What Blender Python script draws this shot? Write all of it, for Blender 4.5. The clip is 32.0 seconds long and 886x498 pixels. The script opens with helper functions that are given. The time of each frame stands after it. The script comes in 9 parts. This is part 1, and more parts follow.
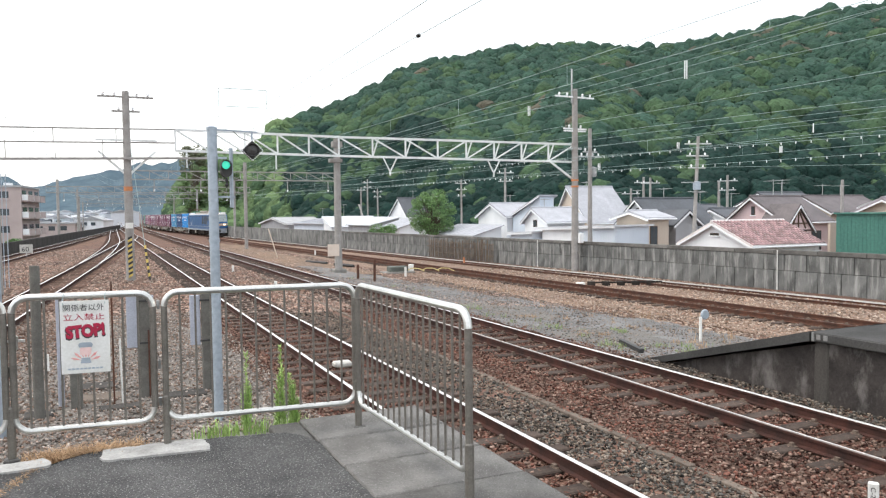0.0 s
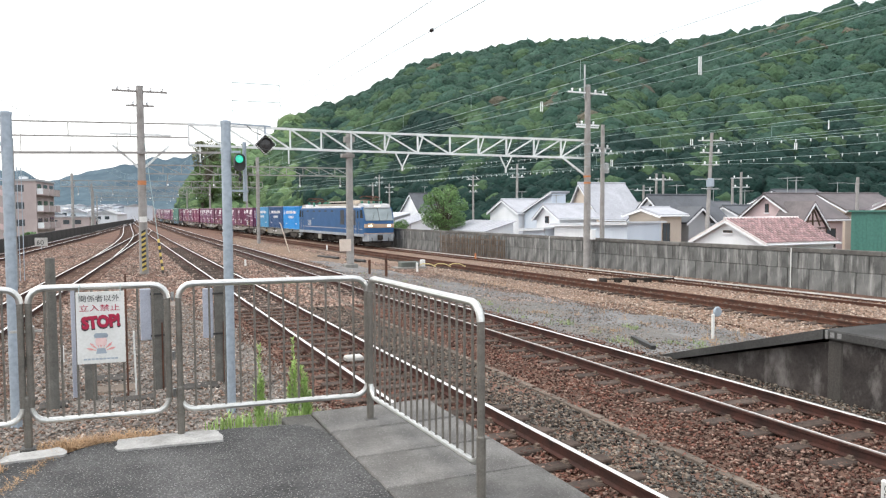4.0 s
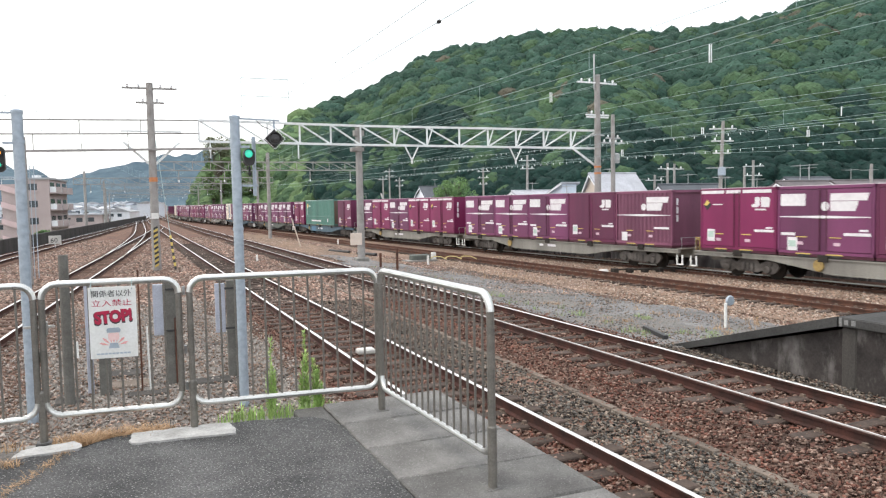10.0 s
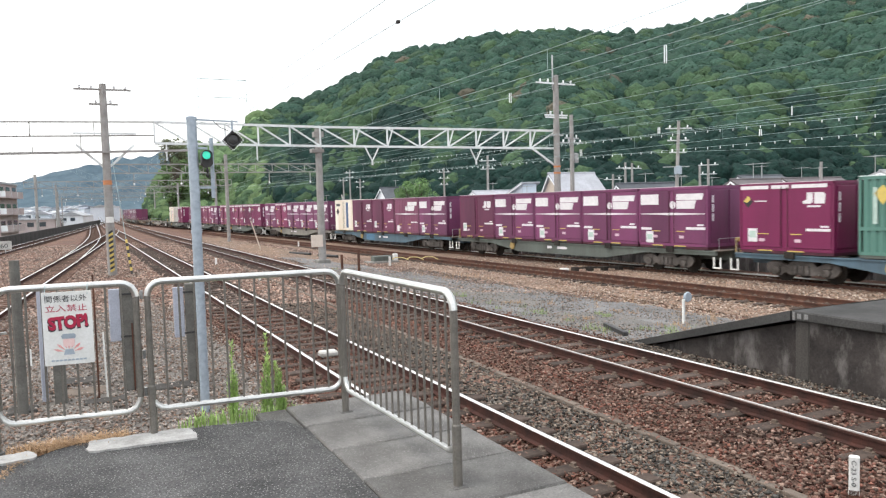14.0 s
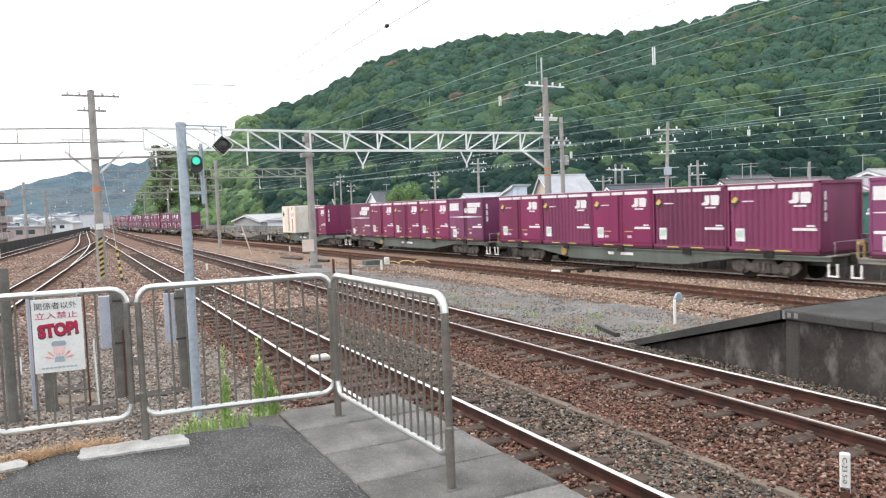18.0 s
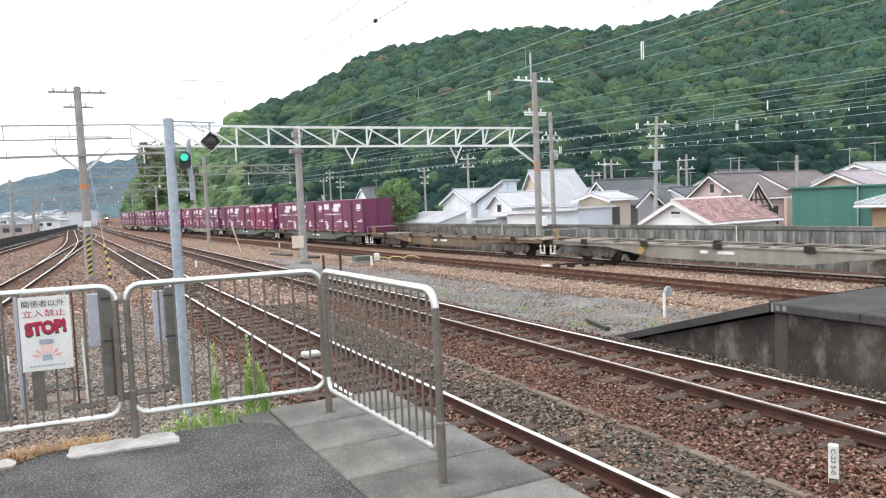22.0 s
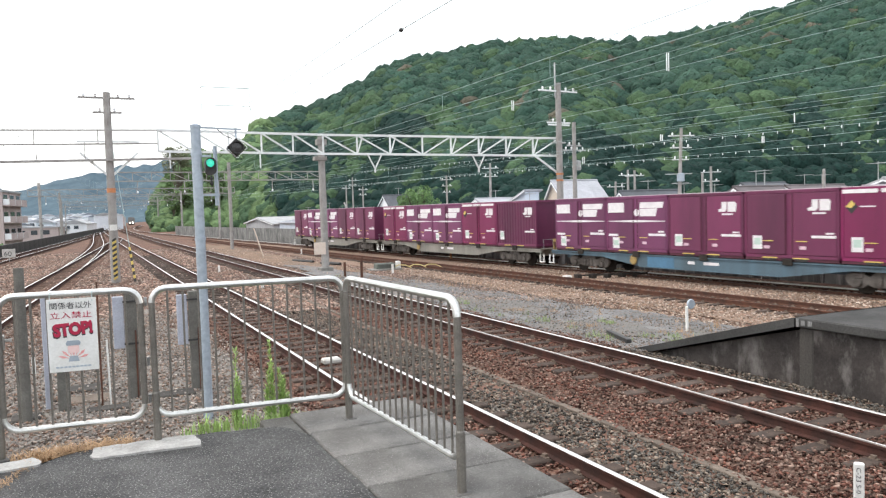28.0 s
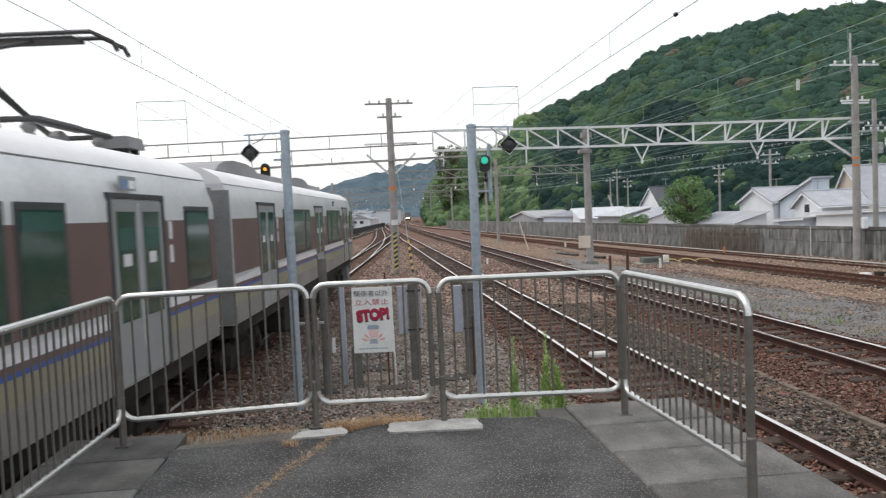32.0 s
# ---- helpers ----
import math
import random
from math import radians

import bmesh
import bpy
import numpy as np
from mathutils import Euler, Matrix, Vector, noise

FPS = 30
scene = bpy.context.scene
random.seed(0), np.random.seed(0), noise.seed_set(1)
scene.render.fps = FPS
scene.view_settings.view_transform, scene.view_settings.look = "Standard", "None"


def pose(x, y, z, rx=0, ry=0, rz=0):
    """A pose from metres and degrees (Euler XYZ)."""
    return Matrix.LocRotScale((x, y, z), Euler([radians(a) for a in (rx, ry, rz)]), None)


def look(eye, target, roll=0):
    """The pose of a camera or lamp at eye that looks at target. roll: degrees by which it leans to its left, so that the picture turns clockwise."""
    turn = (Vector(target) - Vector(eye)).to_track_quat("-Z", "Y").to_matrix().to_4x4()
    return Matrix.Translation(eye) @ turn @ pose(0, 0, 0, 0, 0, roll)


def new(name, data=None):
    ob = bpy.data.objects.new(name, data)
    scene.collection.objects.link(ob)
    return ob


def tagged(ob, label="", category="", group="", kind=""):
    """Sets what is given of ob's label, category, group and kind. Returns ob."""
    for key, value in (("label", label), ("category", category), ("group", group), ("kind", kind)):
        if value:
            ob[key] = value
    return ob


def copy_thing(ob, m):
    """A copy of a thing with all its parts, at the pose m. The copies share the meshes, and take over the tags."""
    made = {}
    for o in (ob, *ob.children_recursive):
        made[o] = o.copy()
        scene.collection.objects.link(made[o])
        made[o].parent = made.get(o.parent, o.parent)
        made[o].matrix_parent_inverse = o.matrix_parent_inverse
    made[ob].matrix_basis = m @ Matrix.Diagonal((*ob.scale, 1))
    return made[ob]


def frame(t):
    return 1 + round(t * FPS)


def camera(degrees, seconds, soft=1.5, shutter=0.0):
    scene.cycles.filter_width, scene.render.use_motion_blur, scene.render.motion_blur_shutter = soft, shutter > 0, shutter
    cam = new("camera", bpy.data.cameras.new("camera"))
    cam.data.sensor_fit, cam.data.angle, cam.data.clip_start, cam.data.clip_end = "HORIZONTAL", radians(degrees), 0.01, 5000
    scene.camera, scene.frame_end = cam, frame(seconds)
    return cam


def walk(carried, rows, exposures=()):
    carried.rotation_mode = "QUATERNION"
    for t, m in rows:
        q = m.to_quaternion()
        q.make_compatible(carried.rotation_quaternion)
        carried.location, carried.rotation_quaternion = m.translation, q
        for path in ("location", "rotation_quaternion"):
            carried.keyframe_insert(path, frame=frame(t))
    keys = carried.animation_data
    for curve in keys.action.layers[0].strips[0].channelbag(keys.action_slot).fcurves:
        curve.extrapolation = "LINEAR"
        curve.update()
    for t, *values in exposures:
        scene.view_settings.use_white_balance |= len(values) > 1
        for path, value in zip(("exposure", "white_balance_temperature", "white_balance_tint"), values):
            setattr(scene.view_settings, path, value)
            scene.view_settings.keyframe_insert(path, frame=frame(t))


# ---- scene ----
cam = camera(61.0, 32.0, soft=1.25, shutter=0.15)

# seconds, x, y, z, yaw, pitch, roll
PATH = [
    (0, -0.000, -0.000, 2.742, -24.46, -2.73, -0.61),
    (0.5, -0.005, -0.007, 2.735, -24.36, -2.63, -0.66),
    (1, -0.006, -0.007, 2.732, -24.16, -2.70, -0.67),
    (1.5, -0.010, -0.008, 2.733, -24.32, -2.70, -0.61),
    (2, -0.012, -0.006, 2.731, -24.31, -2.76, -0.59),
    (2.5, -0.009, -0.004, 2.728, -24.28, -2.77, -0.60),
    (3, -0.009, -0.005, 2.729, -24.14, -2.80, -0.55),
    (3.5, -0.013, -0.006, 2.729, -23.91, -2.88, -0.44),
    (5.5, -0.011, -0.002, 2.716, -22.30, -3.53, -0.10),
    (6, -0.013, -0.003, 2.716, -21.93, -3.55, -0.23),
    (6.5, -0.013, -0.004, 2.716, -21.89, -3.65, -0.30),
    (7, -0.010, 0.002, 2.716, -22.03, -3.74, -0.47),
    (7.5, -0.006, 0.004, 2.717, -22.04, -3.81, -0.68),
    (8, -0.004, -0.005, 2.716, -22.17, -3.73, -0.95),
    (8.5, -0.003, -0.004, 2.716, -22.18, -3.62, -1.18),
    (9, -0.003, -0.010, 2.717, -22.34, -3.56, -1.27),
    (9.5, -0.003, -0.011, 2.718, -22.60, -3.51, -1.23),
    (10, 0.001, -0.009, 2.714, -22.74, -3.57, -1.09),
    (10.5, -0.002, -0.008, 2.714, -22.93, -3.56, -0.96),
    (11, -0.003, -0.007, 2.710, -22.95, -3.54, -0.91),
    (11.5, -0.009, -0.013, 2.711, -23.02, -3.54, -1.05),
    (12, -0.008, -0.019, 2.709, -23.40, -3.52, -1.25),
    (12.5, -0.005, -0.015, 2.710, -23.94, -3.60, -1.47),
    (13, -0.003, -0.011, 2.710, -24.66, -3.59, -1.57),
    (13.5, 0.001, -0.010, 2.708, -25.26, -3.61, -1.63),
    (14, -0.005, -0.010, 2.706, -25.67, -3.58, -1.62),
    (14.5, -0.003, -0.012, 2.706, -25.77, -3.64, -1.54),
    (16.5, -0.006, -0.022, 2.703, -25.91, -3.40, -1.84),
    (17, -0.003, -0.022, 2.704, -25.95, -3.36, -2.03),
    (17.5, -0.005, -0.026, 2.702, -26.16, -3.32, -2.14),
    (18, -0.005, -0.022, 2.703, -26.32, -3.35, -2.20),
    (18.5, -0.003, -0.022, 2.703, -26.58, -3.49, -2.19),
    (19, -0.001, -0.019, 2.700, -26.81, -3.65, -2.18),
    (19.5, -0.001, -0.013, 2.699, -26.99, -3.73, -2.20),
    (20, -0.001, -0.014, 2.701, -27.02, -3.80, -2.27),
    (20.5, -0.001, -0.017, 2.701, -27.02, -3.77, -2.40),
    (21, -0.001, -0.017, 2.700, -27.10, -3.72, -2.46),
    (21.5, -0.001, -0.019, 2.700, -27.03, -3.71, -2.47),
    (22, -0.002, -0.015, 2.699, -27.06, -3.72, -2.51),
    (22.5, -0.000, -0.020, 2.699, -27.02, -3.67, -2.52),
    (23, -0.001, -0.020, 2.701, -26.96, -3.69, -2.42),
    (23.5, -0.003, -0.022, 2.699, -26.88, -3.79, -2.22),
    (24, 0.001, -0.013, 2.700, -27.01, -4.06, -1.98),
    (24.5, 0.003, -0.004, 2.699, -27.15, -4.23, -1.75),
    (25, 0.006, 0.001, 2.696, -27.03, -4.12, -1.58),
    (25.5, -0.002, -0.009, 2.699, -26.97, -3.89, -1.52),
    (27.5, -0.018, -0.018, 2.701, -25.78, -2.98, -1.61),
    (28, -0.015, -0.019, 2.701, -25.48, -3.00, -1.69),
    (28.5, -0.015, -0.013, 2.700, -25.23, -3.04, -1.71),
    (29, -0.014, -0.015, 2.700, -25.14, -3.09, -1.78),
    (29.5, -0.016, -0.018, 2.699, -24.67, -2.91, -1.81),
    (30, -0.020, -0.019, 2.700, -23.59, -2.83, -1.96),
    (30.5, -0.030, -0.026, 2.700, -21.39, -2.91, -2.11),
    (31, -0.032, -0.027, 2.698, -17.29, -2.79, -2.32),
    (31.5, -0.050, -0.017, 2.700, -12.05, -2.81, -2.50),
    (32, -0.121, -0.029, 2.713, -5.64, -2.78, -2.54),
]


def eye_pose(x, y, z, yaw, pitch, roll):
    """A hand-held pose: yaw left from +y, pitch up, roll as in look()."""
    a, b = radians(yaw), radians(pitch)
    way = Vector((-math.sin(a) * math.cos(b), math.cos(a) * math.cos(b), math.sin(b)))
    return look((x, y, z), Vector((x, y, z)) + way, roll)


walk(cam, [(t, eye_pose(*row)) for t, *row in PATH], [(0, 0.48), (1.5, 0.53), (3.5, 0.53), (6, 0.49), (9, 0.50), (11, 0.50), (18, 0.58), (20, 0.63), (22, 0.62), (24, 0.70), (25.2, 0.80), (27, 0.62), (29, 0.53), (30, 0.49), (31, 0.22), (31.5, 0.14), (32, -0.09)])

# ---------------------------------------------------------------- light
world = bpy.data.worlds.new("overcast")
scene.world = world
world.use_nodes = True
wn, wl = world.node_tree.nodes, world.node_tree.links
wn.clear()
sky = wn.new("ShaderNodeTexSky")
sky.sky_type, sky.sun_disc = "NISHITA", False
sky.sun_elevation, sky.sun_rotation = radians(60), radians(300)
sky.dust_density, sky.air_density = 5.0, 1.4
bg_sky = wn.new("ShaderNodeBackground")
bg_sky.inputs["Strength"].default_value = 0.06
bg_cloud = wn.new("ShaderNodeBackground")
bg_cloud.inputs["Color"].default_value = (0.97, 0.985, 1.0, 1)
bg_cloud.inputs["Strength"].default_value = 1.0
add = wn.new("ShaderNodeAddShader")
out = wn.new("ShaderNodeOutputWorld")
wl.new(sky.outputs[0], bg_sky.inputs["Color"])
wl.new(bg_sky.outputs[0], add.inputs[0])
wl.new(bg_cloud.outputs[0], add.inputs[1])
wl.new(add.outputs[0], out.inputs["Surface"])
sun = new("sun", bpy.data.lights.new("sun", "SUN"))
sun.data.energy, sun.data.angle, sun.data.color = 0.9, radians(25), (1.0, 0.96, 0.9)
sun.matrix_basis = look((-26, 2, 46), (0, 0, 0))


# ---------------------------------------------------------------- materials
def surface(name, colour, other=None, scale=6.0, rough=0.7, metal=0.0, bump=0.15, fine=60.0, spots=None, island=0.0, piece=0.0, emit=0.0, streak=False, tint=None):
    """A procedural surface: two colours mixed by broad noise, fine grain, bump and varied roughness."""
    m = bpy.data.materials.new(name)
    m.use_nodes = True
    n, l = m.node_tree.nodes, m.node_tree.links
    b = n["Principled BSDF"]
    other = other or tuple(c * 0.72 for c in colour)
    co = n.new("ShaderNodeTexCoord")
    src = co.outputs["Object"]
    if streak:
        sm = n.new("ShaderNodeMapping")
        sm.inputs["Scale"].default_value = (1, 1, 0.12)
        l.new(src, sm.inputs[0])
        broad_src = sm.outputs[0]
    else:
        broad_src = src
    broad = n.new("ShaderNodeTexNoise")
    broad.inputs["Scale"].default_value, broad.inputs["Detail"].default_value, broad.inputs["Roughness"].default_value = scale, 6, 0.65
    grain = n.new("ShaderNodeTexNoise")
    grain.inputs["Scale"].default_value, grain.inputs["Detail"].default_value = fine, 3
    l.new(broad_src, broad.inputs["Vector"])
    l.new(src, grain.inputs["Vector"])
    ramp = n.new("ShaderNodeMapRange")
    ramp.inputs["From Min"].default_value, ramp.inputs["From Max"].default_value = 0.35, 0.65
    l.new(broad.outputs["Fac"], ramp.inputs["Value"])
    mix = n.new("ShaderNodeMix")
    mix.data_type = "RGBA"
    mix.inputs["A"].default_value, mix.inputs["B"].default_value = (*colour, 1), (*other, 1)
    l.new(ramp.outputs[0], mix.inputs["Factor"])
    col = mix.outputs["Result"]
    if tint:
        tm = n.new("ShaderNodeMix")
        tm.data_type = "RGBA"
        tm.inputs["B"].default_value = (*tint, 1)
        pick = n.new("ShaderNodeMapRange")
        pick.inputs["From Min"].default_value, pick.inputs["From Max"].default_value = 0.35, 0.75
        wob = n.new("ShaderNodeMath")
        wob.operation, wob.inputs[1].default_value = "FRACT", 0
        mul = n.new("ShaderNodeMath")
        mul.operation, mul.inputs[1].default_value = "MULTIPLY", 7.31
        l.new(n.new("ShaderNodeNewGeometry").outputs["Random Per Island"], mul.inputs[0])
        l.new(mul.outputs[0], wob.inputs[0])
        l.new(wob.outputs[0], pick.inputs["Value"])
        l.new(pick.outputs[0], tm.inputs["Factor"])
        l.new(col, tm.inputs["A"])
        col = tm.outputs["Result"]
    gm = n.new("ShaderNodeMix")
    gm.data_type, gm.blend_type = "RGBA", "OVERLAY"
    gm.inputs["Factor"].default_value = 0.35
    l.new(col, gm.inputs["A"])
    l.new(grain.outputs["Fac"], gm.inputs["B"])
    col = gm.outputs["Result"]
    if spots:
        vo = n.new("ShaderNodeTexVoronoi")
        vo.inputs["Scale"].default_value = spots[1]
        l.new(src, vo.inputs["Vector"])
        sm2 = n.new("ShaderNodeMix")
        sm2.data_type = "RGBA"
        sm2.inputs["B"].default_value = (*spots[0], 1)
        less = n.new("ShaderNodeMath")
        less.operation, less.inputs[1].default_value = "LESS_THAN", spots[2]
        l.new(vo.outputs["Distance"], less.inputs[0])
        l.new(less.outputs[0], sm2.inputs["Factor"])
        l.new(col, sm2.inputs["A"])
        col = sm2.outputs["Result"]
    if island or piece:
        if island:
            gi = n.new("ShaderNodeNewGeometry").outputs["Random Per Island"]
        else:
            gi = n.new("ShaderNodeObjectInfo").outputs["Random"]
        mr = n.new("ShaderNodeMapRange")
        k = island or piece
        mr.inputs["To Min"].default_value, mr.inputs["To Max"].default_value = 1 - k, 1 + k
        l.new(gi, mr.inputs["Value"])
        vm = n.new("ShaderNodeVectorMath")
        vm.operation = "SCALE"
        l.new(col, vm.inputs[0])
        l.new(mr.outputs[0], vm.inputs["Scale"])
        col = vm.outputs[0]
    l.new(col, b.inputs["Base Color"])
    rr = n.new("ShaderNodeMapRange")
    rr.inputs["To Min"].default_value, rr.inputs["To Max"].default_value = max(0.03, rough - 0.1), min(1, rough + 0.12)
    l.new(broad.outputs["Fac"], rr.inputs["Value"])
    l.new(rr.outputs[0], b.inputs["Roughness"])
    b.inputs["Metallic"].default_value = metal
    if rough >= 0.8 and metal < 0.3:
        b.inputs["Specular IOR Level"].default_value = 0.15
    if bump:
        bp = n.new("ShaderNodeBump")
        bp.inputs["Strength"].default_value, bp.inputs["Distance"].default_value = bump, 0.01
        l.new(grain.outputs["Fac"], bp.inputs["Height"])
        l.new(bp.outputs[0], b.inputs["Normal"])
    if emit:
        b.inputs["Emission Color"].default_value, b.inputs["Emission Strength"].default_value = (*colour, 1), emit
    return m


def stained(name, colour, other, stain, scale, drip, level, stretch):
    """Weathered concrete: mottled dark base with pale stains that run downwards."""
    m = surface(name, colour, other, scale, 0.9, bump=0.5, fine=30, piece=0.16)
    n, l = m.node_tree.nodes, m.node_tree.links
    b = n["Principled BSDF"]
    src = b.inputs["Base Color"].links[0].from_socket
    geo = n.new("ShaderNodeNewGeometry")
    mp = n.new("ShaderNodeMapping")
    mp.inputs["Scale"].default_value = (1, 1, stretch)
    tx = n.new("ShaderNodeTexNoise")
    tx.inputs["Scale"].default_value, tx.inputs["Detail"].default_value, tx.inputs["Roughness"].default_value = drip, 7, 0.7
    l.new(geo.outputs["Position"], mp.inputs[0])
    l.new(mp.outputs[0], tx.inputs["Vector"])
    mr = n.new("ShaderNodeMapRange")
    mr.inputs["From Min"].default_value, mr.inputs["From Max"].default_value, mr.inputs["To Max"].default_value = level - 0.08, level + 0.10, 0.85
    l.new(tx.outputs["Fac"], mr.inputs["Value"])
    mx = n.new("ShaderNodeMix")
    mx.data_type = "RGBA"
    mx.inputs["B"].default_value = (*stain, 1)
    l.new(mr.outputs[0], mx.inputs["Factor"])
    l.new(src, mx.inputs["A"])
    l.new(mx.outputs["Result"], b.inputs["Base Color"])
    return m


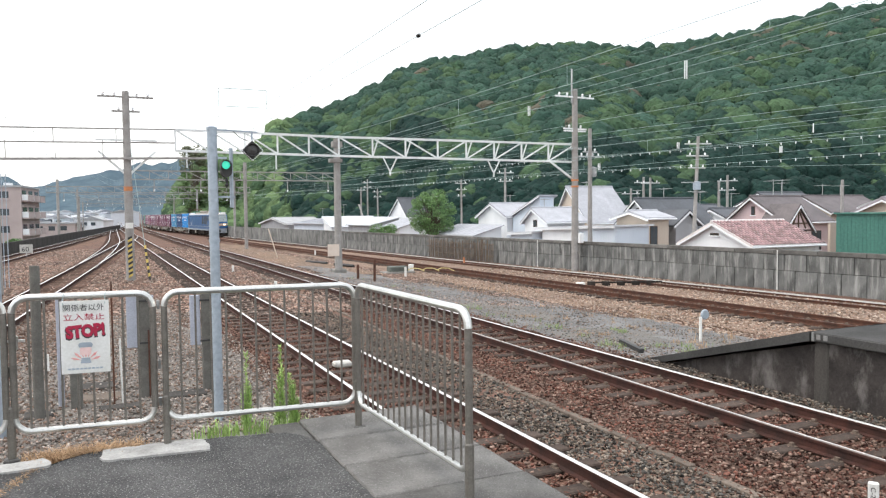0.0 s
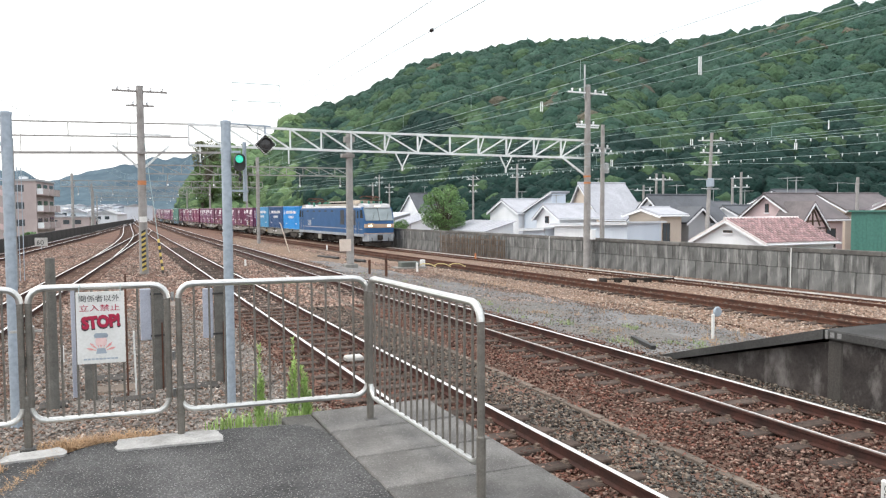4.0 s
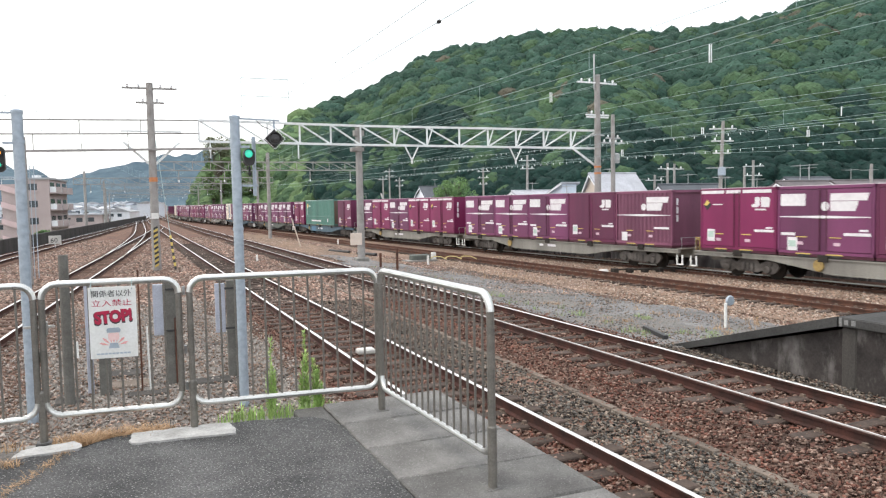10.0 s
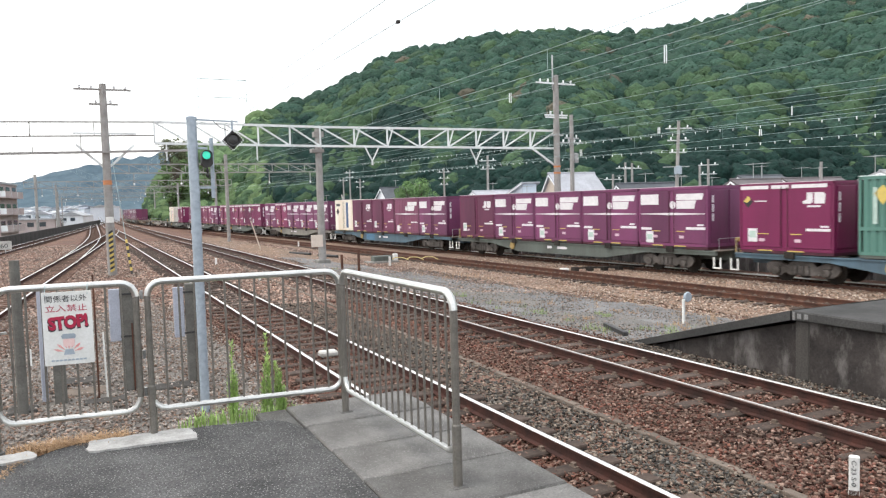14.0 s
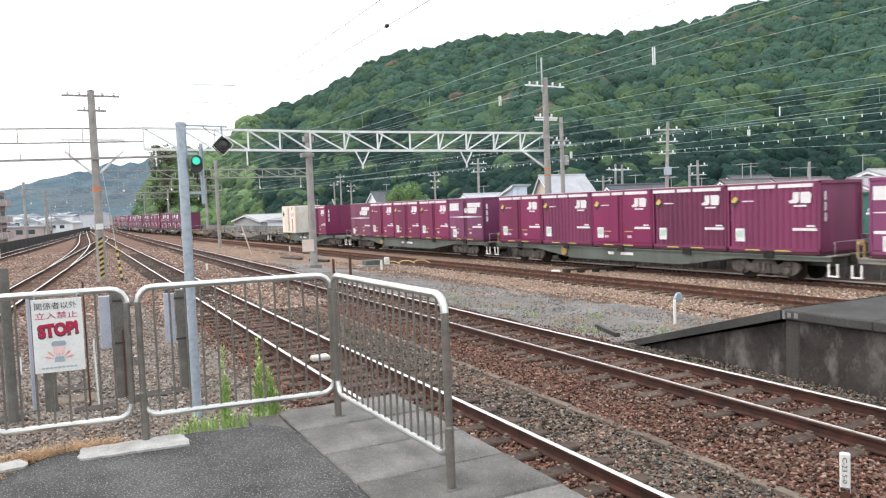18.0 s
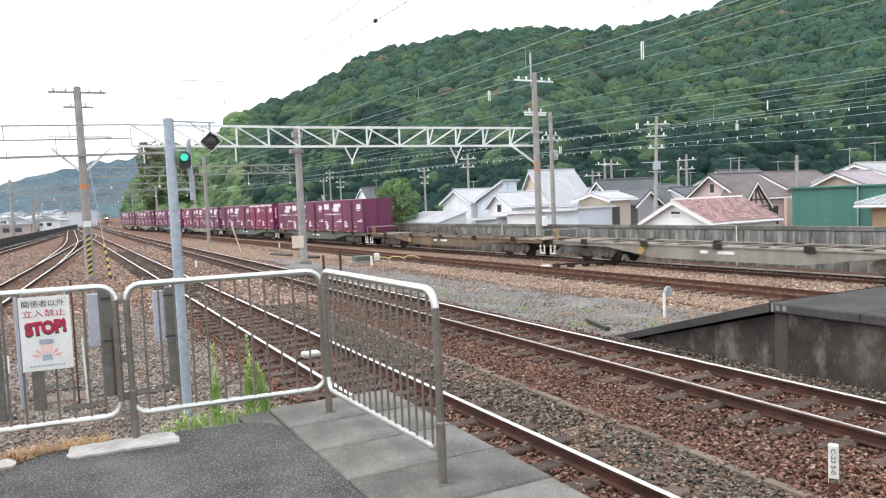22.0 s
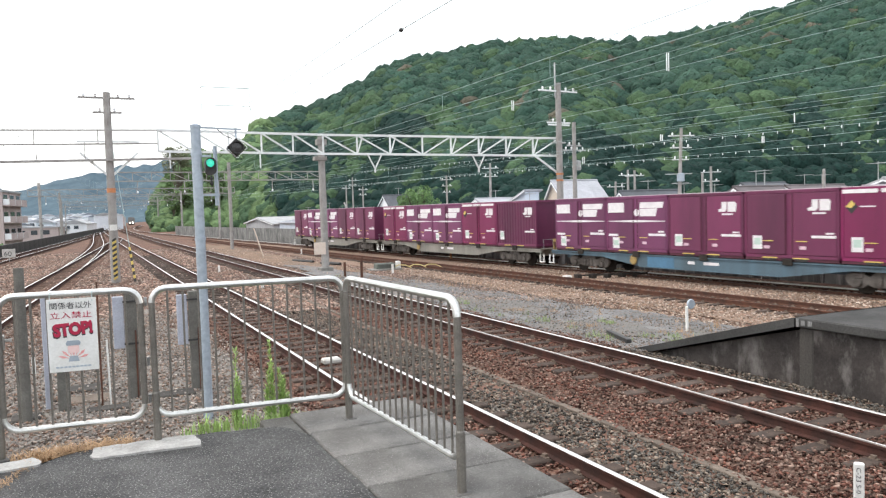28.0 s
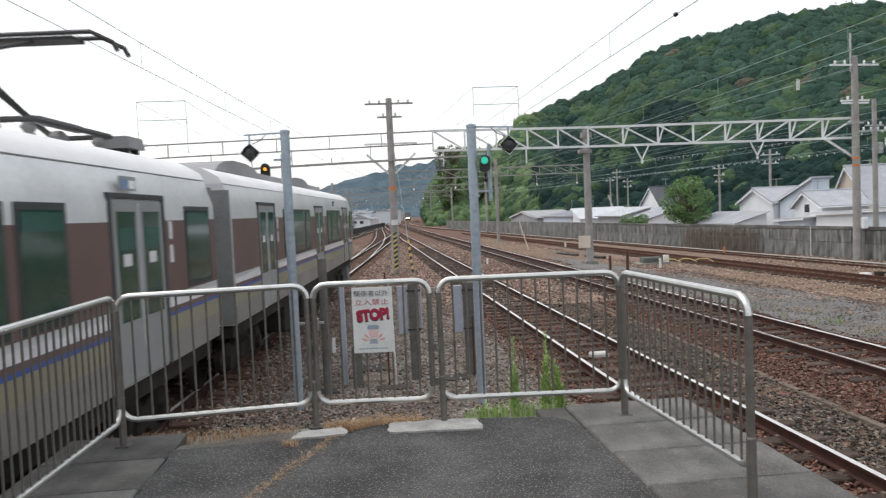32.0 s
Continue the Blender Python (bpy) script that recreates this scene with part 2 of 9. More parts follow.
MAT = {
    "ballast": surface("ballast", (0.185, 0.104, 0.076), (0.098, 0.066, 0.053), 0.5, 0.95, bump=1.0, fine=26, spots=((0.20, 0.145, 0.11), 22, 0.17)),
    "stones": surface("stones", (0.165, 0.073, 0.053), (0.083, 0.045, 0.036), 0.8, 0.9, fine=40, island=0.8, tint=(0.200, 0.140, 0.112)),
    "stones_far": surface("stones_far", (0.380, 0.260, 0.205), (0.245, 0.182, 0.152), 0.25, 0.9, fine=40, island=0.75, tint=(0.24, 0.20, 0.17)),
    "stones_tan": surface("stones_tan", (0.33, 0.225, 0.165), (0.22, 0.15, 0.115), 0.8, 0.9, fine=40, island=0.6, tint=(0.36, 0.30, 0.25)),
    "stones_verge": surface("stones_verge", (0.375, 0.335, 0.300), (0.22, 0.196, 0.176), 1.2, 0.9, fine=40, island=0.6, tint=(0.22, 0.15, 0.115)),
    "stones_grey": surface("stones_grey", (0.112, 0.105, 0.095), (0.060, 0.057, 0.052), 1.2, 0.9, fine=40, island=0.85, tint=(0.185, 0.150, 0.120)),
    "gravel": surface("gravel", (0.23, 0.212, 0.19), (0.128, 0.117, 0.107), 0.7, 0.95, bump=0.8, fine=45, spots=((0.30, 0.265, 0.235), 26, 0.18)),
    "yard": surface("yard", (0.205, 0.205, 0.202), (0.125, 0.122, 0.120), 0.8, 0.95, bump=0.8, fine=45, spots=((0.25, 0.20, 0.16), 20, 0.16)),
    "stones_yard": surface("stones_yard", (0.23, 0.225, 0.22), (0.14, 0.135, 0.13), 0.7, 0.9, fine=40, island=0.6, tint=(0.20, 0.145, 0.11)),
    "clip": surface("clip", (0.20, 0.155, 0.125), (0.13, 0.10, 0.08), 6, 0.8, bump=0.1),
    "cinder": surface("cinder", (0.135, 0.130, 0.124), (0.175, 0.165, 0.150), 0.9, 0.95, bump=0.8, fine=45, spots=((0.25, 0.235, 0.21), 26, 0.18)),
    "tan_gravel": surface("tan_gravel", (0.25, 0.175, 0.13), (0.16, 0.115, 0.09), 0.5, 0.95, bump=0.9, fine=32, spots=((0.36, 0.29, 0.24), 20, 0.17)),
    "scrub": surface("scrub", (0.14, 0.15, 0.11), (0.20, 0.185, 0.165), 0.12, 0.95, bump=0.4, fine=2),
    "soil": surface("soil", (0.23, 0.15, 0.10), (0.15, 0.115, 0.09), 0.6, 0.95, bump=0.8, fine=30),
    "asphalt": surface("asphalt", (0.136, 0.135, 0.134), (0.072, 0.072, 0.072), 1.6, 0.9, bump=1.2, fine=60, spots=((0.29, 0.29, 0.28), 54, 0.24)),
    "slab": surface("slab", (0.170, 0.166, 0.158), (0.088, 0.085, 0.081), 2.0, 0.8, bump=0.6, fine=90, piece=0.2, spots=((0.30, 0.30, 0.29), 80, 0.16)),
    "concrete": surface("concrete", (0.30, 0.29, 0.27), (0.19, 0.185, 0.17), 1.4, 0.85, bump=0.4, fine=50, streak=True),
    "concrete_light": surface("concrete_light", (0.56, 0.55, 0.52), (0.42, 0.41, 0.38), 3, 0.85, bump=0.4, fine=60),
    "cement": surface("cement", (0.46, 0.455, 0.44), (0.30, 0.295, 0.28), 5, 0.9, bump=0.6, fine=60),
    "concrete_dark": surface("concrete_dark", (0.032, 0.031, 0.030), (0.075, 0.071, 0.067), 0.8, 0.85, bump=0.5, fine=40, streak=True),
    "pole": surface("pole", (0.36, 0.348, 0.335), (0.250, 0.238, 0.226), 2.2, 0.85, bump=0.3, fine=50),
    "steel": surface("steel", (0.46, 0.47, 0.47), (0.30, 0.30, 0.30), 3, 0.38, 0.75, bump=0.06, fine=80),
    # lighter railing metal: the sky's shine is put into its colour
    "fence_shine": surface("fence_shine", (0.66, 0.66, 0.64), (0.50, 0.50, 0.48), 4, 0.3, 0.9, bump=0.03, fine=90),
    "fence_dull": surface("fence_dull", (0.23, 0.215, 0.19), (0.15, 0.14, 0.125), 6, 0.5, 0.6, bump=0.08, fine=90),
    "galv": surface("galv", (0.38, 0.44, 0.50), (0.33, 0.385, 0.44), 2, 0.5, 0.35, bump=0.02, fine=14),
    "truss": surface("truss", (0.78, 0.81, 0.81), (0.62, 0.64, 0.64), 2, 0.5, 0.1, bump=0.05, fine=50),
    "rust": surface("rust", (0.13, 0.062, 0.042), (0.075, 0.045, 0.036), 3, 0.85, 0.1, bump=0.3, fine=70),
    "rail_dark": surface("rail_dark", (0.085, 0.038, 0.030), (0.040, 0.026, 0.023), 3, 0.8, 0.15, bump=0.2, fine=70),
    "rail_head": surface("rail_head", (0.76, 0.75, 0.73), (0.64, 0.62, 0.60), 2, 0.50, 0.85, bump=0.02, fine=60),
    "rail_dim": surface("rail_dim", (0.20, 0.155, 0.135), (0.12, 0.095, 0.085), 2, 0.45, 0.6, bump=0.04, fine=60),
    "sleeper": surface("sleeper", (0.105, 0.078, 0.064), (0.058, 0.046, 0.040), 4, 0.9, bump=0.6, fine=35, piece=0.3),
    "sleeper_brown": surface("sleeper_brown", (0.17, 0.105, 0.08), (0.10, 0.068, 0.054), 3, 0.9, bump=0.6, fine=35, piece=0.3),
    "sleeper_conc": surface("sleeper_conc", (0.21, 0.18, 0.155), (0.13, 0.11, 0.095), 4, 0.9, bump=0.4, fine=50, piece=0.2),
    "black": surface("black", (0.02, 0.02, 0.021), (0.035, 0.034, 0.033), 5, 0.6, bump=0.1),
    "wire": surface("wire", (0.30, 0.39, 0.39), (0.37, 0.46, 0.46), 3, 0.6, 0.0, bump=0),
    "white": surface("white", (0.75, 0.75, 0.73), (0.66, 0.66, 0.63), 5, 0.5, bump=0.05),
    "notice_cream": surface("notice_cream", (0.70, 0.60, 0.52), (0.62, 0.52, 0.44), 3, 0.6, bump=0.05),
    "ceramic": surface("ceramic", (0.84, 0.86, 0.87), (0.74, 0.76, 0.77), 5, 0.3, bump=0),
    "red": surface("red", (0.42, 0.012, 0.055), (0.36, 0.012, 0.05), 8, 0.5, bump=0),
    "ink": surface("ink", (0.03, 0.03, 0.035), (0.05, 0.05, 0.05), 8, 0.5, bump=0),
    "yellow": surface("yellow", (0.66, 0.50, 0.12), (0.55, 0.42, 0.12), 8, 0.6, bump=0.05),
    "orange": surface("orange", (0.60, 0.22, 0.08), (0.45, 0.18, 0.08), 8, 0.6, bump=0.05),
    "leaf": surface("leaf", (0.105, 0.205, 0.060), (0.055, 0.12, 0.035), 0.5, 0.6, bump=0, fine=4, island=0.4),
    "leaf_tree": surface("leaf_tree", (0.17, 0.29, 0.095), (0.10, 0.20, 0.07), 0.6, 0.6, bump=0, fine=4, island=0.35),
    "leaf_far": surface("leaf_far", (0.185, 0.27, 0.115), (0.125, 0.20, 0.09), 0.15, 0.8, bump=0, fine=2, island=0.3),
    "leaf_dull": surface("leaf_dull", (0.20, 0.215, 0.125), (0.14, 0.16, 0.095), 0.4, 0.7, bump=0, fine=2, island=0.3),
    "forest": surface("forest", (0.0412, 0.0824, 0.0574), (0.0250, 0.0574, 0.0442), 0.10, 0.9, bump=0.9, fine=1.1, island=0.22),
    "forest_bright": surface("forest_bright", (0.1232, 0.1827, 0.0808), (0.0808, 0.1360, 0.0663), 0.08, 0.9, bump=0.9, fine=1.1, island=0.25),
    # lowest crowns: the deep shade inside the wood is put into the colour
    "forest_shade": surface("forest_shade", (0.0145, 0.0379, 0.0314), (0.0088, 0.0258, 0.0222), 0.10, 0.9, bump=0.9, fine=1.1, island=0.14),
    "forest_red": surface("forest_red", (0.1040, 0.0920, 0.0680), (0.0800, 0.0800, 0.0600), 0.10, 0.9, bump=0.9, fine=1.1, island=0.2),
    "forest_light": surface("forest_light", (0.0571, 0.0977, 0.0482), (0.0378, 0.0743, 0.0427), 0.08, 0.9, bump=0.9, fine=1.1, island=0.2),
    # hill floor colour kept dark to paint the shade between crowns
    "forest_floor_shade": surface("forest_floor_shade", (0.026, 0.050, 0.032), (0.018, 0.036, 0.024), 0.1, 0.95, bump=0),
    "weed": surface("weed", (0.38, 0.52, 0.17), (0.27, 0.41, 0.12), 3, 0.6, bump=0, island=0.3),
    "yard_weed": surface("yard_weed", (0.29, 0.36, 0.15), (0.20, 0.27, 0.11), 3, 0.7, bump=0, island=0.35),
    "duct": surface("duct", (0.17, 0.14, 0.115), (0.11, 0.09, 0.075), 2.5, 0.9, bump=0.5, fine=60, piece=0.2),
    "dry": surface("dry", (0.50, 0.33, 0.19), (0.38, 0.26, 0.16), 3, 0.8, bump=0, island=0.3),
    # distance haze is put into this bluish hill colour
    "far_hill_haze": surface("far_hill_haze", (0.088, 0.132, 0.160), (0.045, 0.078, 0.104), 0.016, 0.95, bump=0, fine=0.10),
}


# coarse grit: stronger grain and deeper relief on the rough surfaces
for key, share, depth in (("asphalt", 0.85, 0.03), ("slab", 0.6, 0.012), ("gravel", 0.7, 0.03), ("tan_gravel", 0.7, 0.03), ("ballast", 0.7, 0.03), ("forest", 0.75, 0.8), ("forest_light", 0.75, 0.8), ("forest_shade", 0.75, 0.8), ("forest_bright", 0.7, 0.6), ("forest_red", 0.7, 0.8)):
    for node in MAT[key].node_tree.nodes:
        if node.bl_idname == "ShaderNodeMix" and node.blend_type == "OVERLAY":
            node.inputs["Factor"].default_value = share
        if node.bl_idname == "ShaderNodeBump":
            node.inputs["Distance"].default_value = depth


# ---------------------------------------------------------------- mesh helpers
class Shape:
    """Gathers vertices and faces of one part."""

    def __init__(self):
        self.v, self.f = [], []

    def add(self, verts, faces):
        o = len(self.v)
        self.v += [tuple(p) for p in verts]
        self.f += [tuple(i + o for i in face) for face in faces]
        return self

    def box(self, x0, x1, y0, y1, z0, z1, bevel=0.0, m=None):
        if bevel:
            c = min(bevel, (x1 - x0) / 3, (y1 - y0) / 3, (z1 - z0) / 3)
            bm = bmesh.new()
            bmesh.ops.create_cube(bm, size=1.0)
            for q in bm.verts:
                q.co = Vector(((x0 + x1) / 2 + q.co.x * (x1 - x0), (y0 + y1) / 2 + q.co.y * (y1 - y0), (z0 + z1) / 2 + q.co.z * (z1 - z0)))
            bmesh.ops.bevel(bm, geom=bm.edges[:], offset=c, segments=1, affect="EDGES")
            bm.verts.index_update()
            vs, fs = [q.co.copy() for q in bm.verts], [[q.index for q in face.verts] for face in bm.faces]
            bm.free()
        else:
            vs = [Vector((x, y, z)) for z in (z0, z1) for x, y in ((x0, y0), (x1, y0), (x1, y1), (x0, y1))]
            fs = [(3, 2, 1, 0), (4, 5, 6, 7), (0, 1, 5, 4), (1, 2, 6, 5), (2, 3, 7, 6), (3, 0, 4, 7)]
        if m is not None:
            vs = [m @ q for q in vs]
        return self.add(vs, fs)

    def tube(self, points, r, sides=8, close=False, taper=None, caps=True):
        """A round bar along points; taper: a radius for each point."""
        pts = [Vector(p) for p in points]
        n = len(pts)
        vs, fs = [], []
        up = None
        for i, p in enumerate(pts):
            if close:
                d = pts[(i + 1) % n] - pts[i - 1]
            else:
                d = pts[min(i + 1, n - 1)] - pts[max(i - 1, 0)]
            d.normalize()
            if up is None:
                up = Vector((0, 0, 1)) if abs(d.z) < 0.9 else Vector((1, 0, 0))
            side = d.cross(up).normalized()
            up = side.cross(d).normalized()
            k = taper[i] if taper else r
            for s in range(sides):
                a = 2 * math.pi * s / sides
                vs.append(p + side * (k * math.cos(a)) + up * (k * math.sin(a)))
        rings = n if close else n - 1
        for i in range(rings):
            j = (i + 1) % n
            for s in range(sides):
                e = (s + 1) % sides
                fs.append((i * sides + s, i * sides + e, j * sides + e, j * sides + s))
        if caps and not close:
            fs.append(tuple(range(sides))[::-1])
            fs.append(tuple((n - 1) * sides + s for s in range(sides)))
        return self.add(vs, fs)

    def bar(self, a, b, w, h=None):
        """A square bar between two points."""
        a, b = Vector(a), Vector(b)
        h = h or w
        d = (b - a).normalized()
        up = Vector((0, 0, 1)) if abs(d.z) < 0.95 else Vector((0, 1, 0))
        s = d.cross(up).normalized()
        u = s.cross(d)
        vs = [p + s * (w / 2 * i) + u * (h / 2 * j) for p in (a, b) for i, j in ((-1, -1), (1, -1), (1, 1), (-1, 1))]
        return self.add(vs, [(3, 2, 1, 0), (4, 5, 6, 7), (0, 1, 5, 4), (1, 2, 6, 5), (2, 3, 7, 6), (3, 0, 4, 7)])

    def prism(self, outline, a, b, axis="y"):
        """An outline pushed from a to b along an axis; the outline holds the two other coordinates in order."""
        n = len(outline)

        def at(p, q):
            return (q, *p) if axis == "x" else (p[0], q, p[1]) if axis == "y" else (*p, q)

        vs = [at(p, a) for p in outline] + [at(p, b) for p in outline]
        fs = [tuple(range(n)), tuple(range(2 * n - 1, n - 1, -1))] + [(i + n, (i + 1) % n + n, (i + 1) % n, i) for i in range(n)]
        return self.add(vs, fs)

    def lathe(self, profile, base=(0, 0, 0), sides=14, axis="z"):
        """Turned shape from (radius, height) pairs."""
        vs, fs = [], []
        for r, h in profile:
            for s in range(sides):
                a = 2 * math.pi * s / sides
                p = (r * math.cos(a), r * math.sin(a), h)
                if axis == "x":
                    p = (p[2], p[0], p[1])
                elif axis == "y":
                    p = (p[0], p[2], p[1])
                vs.append((p[0] + base[0], p[1] + base[1], p[2] + base[2]))
        for i in range(len(profile) - 1):
            for s in range(sides):
                e = (s + 1) % sides
                fs.append((i * sides + s, i * sides + e, (i + 1) * sides + e, (i + 1) * sides + s))
        fs.append(tuple(range(sides))[::-1])
        fs.append(tuple((len(profile) - 1) * sides + s for s in range(sides)))
        return self.add(vs, fs)

    def mesh(self, name, material, smooth=False):
        me = bpy.data.meshes.new(name)
        me.from_pydata(self.v, [], self.f)
        me.materials.append(MAT[material] if isinstance(material, str) else material)
        bm = bmesh.new()
        bm.from_mesh(me)
        bmesh.ops.recalc_face_normals(bm, faces=bm.faces[:])
        bm.to_mesh(me)
        bm.free()
        if smooth:
            me.polygons.foreach_set("use_smooth", [True] * len(me.polygons))
            me.set_sharp_from_angle(angle=radians(35))
        me.update()
        return me


def thing(name, m=None, label="", category="", group="", kind=""):
    ob = new(name)
    ob.matrix_basis = m or Matrix()
    return tagged(ob, label, category, group, kind)


def part(name, shape, material, parent, label="", smooth=False):
    ob = new(name, shape.mesh(name, material, smooth) if isinstance(shape, Shape) else shape)
    ob.parent = parent
    return tagged(ob, label) if label else ob


def solid(name, shape, material, label="", category="", group="", kind="", smooth=False, m=None):
    """A thing or piece of the setting that is one mesh."""
    ob = new(name, shape.mesh(name, material, smooth))
    if m is not None:
        ob.matrix_basis = m
    return tagged(ob, label, category, group, kind)


def fast_mesh(name, verts, faces, material, smooth=False):
    """One big joined mesh from arrays."""
    me = bpy.data.meshes.new(name)
    verts, faces = np.asarray(verts, np.float32), np.asarray(faces, np.int32)
    k = faces.shape[1]
    me.vertices.add(len(verts))
    me.vertices.foreach_set("co", verts.ravel())
    me.loops.add(faces.size)
    me.loops.foreach_set("vertex_index", faces.ravel())
    me.polygons.add(len(faces))
    me.polygons.foreach_set("loop_start", np.arange(0, faces.size, k, dtype=np.int32))
    me.materials.append(MAT[material])
    if smooth:
        me.polygons.foreach_set("use_smooth", [True] * len(faces))
    me.update(calc_edges=True)
    me.validate()
    return me


def scatter(base_v, base_f, places, sizes, seed, squash=(1, 1, 1), tilt=1.0):
    """Copies of a small base mesh, turned and sized at random, as arrays for one mesh."""
    rng = np.random.default_rng(seed)
    base_v, base_f, places = np.asarray(base_v, float), np.asarray(base_f), np.asarray(places, float)
    n, k = len(places), len(base_v)
    ang = rng.uniform(0, 2 * np.pi, (n, 3)) * [tilt, tilt, 1]
    c, s = np.cos(ang), np.sin(ang)
    one, nil = np.ones(n), np.zeros(n)
    rz = np.stack([np.stack([c[:, 2], -s[:, 2], nil], -1), np.stack([s[:, 2], c[:, 2], nil], -1), np.stack([nil, nil, one], -1)], 1)
    rx = np.stack([np.stack([one, nil, nil], -1), np.stack([nil, c[:, 0], -s[:, 0]], -1), np.stack([nil, s[:, 0], c[:, 0]], -1)], 1)
    r = rz @ rx
    v = base_v[None] * (np.asarray(sizes, float).reshape(n, -1)[:, None, :] * np.asarray(squash))
    v = np.einsum("nij,nkj->nki", r, v) + places[:, None]
    f = base_f[None] + (np.arange(n) * k)[:, None, None]
    return v.reshape(-1, 3), f.reshape(-1, base_f.shape[1])


def stone_base(seed):
    """A rough pebble: an uneven octahedron-like lump of 12 faces."""
    rng = np.random.default_rng(seed)
    v = np.array([(0, 0, 1), (1, 0, 0.25), (0.2, 1, 0.1), (-0.9, 0.3, 0.3), (-0.3, -0.95, 0.2), (0.6, -0.7, -0.35), (0.5, 0.6, -0.5), (-0.6, 0.1, -0.7)], float)
    v += rng.uniform(-0.34, 0.34, v.shape)
    f = [(0, 1, 2), (0, 2, 3), (0, 3, 4), (0, 4, 1), (1, 5, 6), (1, 6, 2), (4, 5, 1), (2, 6, 3), (3, 6, 7), (3, 7, 4), (4, 7, 5), (5, 7, 6)]
    return v, np.array(f)


# ---------------------------------------------------------------- ground
def smooth(a, b, t):
    t = min(1, max(0, (t - a) / (b - a)))
    return t * t * (3 - 2 * t)


def ground_z(x, y):
    """The yard falls from the main tracks to the sidings by the wall."""
    z = -0.20 - 0.42 * smooth(9.0, 16.5, x + 0.02 * max(0, y)) * (1 - smooth(260, 420, y))
    drop = smooth(0.6, 3.0, x - (27.6 - 0.08 * min(y, 200))) * (1 - smooth(112, 135, y))
    z += (-2.6 - z) * drop
    edge = -12.9 + 0.0875 * max(y, -40)
    return z + (-4.6 - z) * smooth(0.3, 2.5, edge - x) * smooth(-60, 20, y)


def make_ground():
    xs = [-4000, -1500, -500, -150, -60, -35] + [-25 + i for i in range(66)] + [46, 60, 90, 150, 500, 1500, 4000]
    ys = [-1500, -450, -150, -40, -15] + [-6 + 1.5 * i for i in range(80)] + [125, 150, 190, 260, 420, 700, 1500, 4500]
    vs = [(x, y, ground_z(x, y) + (0.02 * noise.noise((x * 0.7, y * 0.7, 0)) if abs(x) < 45 else 0)) for y in ys for x in xs]
    n = len(xs)
    fs = [(j * n + i, j * n + i + 1, (j + 1) * n + i + 1, (j + 1) * n + i) for j in range(len(ys) - 1) for i in range(n - 1)]
    ob = new("ground", fast_mesh("ground", vs, fs, "ballast", True))
    tagged(ob, "reddish-brown track ballast and soil of the railway yard", "ground", kind="structure")


make_ground()


def patch(name, outline, material, label, lift=0.03, step=0.7):
    """A thin uneven bed that lies on the ground inside a polygon."""
    (x0, y0), (x1, y1) = [min(p[k] for p in outline) for k in (0, 1)], [max(p[k] for p in outline) for k in (0, 1)]

    def inside(x, y):
        hit = False
        for (ax, ay), (bx, by) in zip(outline, outline[1:] + outline[:1]):
            if (ay > y) != (by > y) and x < (bx - ax) * (y - ay) / (by - ay) + ax:
                hit = not hit
        return hit

    s = Shape()
    nx, ny = int((x1 - x0) / step), int((y1 - y0) / step)
    index = {}

    def vert(i, j):
        if (i, j) not in index:
            x, y = x0 + i * step, y0 + j * step
            x, y = x + 0.35 * step * noise.noise((x, y, 3)), y + 0.35 * step * noise.noise((x, y, 7))
            index[i, j] = len(s.v)
            s.v.append((x, y, ground_z(x, y) + lift + 0.03 * noise.noise((x * 0.6, y * 0.6, 5))))
        return index[i, j]

    for i in range(nx):
        for j in range(ny):
            if inside(x0 + (i + 0.5) * step, y0 + (j + 0.5) * step):
                s.f.append((vert(i, j), vert(i + 1, j), vert(i + 1, j + 1), vert(i, j + 1)))
    return solid(name, s, material, label, "ground", kind="structure", smooth=True)


patch("yard_bed", [(9.6, 11.5), (13.5, 9.5), (15.2, 14), (14.6, 22), (13.2, 34), (11.8, 44), (10.0, 44), (9.9, 30), (9.7, 20)], "yard", "grey gravel bed between the running lines", 0.035)
patch("cinder_patch", [(9.8, 13.9), (10.9, 13.2), (12.2, 13.8), (12.9, 15.2), (12.0, 16.6), (10.8, 16.1), (9.9, 15.4)], "cinder", "dark grey cinder patch on the gravel bed", 0.041, 0.5)
patch("cinder_patch", [(10.3, 18.2), (11.6, 17.9), (12.9, 19.2), (12.6, 22.5), (11.2, 23.6), (10.2, 21.2)], "cinder", "dark grey cinder patch on the gravel bed", 0.041, 0.5)
patch("cinder_patch", [(13.0, 11.0), (14.2, 12.2), (14.4, 14.6), (13.6, 15.4), (13.1, 13.2)], "cinder", "dark grey cinder patch on the gravel bed", 0.041, 0.5)
patch("siding_bed", [(15.4, 6), (24.6, 6), (22.6, 34), (20.6, 60), (17.0, 110), (14.0, 110), (14.9, 60), (14.9, 34), (15.6, 20)], "tan_gravel", "sandy brown ballast of the sidings by the wall", 0.02, 1.0)
patch("grass_bank", [(-90, 40), (-12.5, 40), (-8.5, 72), (-3.5, 128), (0.5, 190), (2.0, 260), (2.0, 620), (-90, 620)], "scrub", "dull green and grey waste ground below the town", 0.05, 5.0)
patch("soil_bed", [(9.9, 44), (13.0, 36), (14.6, 42), (14.8, 60), (13.2, 90), (10.6, 90)], "soil", "bare sandy soil beside the sidings", 0.03, 1.0)
patch("verge_gravel", [(-2.3, 5.9), (2.5, 5.9), (2.6, 16), (1.8, 26), (-0.2, 24), (-1.6, 15)], "gravel", "grey gravel beyond the platform end", 0.03)


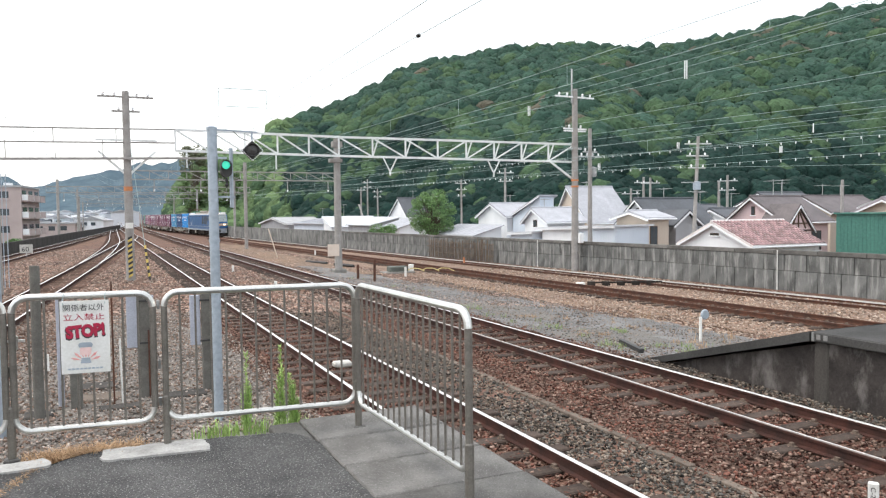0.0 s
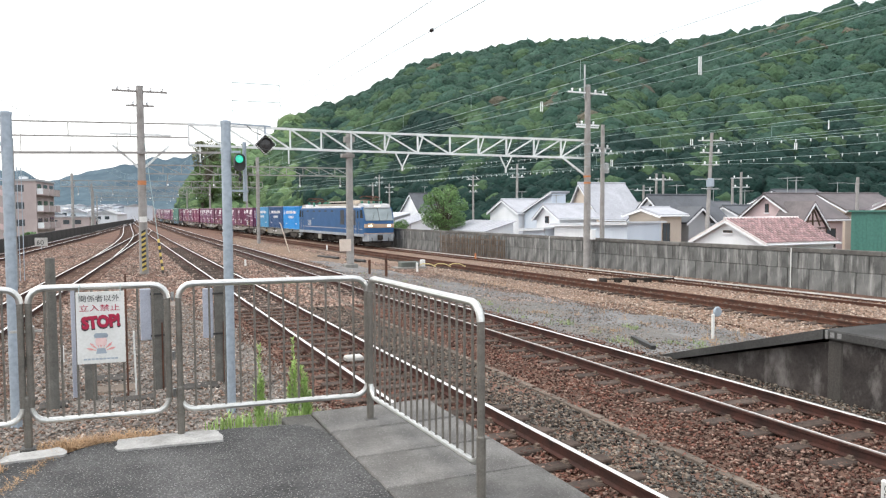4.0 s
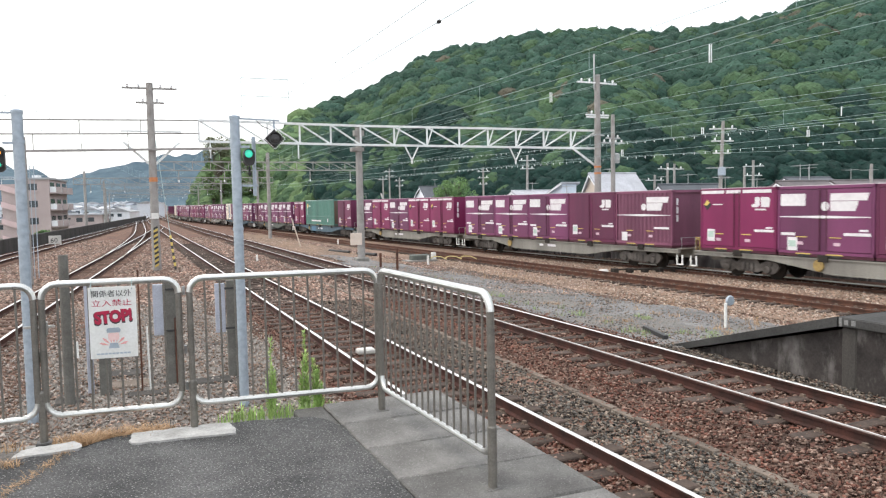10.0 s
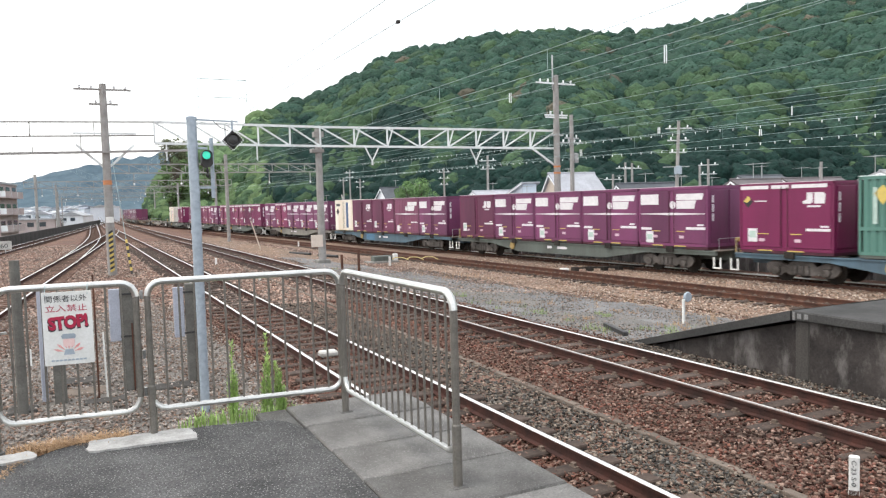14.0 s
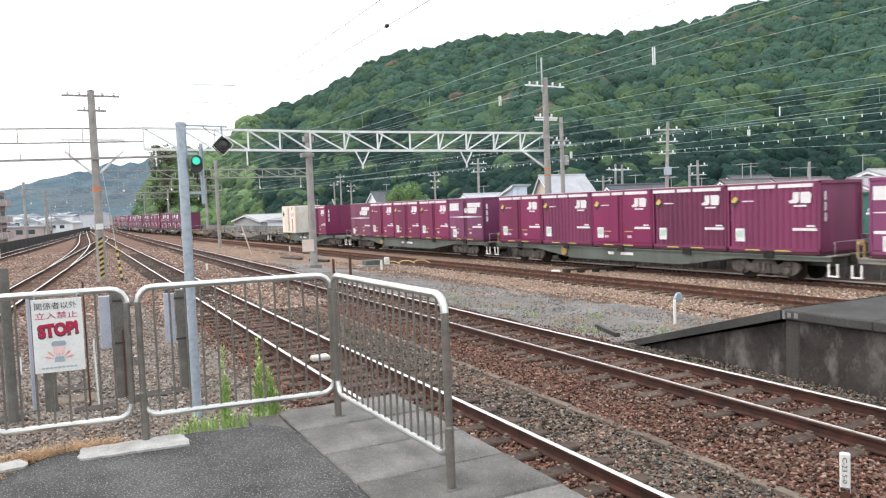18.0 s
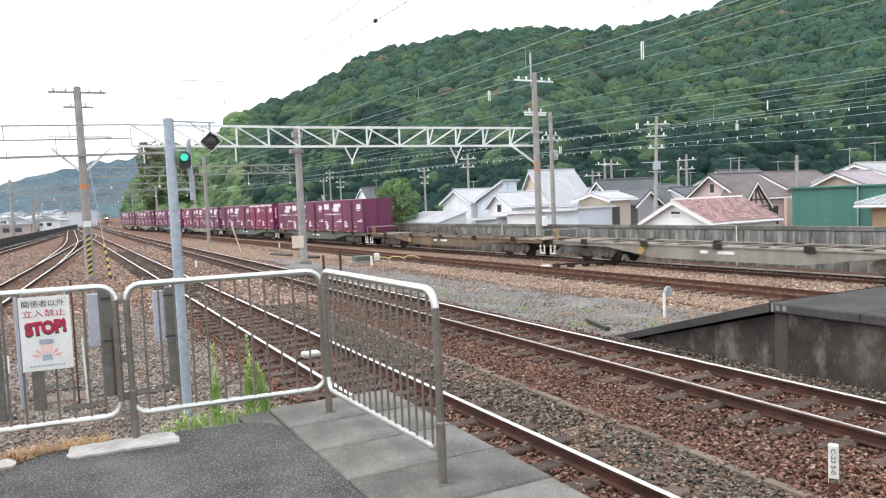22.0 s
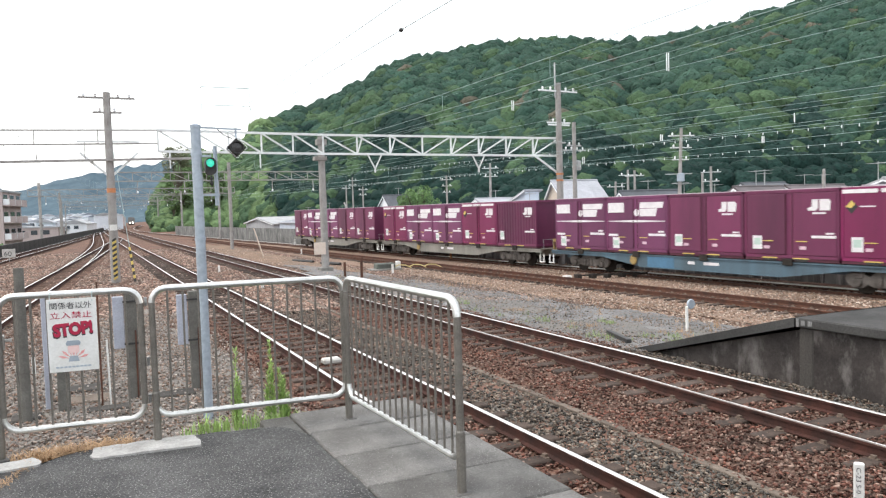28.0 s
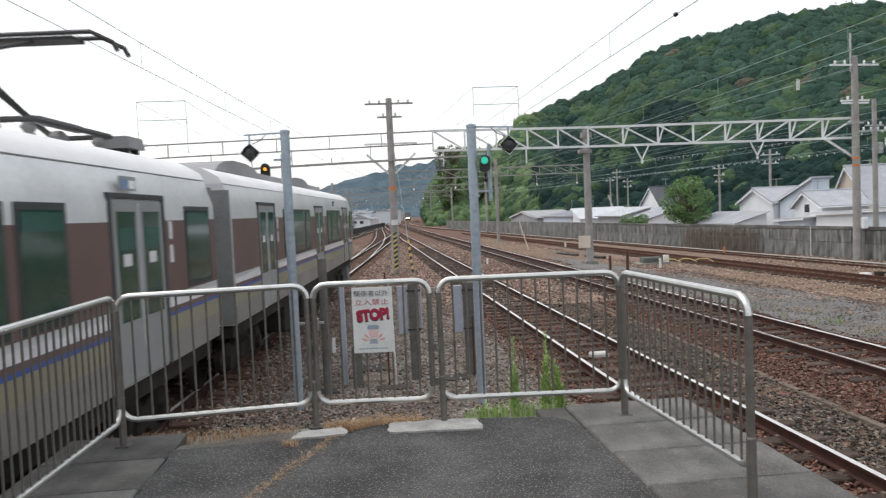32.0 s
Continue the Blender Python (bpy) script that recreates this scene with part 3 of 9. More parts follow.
# ---------------------------------------------------------------- tracks
RAIL = [(-0.065, -0.153), (0.065, -0.153), (0.065, -0.14), (0.012, -0.125), (0.012, -0.045), (0.033, -0.036), (0.033, -0.005), (-0.033, -0.005), (-0.033, -0.036), (-0.012, -0.045), (-0.012, -0.125), (-0.065, -0.14)]
HEAD = [(-0.033, -0.0048), (0.033, -0.0048), (0.028, 0.0), (-0.028, 0.0)]


def along(line, profile, shift):
    """A profile drawn along a line of (x, y, z), shifted sideways."""
    s, n = Shape(), len(profile)
    pts = [Vector(p) for p in line]
    for i, p in enumerate(pts):
        d = pts[min(i + 1, len(pts) - 1)] - pts[max(i - 1, 0)]
        side = Vector((d.y, -d.x, 0)).normalized()
        s.v += [tuple(p + side * (shift + a) + Vector((0, 0, b))) for a, b in profile]
    for i in range(len(pts) - 1):
        for k in range(n):
            e = (k + 1) % n
            s.f.append((i * n + k, i * n + e, (i + 1) * n + e, (i + 1) * n + k))
    s.f += [tuple(range(n))[::-1], tuple((len(pts) - 1) * n + k for k in range(n))]
    return s


FREIGHT_R = 900.0
FREIGHT_BEND = 150.0


def freight_at(s):
    """Place and heading (dx/dy angle) on the freight track, s metres along from y = 0, northwards."""
    a0 = math.atan(-0.068)
    s0 = FREIGHT_BEND / math.cos(a0)
    if s <= s0:
        y = s * math.cos(a0)
        return Vector((24.739 - 0.068 * y, y, -0.474)), a0
    u = min((s - s0) / FREIGHT_R, 1.2)
    x0, y0 = 24.739 - 0.068 * FREIGHT_BEND, FREIGHT_BEND
    a = a0 + u
    x = x0 + FREIGHT_R * (math.cos(a0) - math.cos(a))
    y = y0 + FREIGHT_R * (math.sin(a) - math.sin(a0))
    over = (s - s0) - u * FREIGHT_R
    return Vector((x + over * math.sin(a), y + over * math.cos(a), -0.474)), a


def line_points(*knots, step=6.0):
    """Points along a line through the knots, its corners eased into curves."""
    knots = list(knots)
    for _ in range(3 if len(knots) > 2 else 0):
        eased = [knots[0]]
        for p, q in zip(knots, knots[1:]):
            eased += [tuple(Vector(p).lerp(Vector(q), k)) for k in (0.25, 0.75)]
        knots = eased + [knots[-1]]
    out = []
    for (xa, ya, za), (xb, yb, zb) in zip(knots, knots[1:]):
        n = max(1, int(abs(yb - ya) / step))
        out += [(xa + (xb - xa) * i / n, ya + (yb - ya) * i / n, za + (zb - za) * i / n) for i in range(n)]
    return out + [knots[-1]]


TRACKS = {
    "main_near": (line_points((4.115, -40, 0), (4.115, 110, 0), (4.6, 200, 0), (9, 420, 0)), "rail_dark", True, "sleeper", "rusty rails with bright worn heads on dark wooden sleepers"),
    "main_far": (line_points((8.27, -40, 0), (8.27, 45, 0), (8.0, 75, 0), (8.3, 200, 0), (12.5, 420, 0)), "rail_dark", True, "sleeper", "double-headed bright rails on dark wooden sleepers"),
    "siding": (line_points((20.45, -20, -0.40), (17.3, 50, -0.40), (14.2, 110, -0.42)), "rust", False, "sleeper", "rust-brown siding rails without any shine"),
    "freight": ([tuple(freight_at(s)[0]) for s in np.arange(-440, 520, 8.0)], "rust", True, "sleeper_conc", "freight line with one bright rail beside the concrete wall"),
    "left": (line_points((-18.54, -170, 0), (3.1, 94, 0), (4.115, 112, 0)), "rail_dark", True, "sleeper_brown", "bright rails crossing towards the main line on wooden sleepers"),
    "outer_left": (line_points((-13.45, -30, 0), (2.3, 155, 0), (8, 260, 0)), "rail_dark", True, "sleeper_brown", "outer running line with bright rail heads"),
    "branch": (line_points((-0.9, 45, 0), (0.63, 70, 0), (1.5, 95, 0), (1.8, 125, 0), (3.4, 230, 0)), "rail_dark", True, "sleeper_brown", "curved turnout rails leading off the crossing line"),
}


def make_tracks():
    tie = Shape().box(-1.05, 1.05, -0.11, 0.11, -0.30, -0.150, 0.015)
    plate = Shape()
    for x in (-0.566, 0.566):
        plate.box(x - 0.105, x + 0.105, -0.06, 0.06, -0.158, -0.138, 0)
        for q in (-0.085, 0.085):
            plate.box(x + q - 0.02, x + q + 0.02, -0.03, 0.03, -0.14, -0.105, 0)
    tie_mesh = {k: tie.mesh("sleeper", k) for k in ("sleeper", "sleeper_conc", "sleeper_brown")}
    plate_mesh = plate.mesh("rail_fastening", "clip")
    for name, (pts, steel, bright, tie_kind, label) in TRACKS.items():
        t = thing("railway_track", None, label, "railway track", "tracks of the yard", "structure")
        for side in (-0.566, 0.566):
            r = part("rail", along(pts, RAIL, side), steel, t)
            if name == "freight" and side < 0:
                part("running_surface", along(pts, HEAD, side), "rail_dim", r, "dull brown rail head")
            elif name == "freight":
                # bright metal carried down the sides to thicken the reflected sky
                part("running_surface", along(pts, [(-0.036, -0.042), (0.036, -0.042), (0.034, 0.004), (-0.034, 0.004)], side), "rail_head", r, "bright rail head with shine painted down its sides")
            elif bright and not (name == "main_far" and side < 0):
                part("running_surface", along(pts, HEAD, side), "rail_head", r, "bright worn rail head")
            elif bright:
                # dim head plus a thin bright strip: the sky's glint drawn by colour
                part("running_surface", along(pts, [(-0.033, -0.0048), (0.033, -0.0048), (0.028, 0.0), (-0.028, 0.0)], side), "rail_dim", r, "dull brown rail head")
                part("bright_strip", along(pts, [(0.004, 0.0005), (0.024, 0.0005), (0.022, 0.003), (0.006, 0.003)], side), "rail_head", r, "narrow painted glint along the rail head")
            else:
                part("running_surface", along(pts, HEAD, side), "rust", r)
        gap, far, count, d = 0.62, Shape(), 0, 0.0
        for a, b in zip(pts, pts[1:]):
            a, b = Vector(a), Vector(b)
            seg = (b - a).length
            way = (b - a) / seg
            while d < seg:
                p = a + way * d
                turn = math.atan2(-way.x, way.y)
                m = Matrix.Translation(p) @ Matrix.Rotation(turn, 4, "Z")
                if -4 < p.y < 62 and name not in ("outer_left",) or (name == "outer_left" and 30 < p.y < 70):
                    o = new("sleeper", tie_mesh[tie_kind])
                    o.parent, o.matrix_basis = t, m
                    if p.y < 34:
                        q = new("rail_fastening", plate_mesh)
                        q.parent, q.matrix_basis = o, Matrix()
                elif p.y < 220:
                    far.box(-1.05, 1.05, -0.11, 0.11, -0.26, -0.180, 0, m)
                d += gap
            d -= seg
        if far.v:
            tagged(part("far_sleepers", far, "sleeper_brown", t), kind="stuff")


make_tracks()


# ---------------------------------------------------------------- platform
def make_platform():
    p = thing("platform", None, "railway platform end with worn asphalt and concrete edge slabs", "platform", kind="structure")
    part("platform_body", Shape().box(-2.40, 2.40, -30, 6.05, -0.4, 1.02).box(-2.46, -2.40, -30, 5.9, 0.85, 1.02).box(2.40, 2.46, -30, 5.9, 0.85, 1.02), "concrete", p)
    top = Shape()
    xs, ys = [-1.58 + i * 0.0825 for i in range(37)], [-30, -10, -3] + [-1 + 0.2 * i for i in range(36)]
    for y in ys:
        for k, x in enumerate(xs):
            e = float(np.interp(x, (-1.6, -0.75, -0.35, -0.14, 0.0, 0.5, 0.82, 1.15, 1.26, 1.33, 1.39), (5.45, 5.50, 5.53, 5.73, 5.74, 5.71, 5.69, 5.61, 5.56, 5.46, 5.25))) + 0.035 * noise.noise((x * 7, 0.3, 1))
            top.v.append((x + (0.02 * noise.noise((0, y * 3, 4)) if k in (0, len(xs) - 1) else 0), min(y, e), 1.10 + 0.008 * noise.noise((x * 1.5, y * 1.5, 2))))
    n = len(xs)
    top.f += [(j * n + i, j * n + i + 1, (j + 1) * n + i + 1, (j + 1) * n + i) for j in range(len(ys) - 1) for i in range(n - 1)]
    part("asphalt", top, "asphalt", p, "dark asphalt with pale worn chippings", True)
    part("asphalt_bed", Shape().box(-1.57, 1.38, -30, 5.42, 1.02, 1.085), "soil", p)
    seam = Shape()
    for k in range(26):
        y = 5.6 - k * 0.1
        x = -0.40 - 0.13 * k * 0.3 + 0.05 * noise.noise((y * 3, 1, 1))
        for q in range(46):
            a, ln = random.uniform(0, 6.28), random.uniform(0.02, 0.055)
            px, py = x + random.gauss(0, 0.022), y + random.uniform(-0.06, 0.06)
            seam.add([(px, py, 1.102), (px + 0.003, py + 0.003, 1.102), (px + ln * math.cos(a), py + ln * math.sin(a), 1.104 + random.uniform(0.0, 0.022))], [(0, 1, 2)])
    o = solid("dry_grass", seam, "dry", "dry straw-coloured grass growing in an asphalt crack", "grass", kind="stuff")
    slab_r = Shape().box(0.004, 1.016, 0.004, 0.606, 0, 0.08, 0.012).mesh("edge_slab", "slab")
    slab_l = Shape().box(0.004, 0.866, 0.004, 0.606, 0, 0.08, 0.012).mesh("edge_slab", "slab")
    for k in range(16):
        for me, x in ((slab_r, 1.40), (slab_l, -2.46)):
            s = new("edge_slab", me)
            s.parent = p
            s.matrix_basis = Matrix.Translation((x, 5.30 - k * 0.61, 1.02 + 0.003 * math.sin(k * 2.3 + x))) @ Matrix.Rotation(0.004 * math.sin(k * 5 + x), 4, "Z")
    part("corner_slab", Shape().box(1.16, 1.396, 5.0, 5.90, 1.02, 1.088, 0.012), "slab", p)
    part("edge_slabs_behind", Shape().box(1.40, 2.44, -30, -4.47, 1.02, 1.10).box(-2.46, -1.6, -30, -4.47, 1.02, 1.10), "slab", p)
    # earth strip between asphalt and the end wall
    patch_s = Shape()
    nx, ny = 40, 6
    for j in range(ny + 1):
        for i in range(nx + 1):
            x, y = -2.4 + 4.8 * i / nx, 5.34 + 0.76 * j / ny
            patch_s.v.append((x, y, 1.06 + 0.045 * noise.noise((x * 4, y * 4, 1)) - 0.1 * (j / ny) ** 3))
    patch_s.f += [(j * (nx + 1) + i, j * (nx + 1) + i + 1, (j + 1) * (nx + 1) + i + 1, (j + 1) * (nx + 1) + i) for j in range(ny) for i in range(nx)]
    part("earth_strip", patch_s, "gravel", p, "rough earth and gravel at the platform end", True)
    for outline in ([(-0.04, 5.47), (0.30, 5.44), (0.65, 5.40), (0.66, 5.55), (0.64, 5.68), (0.33, 5.71), (-0.02, 5.72), (-0.05, 5.60)], [(-0.76, 5.49), (-0.36, 5.51), (-0.34, 5.60), (-0.40, 5.70), (-0.62, 5.68), (-0.72, 5.62)]):
        ragged = []
        for (xa, ya), (xb, yb) in zip(outline, outline[1:] + outline[:1]):
            for i in range(5):
                x, y = xa + (xb - xa) * i / 5, ya + (yb - ya) * i / 5
                ragged.append((x + 0.022 * noise.noise((x * 14, y * 14, 3)), y + 0.022 * noise.noise((x * 14, y * 14, 8))))
        solid("cement_patch", Shape().prism(ragged, 1.05, 1.112, "z"), "cement", "pale ragged cement patch under a fence post", "cement patch", "fence footings")


make_platform()


# ---------------------------------------------------------------- fence
def rounded_loop(w, z0, z1, r, lean=0.0):
    pts = []
    for cx, cz, a0 in ((w - r, z1 - r, 90), (w - r, z0 + r, 0), (r, z0 + r, -90), (r, z1 - r, 180)):
        for k in range(5):
            a = radians(a0 - k * 22.5)
            pts.append((cx + r * math.cos(a), 0, cz + r * math.sin(a)))
    return pts


def fence_panel(a, b, bars, group_label, gate=False, post_a=True, post_b=True):
    """A tubular railing panel between two feet on the platform."""
    a, b = Vector(a), Vector(b)
    w = (b - a).length
    turn = math.atan2(b.y - a.y, b.x - a.x)
    base = 1.10
    f = thing("gate" if gate else "railing", Matrix.Translation((a.x, a.y, base)) @ Matrix.Rotation(turn, 4, "Z"), group_label, "fence", "platform end railings")
    inset = 0.035
    loop = [(x + inset, y, z) for x, y, z in rounded_loop(w - 2 * inset, 0.185, 1.10, 0.10)]
    top = [p for p in loop if p[2] > 0.999]
    order = sorted(top, key=lambda p: p[0])
    low = sorted([p for p in loop if p[2] < 0.287], key=lambda p: p[0])
    # level tubes are coloured lighter than the uprights to paint reflected sky
    part("top_rail", Shape().tube(order, 0.0235, 10), "fence_shine", f, "galvanised top rail with sky shine in its colour", True)
    part("bottom_rail", Shape().tube(low, 0.020, 10), "fence_shine", f, "galvanised bottom rail with sky shine in its colour", True)
    for x in (inset, w - inset):
        part("upright", Shape().tube([(x, 0, 0.283), (x, 0, 1.003)], 0.0225, 10), "fence_dull", f, "", True)
    bar = Shape().tube([(0, 0, 0.19), (0, 0, 1.085)], 0.0085, 6).mesh("bar", "fence_dull", True)
    for k in range(bars):
        o = new("bar", bar)
        o.parent, o.matrix_basis = f, Matrix.Translation((inset + (w - 2 * inset) * (k + 1) / (bars + 1), 0, 0))
    return f


def fence_post(x, y, z0=1.06, top=2.06):
    s = Shape().tube([(0, 0, z0 - 1.10), (0, 0, top - 1.10)], 0.027, 10).lathe([(0.027, top - 1.10), (0.02, top - 1.085), (0.0, top - 1.08)], sides=10)
    p = thing("fence_post", Matrix.Translation((x, y, 1.10)), "dull brown steel post set into the platform", "post", "platform end railings")
    part("post", s, "fence_dull", p, "", True)
    part("post_foot", Shape().box(-0.05, 0.05, -0.05, 0.05, -0.05, 0.008, 0.005), "slab", p)


def make_fences():
    fence_panel((1.80, 5.545), (0.36, 5.695), 12, "galvanised tubular railing across the platform end")
    g = fence_panel((0.355, 5.70), (-0.60, 5.80), 8, "galvanised gate with a warning board in the railing", True)
    fence_panel((-0.58, 5.80), (-2.02, 5.665), 12, "galvanised tubular railing beside the gate")
    fence_panel((1.775, 5.535), (1.84, 3.68), 17, "galvanised railing along the platform edge, seen end on")
    fence_panel((-1.99, 5.66), (-2.05, 3.85), 17, "galvanised railing along the other platform edge")
    for x, y in ((1.776, 5.52), (0.395, 5.691), (-0.59, 5.80), (-1.985, 5.65), (1.839, 3.715), (-2.059, 3.885)):
        fence_post(x, y, 1.06, 1.45)
    part("latch", Shape().box(0.90, 0.95, -0.055, -0.02, 0.74, 0.84, 0.006), "fence_shine", g, "bolt latch")
    part("bolt", Shape().bar((0.86, -0.062, 0.80), (1.06, -0.062, 0.80), 0.016), "fence_shine", g)
    part("lock_plate", Shape().box(0.91, 0.99, -0.04, -0.02, 0.56, 0.63, 0.004), "fence_dull", g)
    for z in (0.28, 0.55, 0.98):
        part("hinge", Shape().tube([(0.0, -0.02, z), (0.0, -0.02, z + 0.06)], 0.012, 8), "steel", g, "", True)


make_fences()


# ---------------------------------------------------------------- boundary wall
def wall_x(y):
    return 27.6 - 0.08 * y


MAT["wall_stained"] = stained("wall_stained", (0.190, 0.193, 0.188), (0.095, 0.097, 0.094), (0.37, 0.37, 0.355), 0.9, 4.0, 0.58, 0.14)
MAT["ramp_concrete"] = stained("ramp_concrete", (0.066, 0.058, 0.054), (0.026, 0.023, 0.022), (0.19, 0.178, 0.168), 1.3, 1.7, 0.585, 0.5)
MAT["ramp_top"] = surface("ramp_top", (0.070, 0.069, 0.067), (0.036, 0.036, 0.035), 0.8, 0.9, bump=0.6, fine=30)
MAT["mark_chalk"] = surface("mark_chalk", (0.27, 0.27, 0.265), (0.13, 0.13, 0.128), 40, 0.9, bump=0)
MAT["coping"] = surface("coping", (0.17, 0.165, 0.155), (0.09, 0.088, 0.083), 1.4, 0.9, bump=0.4, fine=40, piece=0.18)


def make_wall():
    w = thing("wall_east", None, "weathered grey concrete panel wall along the freight line", "wall", kind="structure")
    turn = math.atan(0.08)
    rows = [(-0.66, 0.20), (0.21, 0.88)]
    me = {}
    for r, (z0, z1) in enumerate(rows):
        me[r] = Shape().box(0, 0.18, 0.008, 0.992, z0, z1, 0.018).mesh("panel", "wall_stained")
    cap = Shape().box(-0.03, 0.21, 0.004, 1.996, 0.885, 1.06, 0.015).mesh("coping", "coping")
    far = Shape()
    for k in range(-15, 150):
        y = float(k)
        m = Matrix.Translation((wall_x(y), y, 0)) @ Matrix.Rotation(turn, 4, "Z")
        if 8 < y < 76:
            for r in me:
                shift = y + 0.5 * r
                o = new("panel", me[r])
                o.parent, o.matrix_basis = w, Matrix.Translation((wall_x(shift), shift, 0)) @ Matrix.Rotation(turn, 4, "Z")
            if k % 2:
                o = new("coping", cap)
                o.parent, o.matrix_basis = w, m
        else:
            far.box(0, 0.18, 0.008, 0.992, -0.66, 1.06, 0, m)
    part("far_panels", far, "wall_stained", w)


make_wall()


# ---------------------------------------------------------------- opposite platform with ramp
MAT["pier"] = surface("pier", (0.085, 0.078, 0.07), (0.05, 0.047, 0.044), 1.5, 0.85, bump=0.4, fine=40, streak=True)


def make_ramp():
    p = thing("platform_ramp", None, "old concrete platform with a ramp down to the tracks, stained dark", "platform", kind="structure")
    part("platform_body", Shape().box(9.95, 14.6, -40, 8.06, -0.7, 0.72), "ramp_concrete", p, "stained dark concrete wall")
    for k in range(9):
        part("edge_slab", Shape().box(9.86, 11.2, 8.11 - 1.5 * (k + 1) + 0.006, 8.11 - 1.5 * k, 0.72, 0.87, 0.02), "ramp_top", p)
    part("platform_top", Shape().box(11.205, 14.66, -40, 8.11, 0.72, 0.862, 0.02), "ramp_top", p)
    part("platform_edge_far", Shape().box(9.86, 11.2, -40, -5.4, 0.72, 0.866, 0.02), "ramp_top", p)
    part("ramp_body", Shape().prism([(8.07, -0.7), (8.07, 0.68), (11.85, -0.33), (11.85, -0.7)], 10.02, 14.5, "x"), "ramp_concrete", p)
    part("ramp_top", Shape().prism([(8.12, 0.72), (8.12, 0.87), (11.9, -0.20), (11.9, -0.32)], 9.86, 14.66, "x"), "ramp_top", p, "worn sloping ramp surface")
    part("corner_pier", Shape().box(9.93, 10.13, 7.84, 8.09, -0.5, 0.715, 0.02), "pier", p)
    part("edge_mark", Shape().box(9.853, 9.859, 8.03, 8.075, 0.73, 0.86), "mark_chalk", p, "white painted tick")
    for y in (7.80, 7.92):
        part("edge_mark", Shape().box(9.853, 9.859, y, y + 0.07, 0.76, 0.84), "mark_chalk", p)


make_ramp()


# ---------------------------------------------------------------- poles and gantry
def lattice(a, b, drop, bay, chord=0.09, web=0.06, flip=True):
    """A flat truss between two upper points, as chords and webs."""
    a, b = Vector(a), Vector(b)
    n = max(2, round((b - a).length / bay))
    d = Vector((0, 0, -drop))
    top, low, posts, diags = Shape().bar(a, b, chord), Shape().bar(a + d, b + d, chord), [], []
    for k in range(n + 1):
        p = a.lerp(b, k / n)
        posts.append(Shape().bar(p, p + d, web))
        if k < n:
            q = a.lerp(b, (k + 1) / n)
            diags.append(Shape().bar(p, q + d, web) if flip else Shape().bar(p + d, q, web))
    return top, low, posts, diags


def make_gantry():
    g = thing("catenary_gantry", None, "pale steel lattice gantry spanning the tracks", "gantry")
    spans = [((24.4, 35.6, 6.52), (16.6, 37.04, 6.66), 0.98, 1.55, True), ((16.6, 37.04, 6.66), (11.4, 38.0, 6.75), 0.98, 1.72, False), ((11.4, 38.0, 6.75), (3.3, 37.36, 6.77), 0.98, 1.55, False), ((3.3, 37.36, 6.77), (-17, 36.9, 6.35), 0.62, 2.6, False)]
    for a, b, drop, bay, flip in spans:
        top, low, posts, diags = lattice(a, b, drop, bay, 0.11 if a[0] > 4 else 0.06, 0.075 if a[0] > 4 else 0.04, flip)
        m = "truss" if a[0] > 4 else "pole"
        part("top_chord", top, m, g)
        part("bottom_chord", low, m, g)
        for s in posts[1:]:
            part("vertical", s, m, g)
        for s in diags if a[0] > 4 else []:
            part("diagonal", s, "truss", g)
        if a[0] > 12:
            n = len(posts) - 1
            for k in range(1, n):
                p = Vector(a).lerp(Vector(b), k / n)
                part("vertical", Shape().bar(p + (Vector(b) - Vector(a)).normalized() * -0.32, p - Vector((0, 0, drop)), 0.06), "truss", g)
    part("knee_brace", Shape().bar((22.9, 35.8, 5.55), (24.3, 35.5, 4.5), 0.10), "truss", g)
    for x in (14.0, 20.2):
        y = 37.4
        for q in (-0.4, 0.4):
            part("drop_arm", Shape().bar((x + q, y, 5.72), (x, y, 4.95), 0.06), "truss", g)
        part("insulator", Shape().lathe([(0.03, 0), (0.07, 0.03), (0.03, 0.06), (0.07, 0.09), (0.03, 0.12), (0.07, 0.15), (0.03, 0.18)], (x, y, 4.75), 10), "ceramic", g)
    part("cross_beam", Shape().bar((4.9, 37.0, 5.45), (-17.0, 37.0, 4.95), 0.10), "pole", g, "rusty brown cross beam")
    for k in range(9):
        x = 0.2 - 1.9 * k
        z = 5.34 + 0.023 * x
        part("drop_arm", Shape().bar((x, 37.0, z), (x, 37.0, z + (0.3 if k % 2 else 0.8)), 0.035), "pole", g)
    for x in (3.8, 8.0):
        part("drop_arm", Shape().bar((x, 37.4, 5.75), (x, 37.4, 5.0), 0.06), "truss", g)
    return g


def concrete_pole(x, y, z0, height, r0=0.20, r1=0.14, label="tapered grey concrete catenary pole", name="catenary_pole"):
    p = thing(name, Matrix.Translation((x, y, z0)), label, "pole", "line-side poles")
    part("shaft", Shape().tube([(0, 0, 0), (0, 0, height)], r0, 12, taper=[r0, r1]), "pole", p, "", True)
    return p


def cross_arm(p, z, w, turn=0.0, pins=4, m="steel"):
    arm = Shape().bar((-w / 2 * math.cos(turn), -w / 2 * math.sin(turn), z), (w / 2 * math.cos(turn), w / 2 * math.sin(turn), z), 0.08)
    a = part("cross_arm", arm, m, p)
    for k in range(pins):
        q = (k + 0.5) / pins - 0.5
        x, y = q * w * math.cos(turn), q * w * math.sin(turn)
        part("insulator", Shape().lathe([(0.03, 0.04), (0.07, 0.08), (0.035, 0.11), (0.07, 0.15), (0.03, 0.22)], (x, y, z), 8), "ceramic", a)
    return a


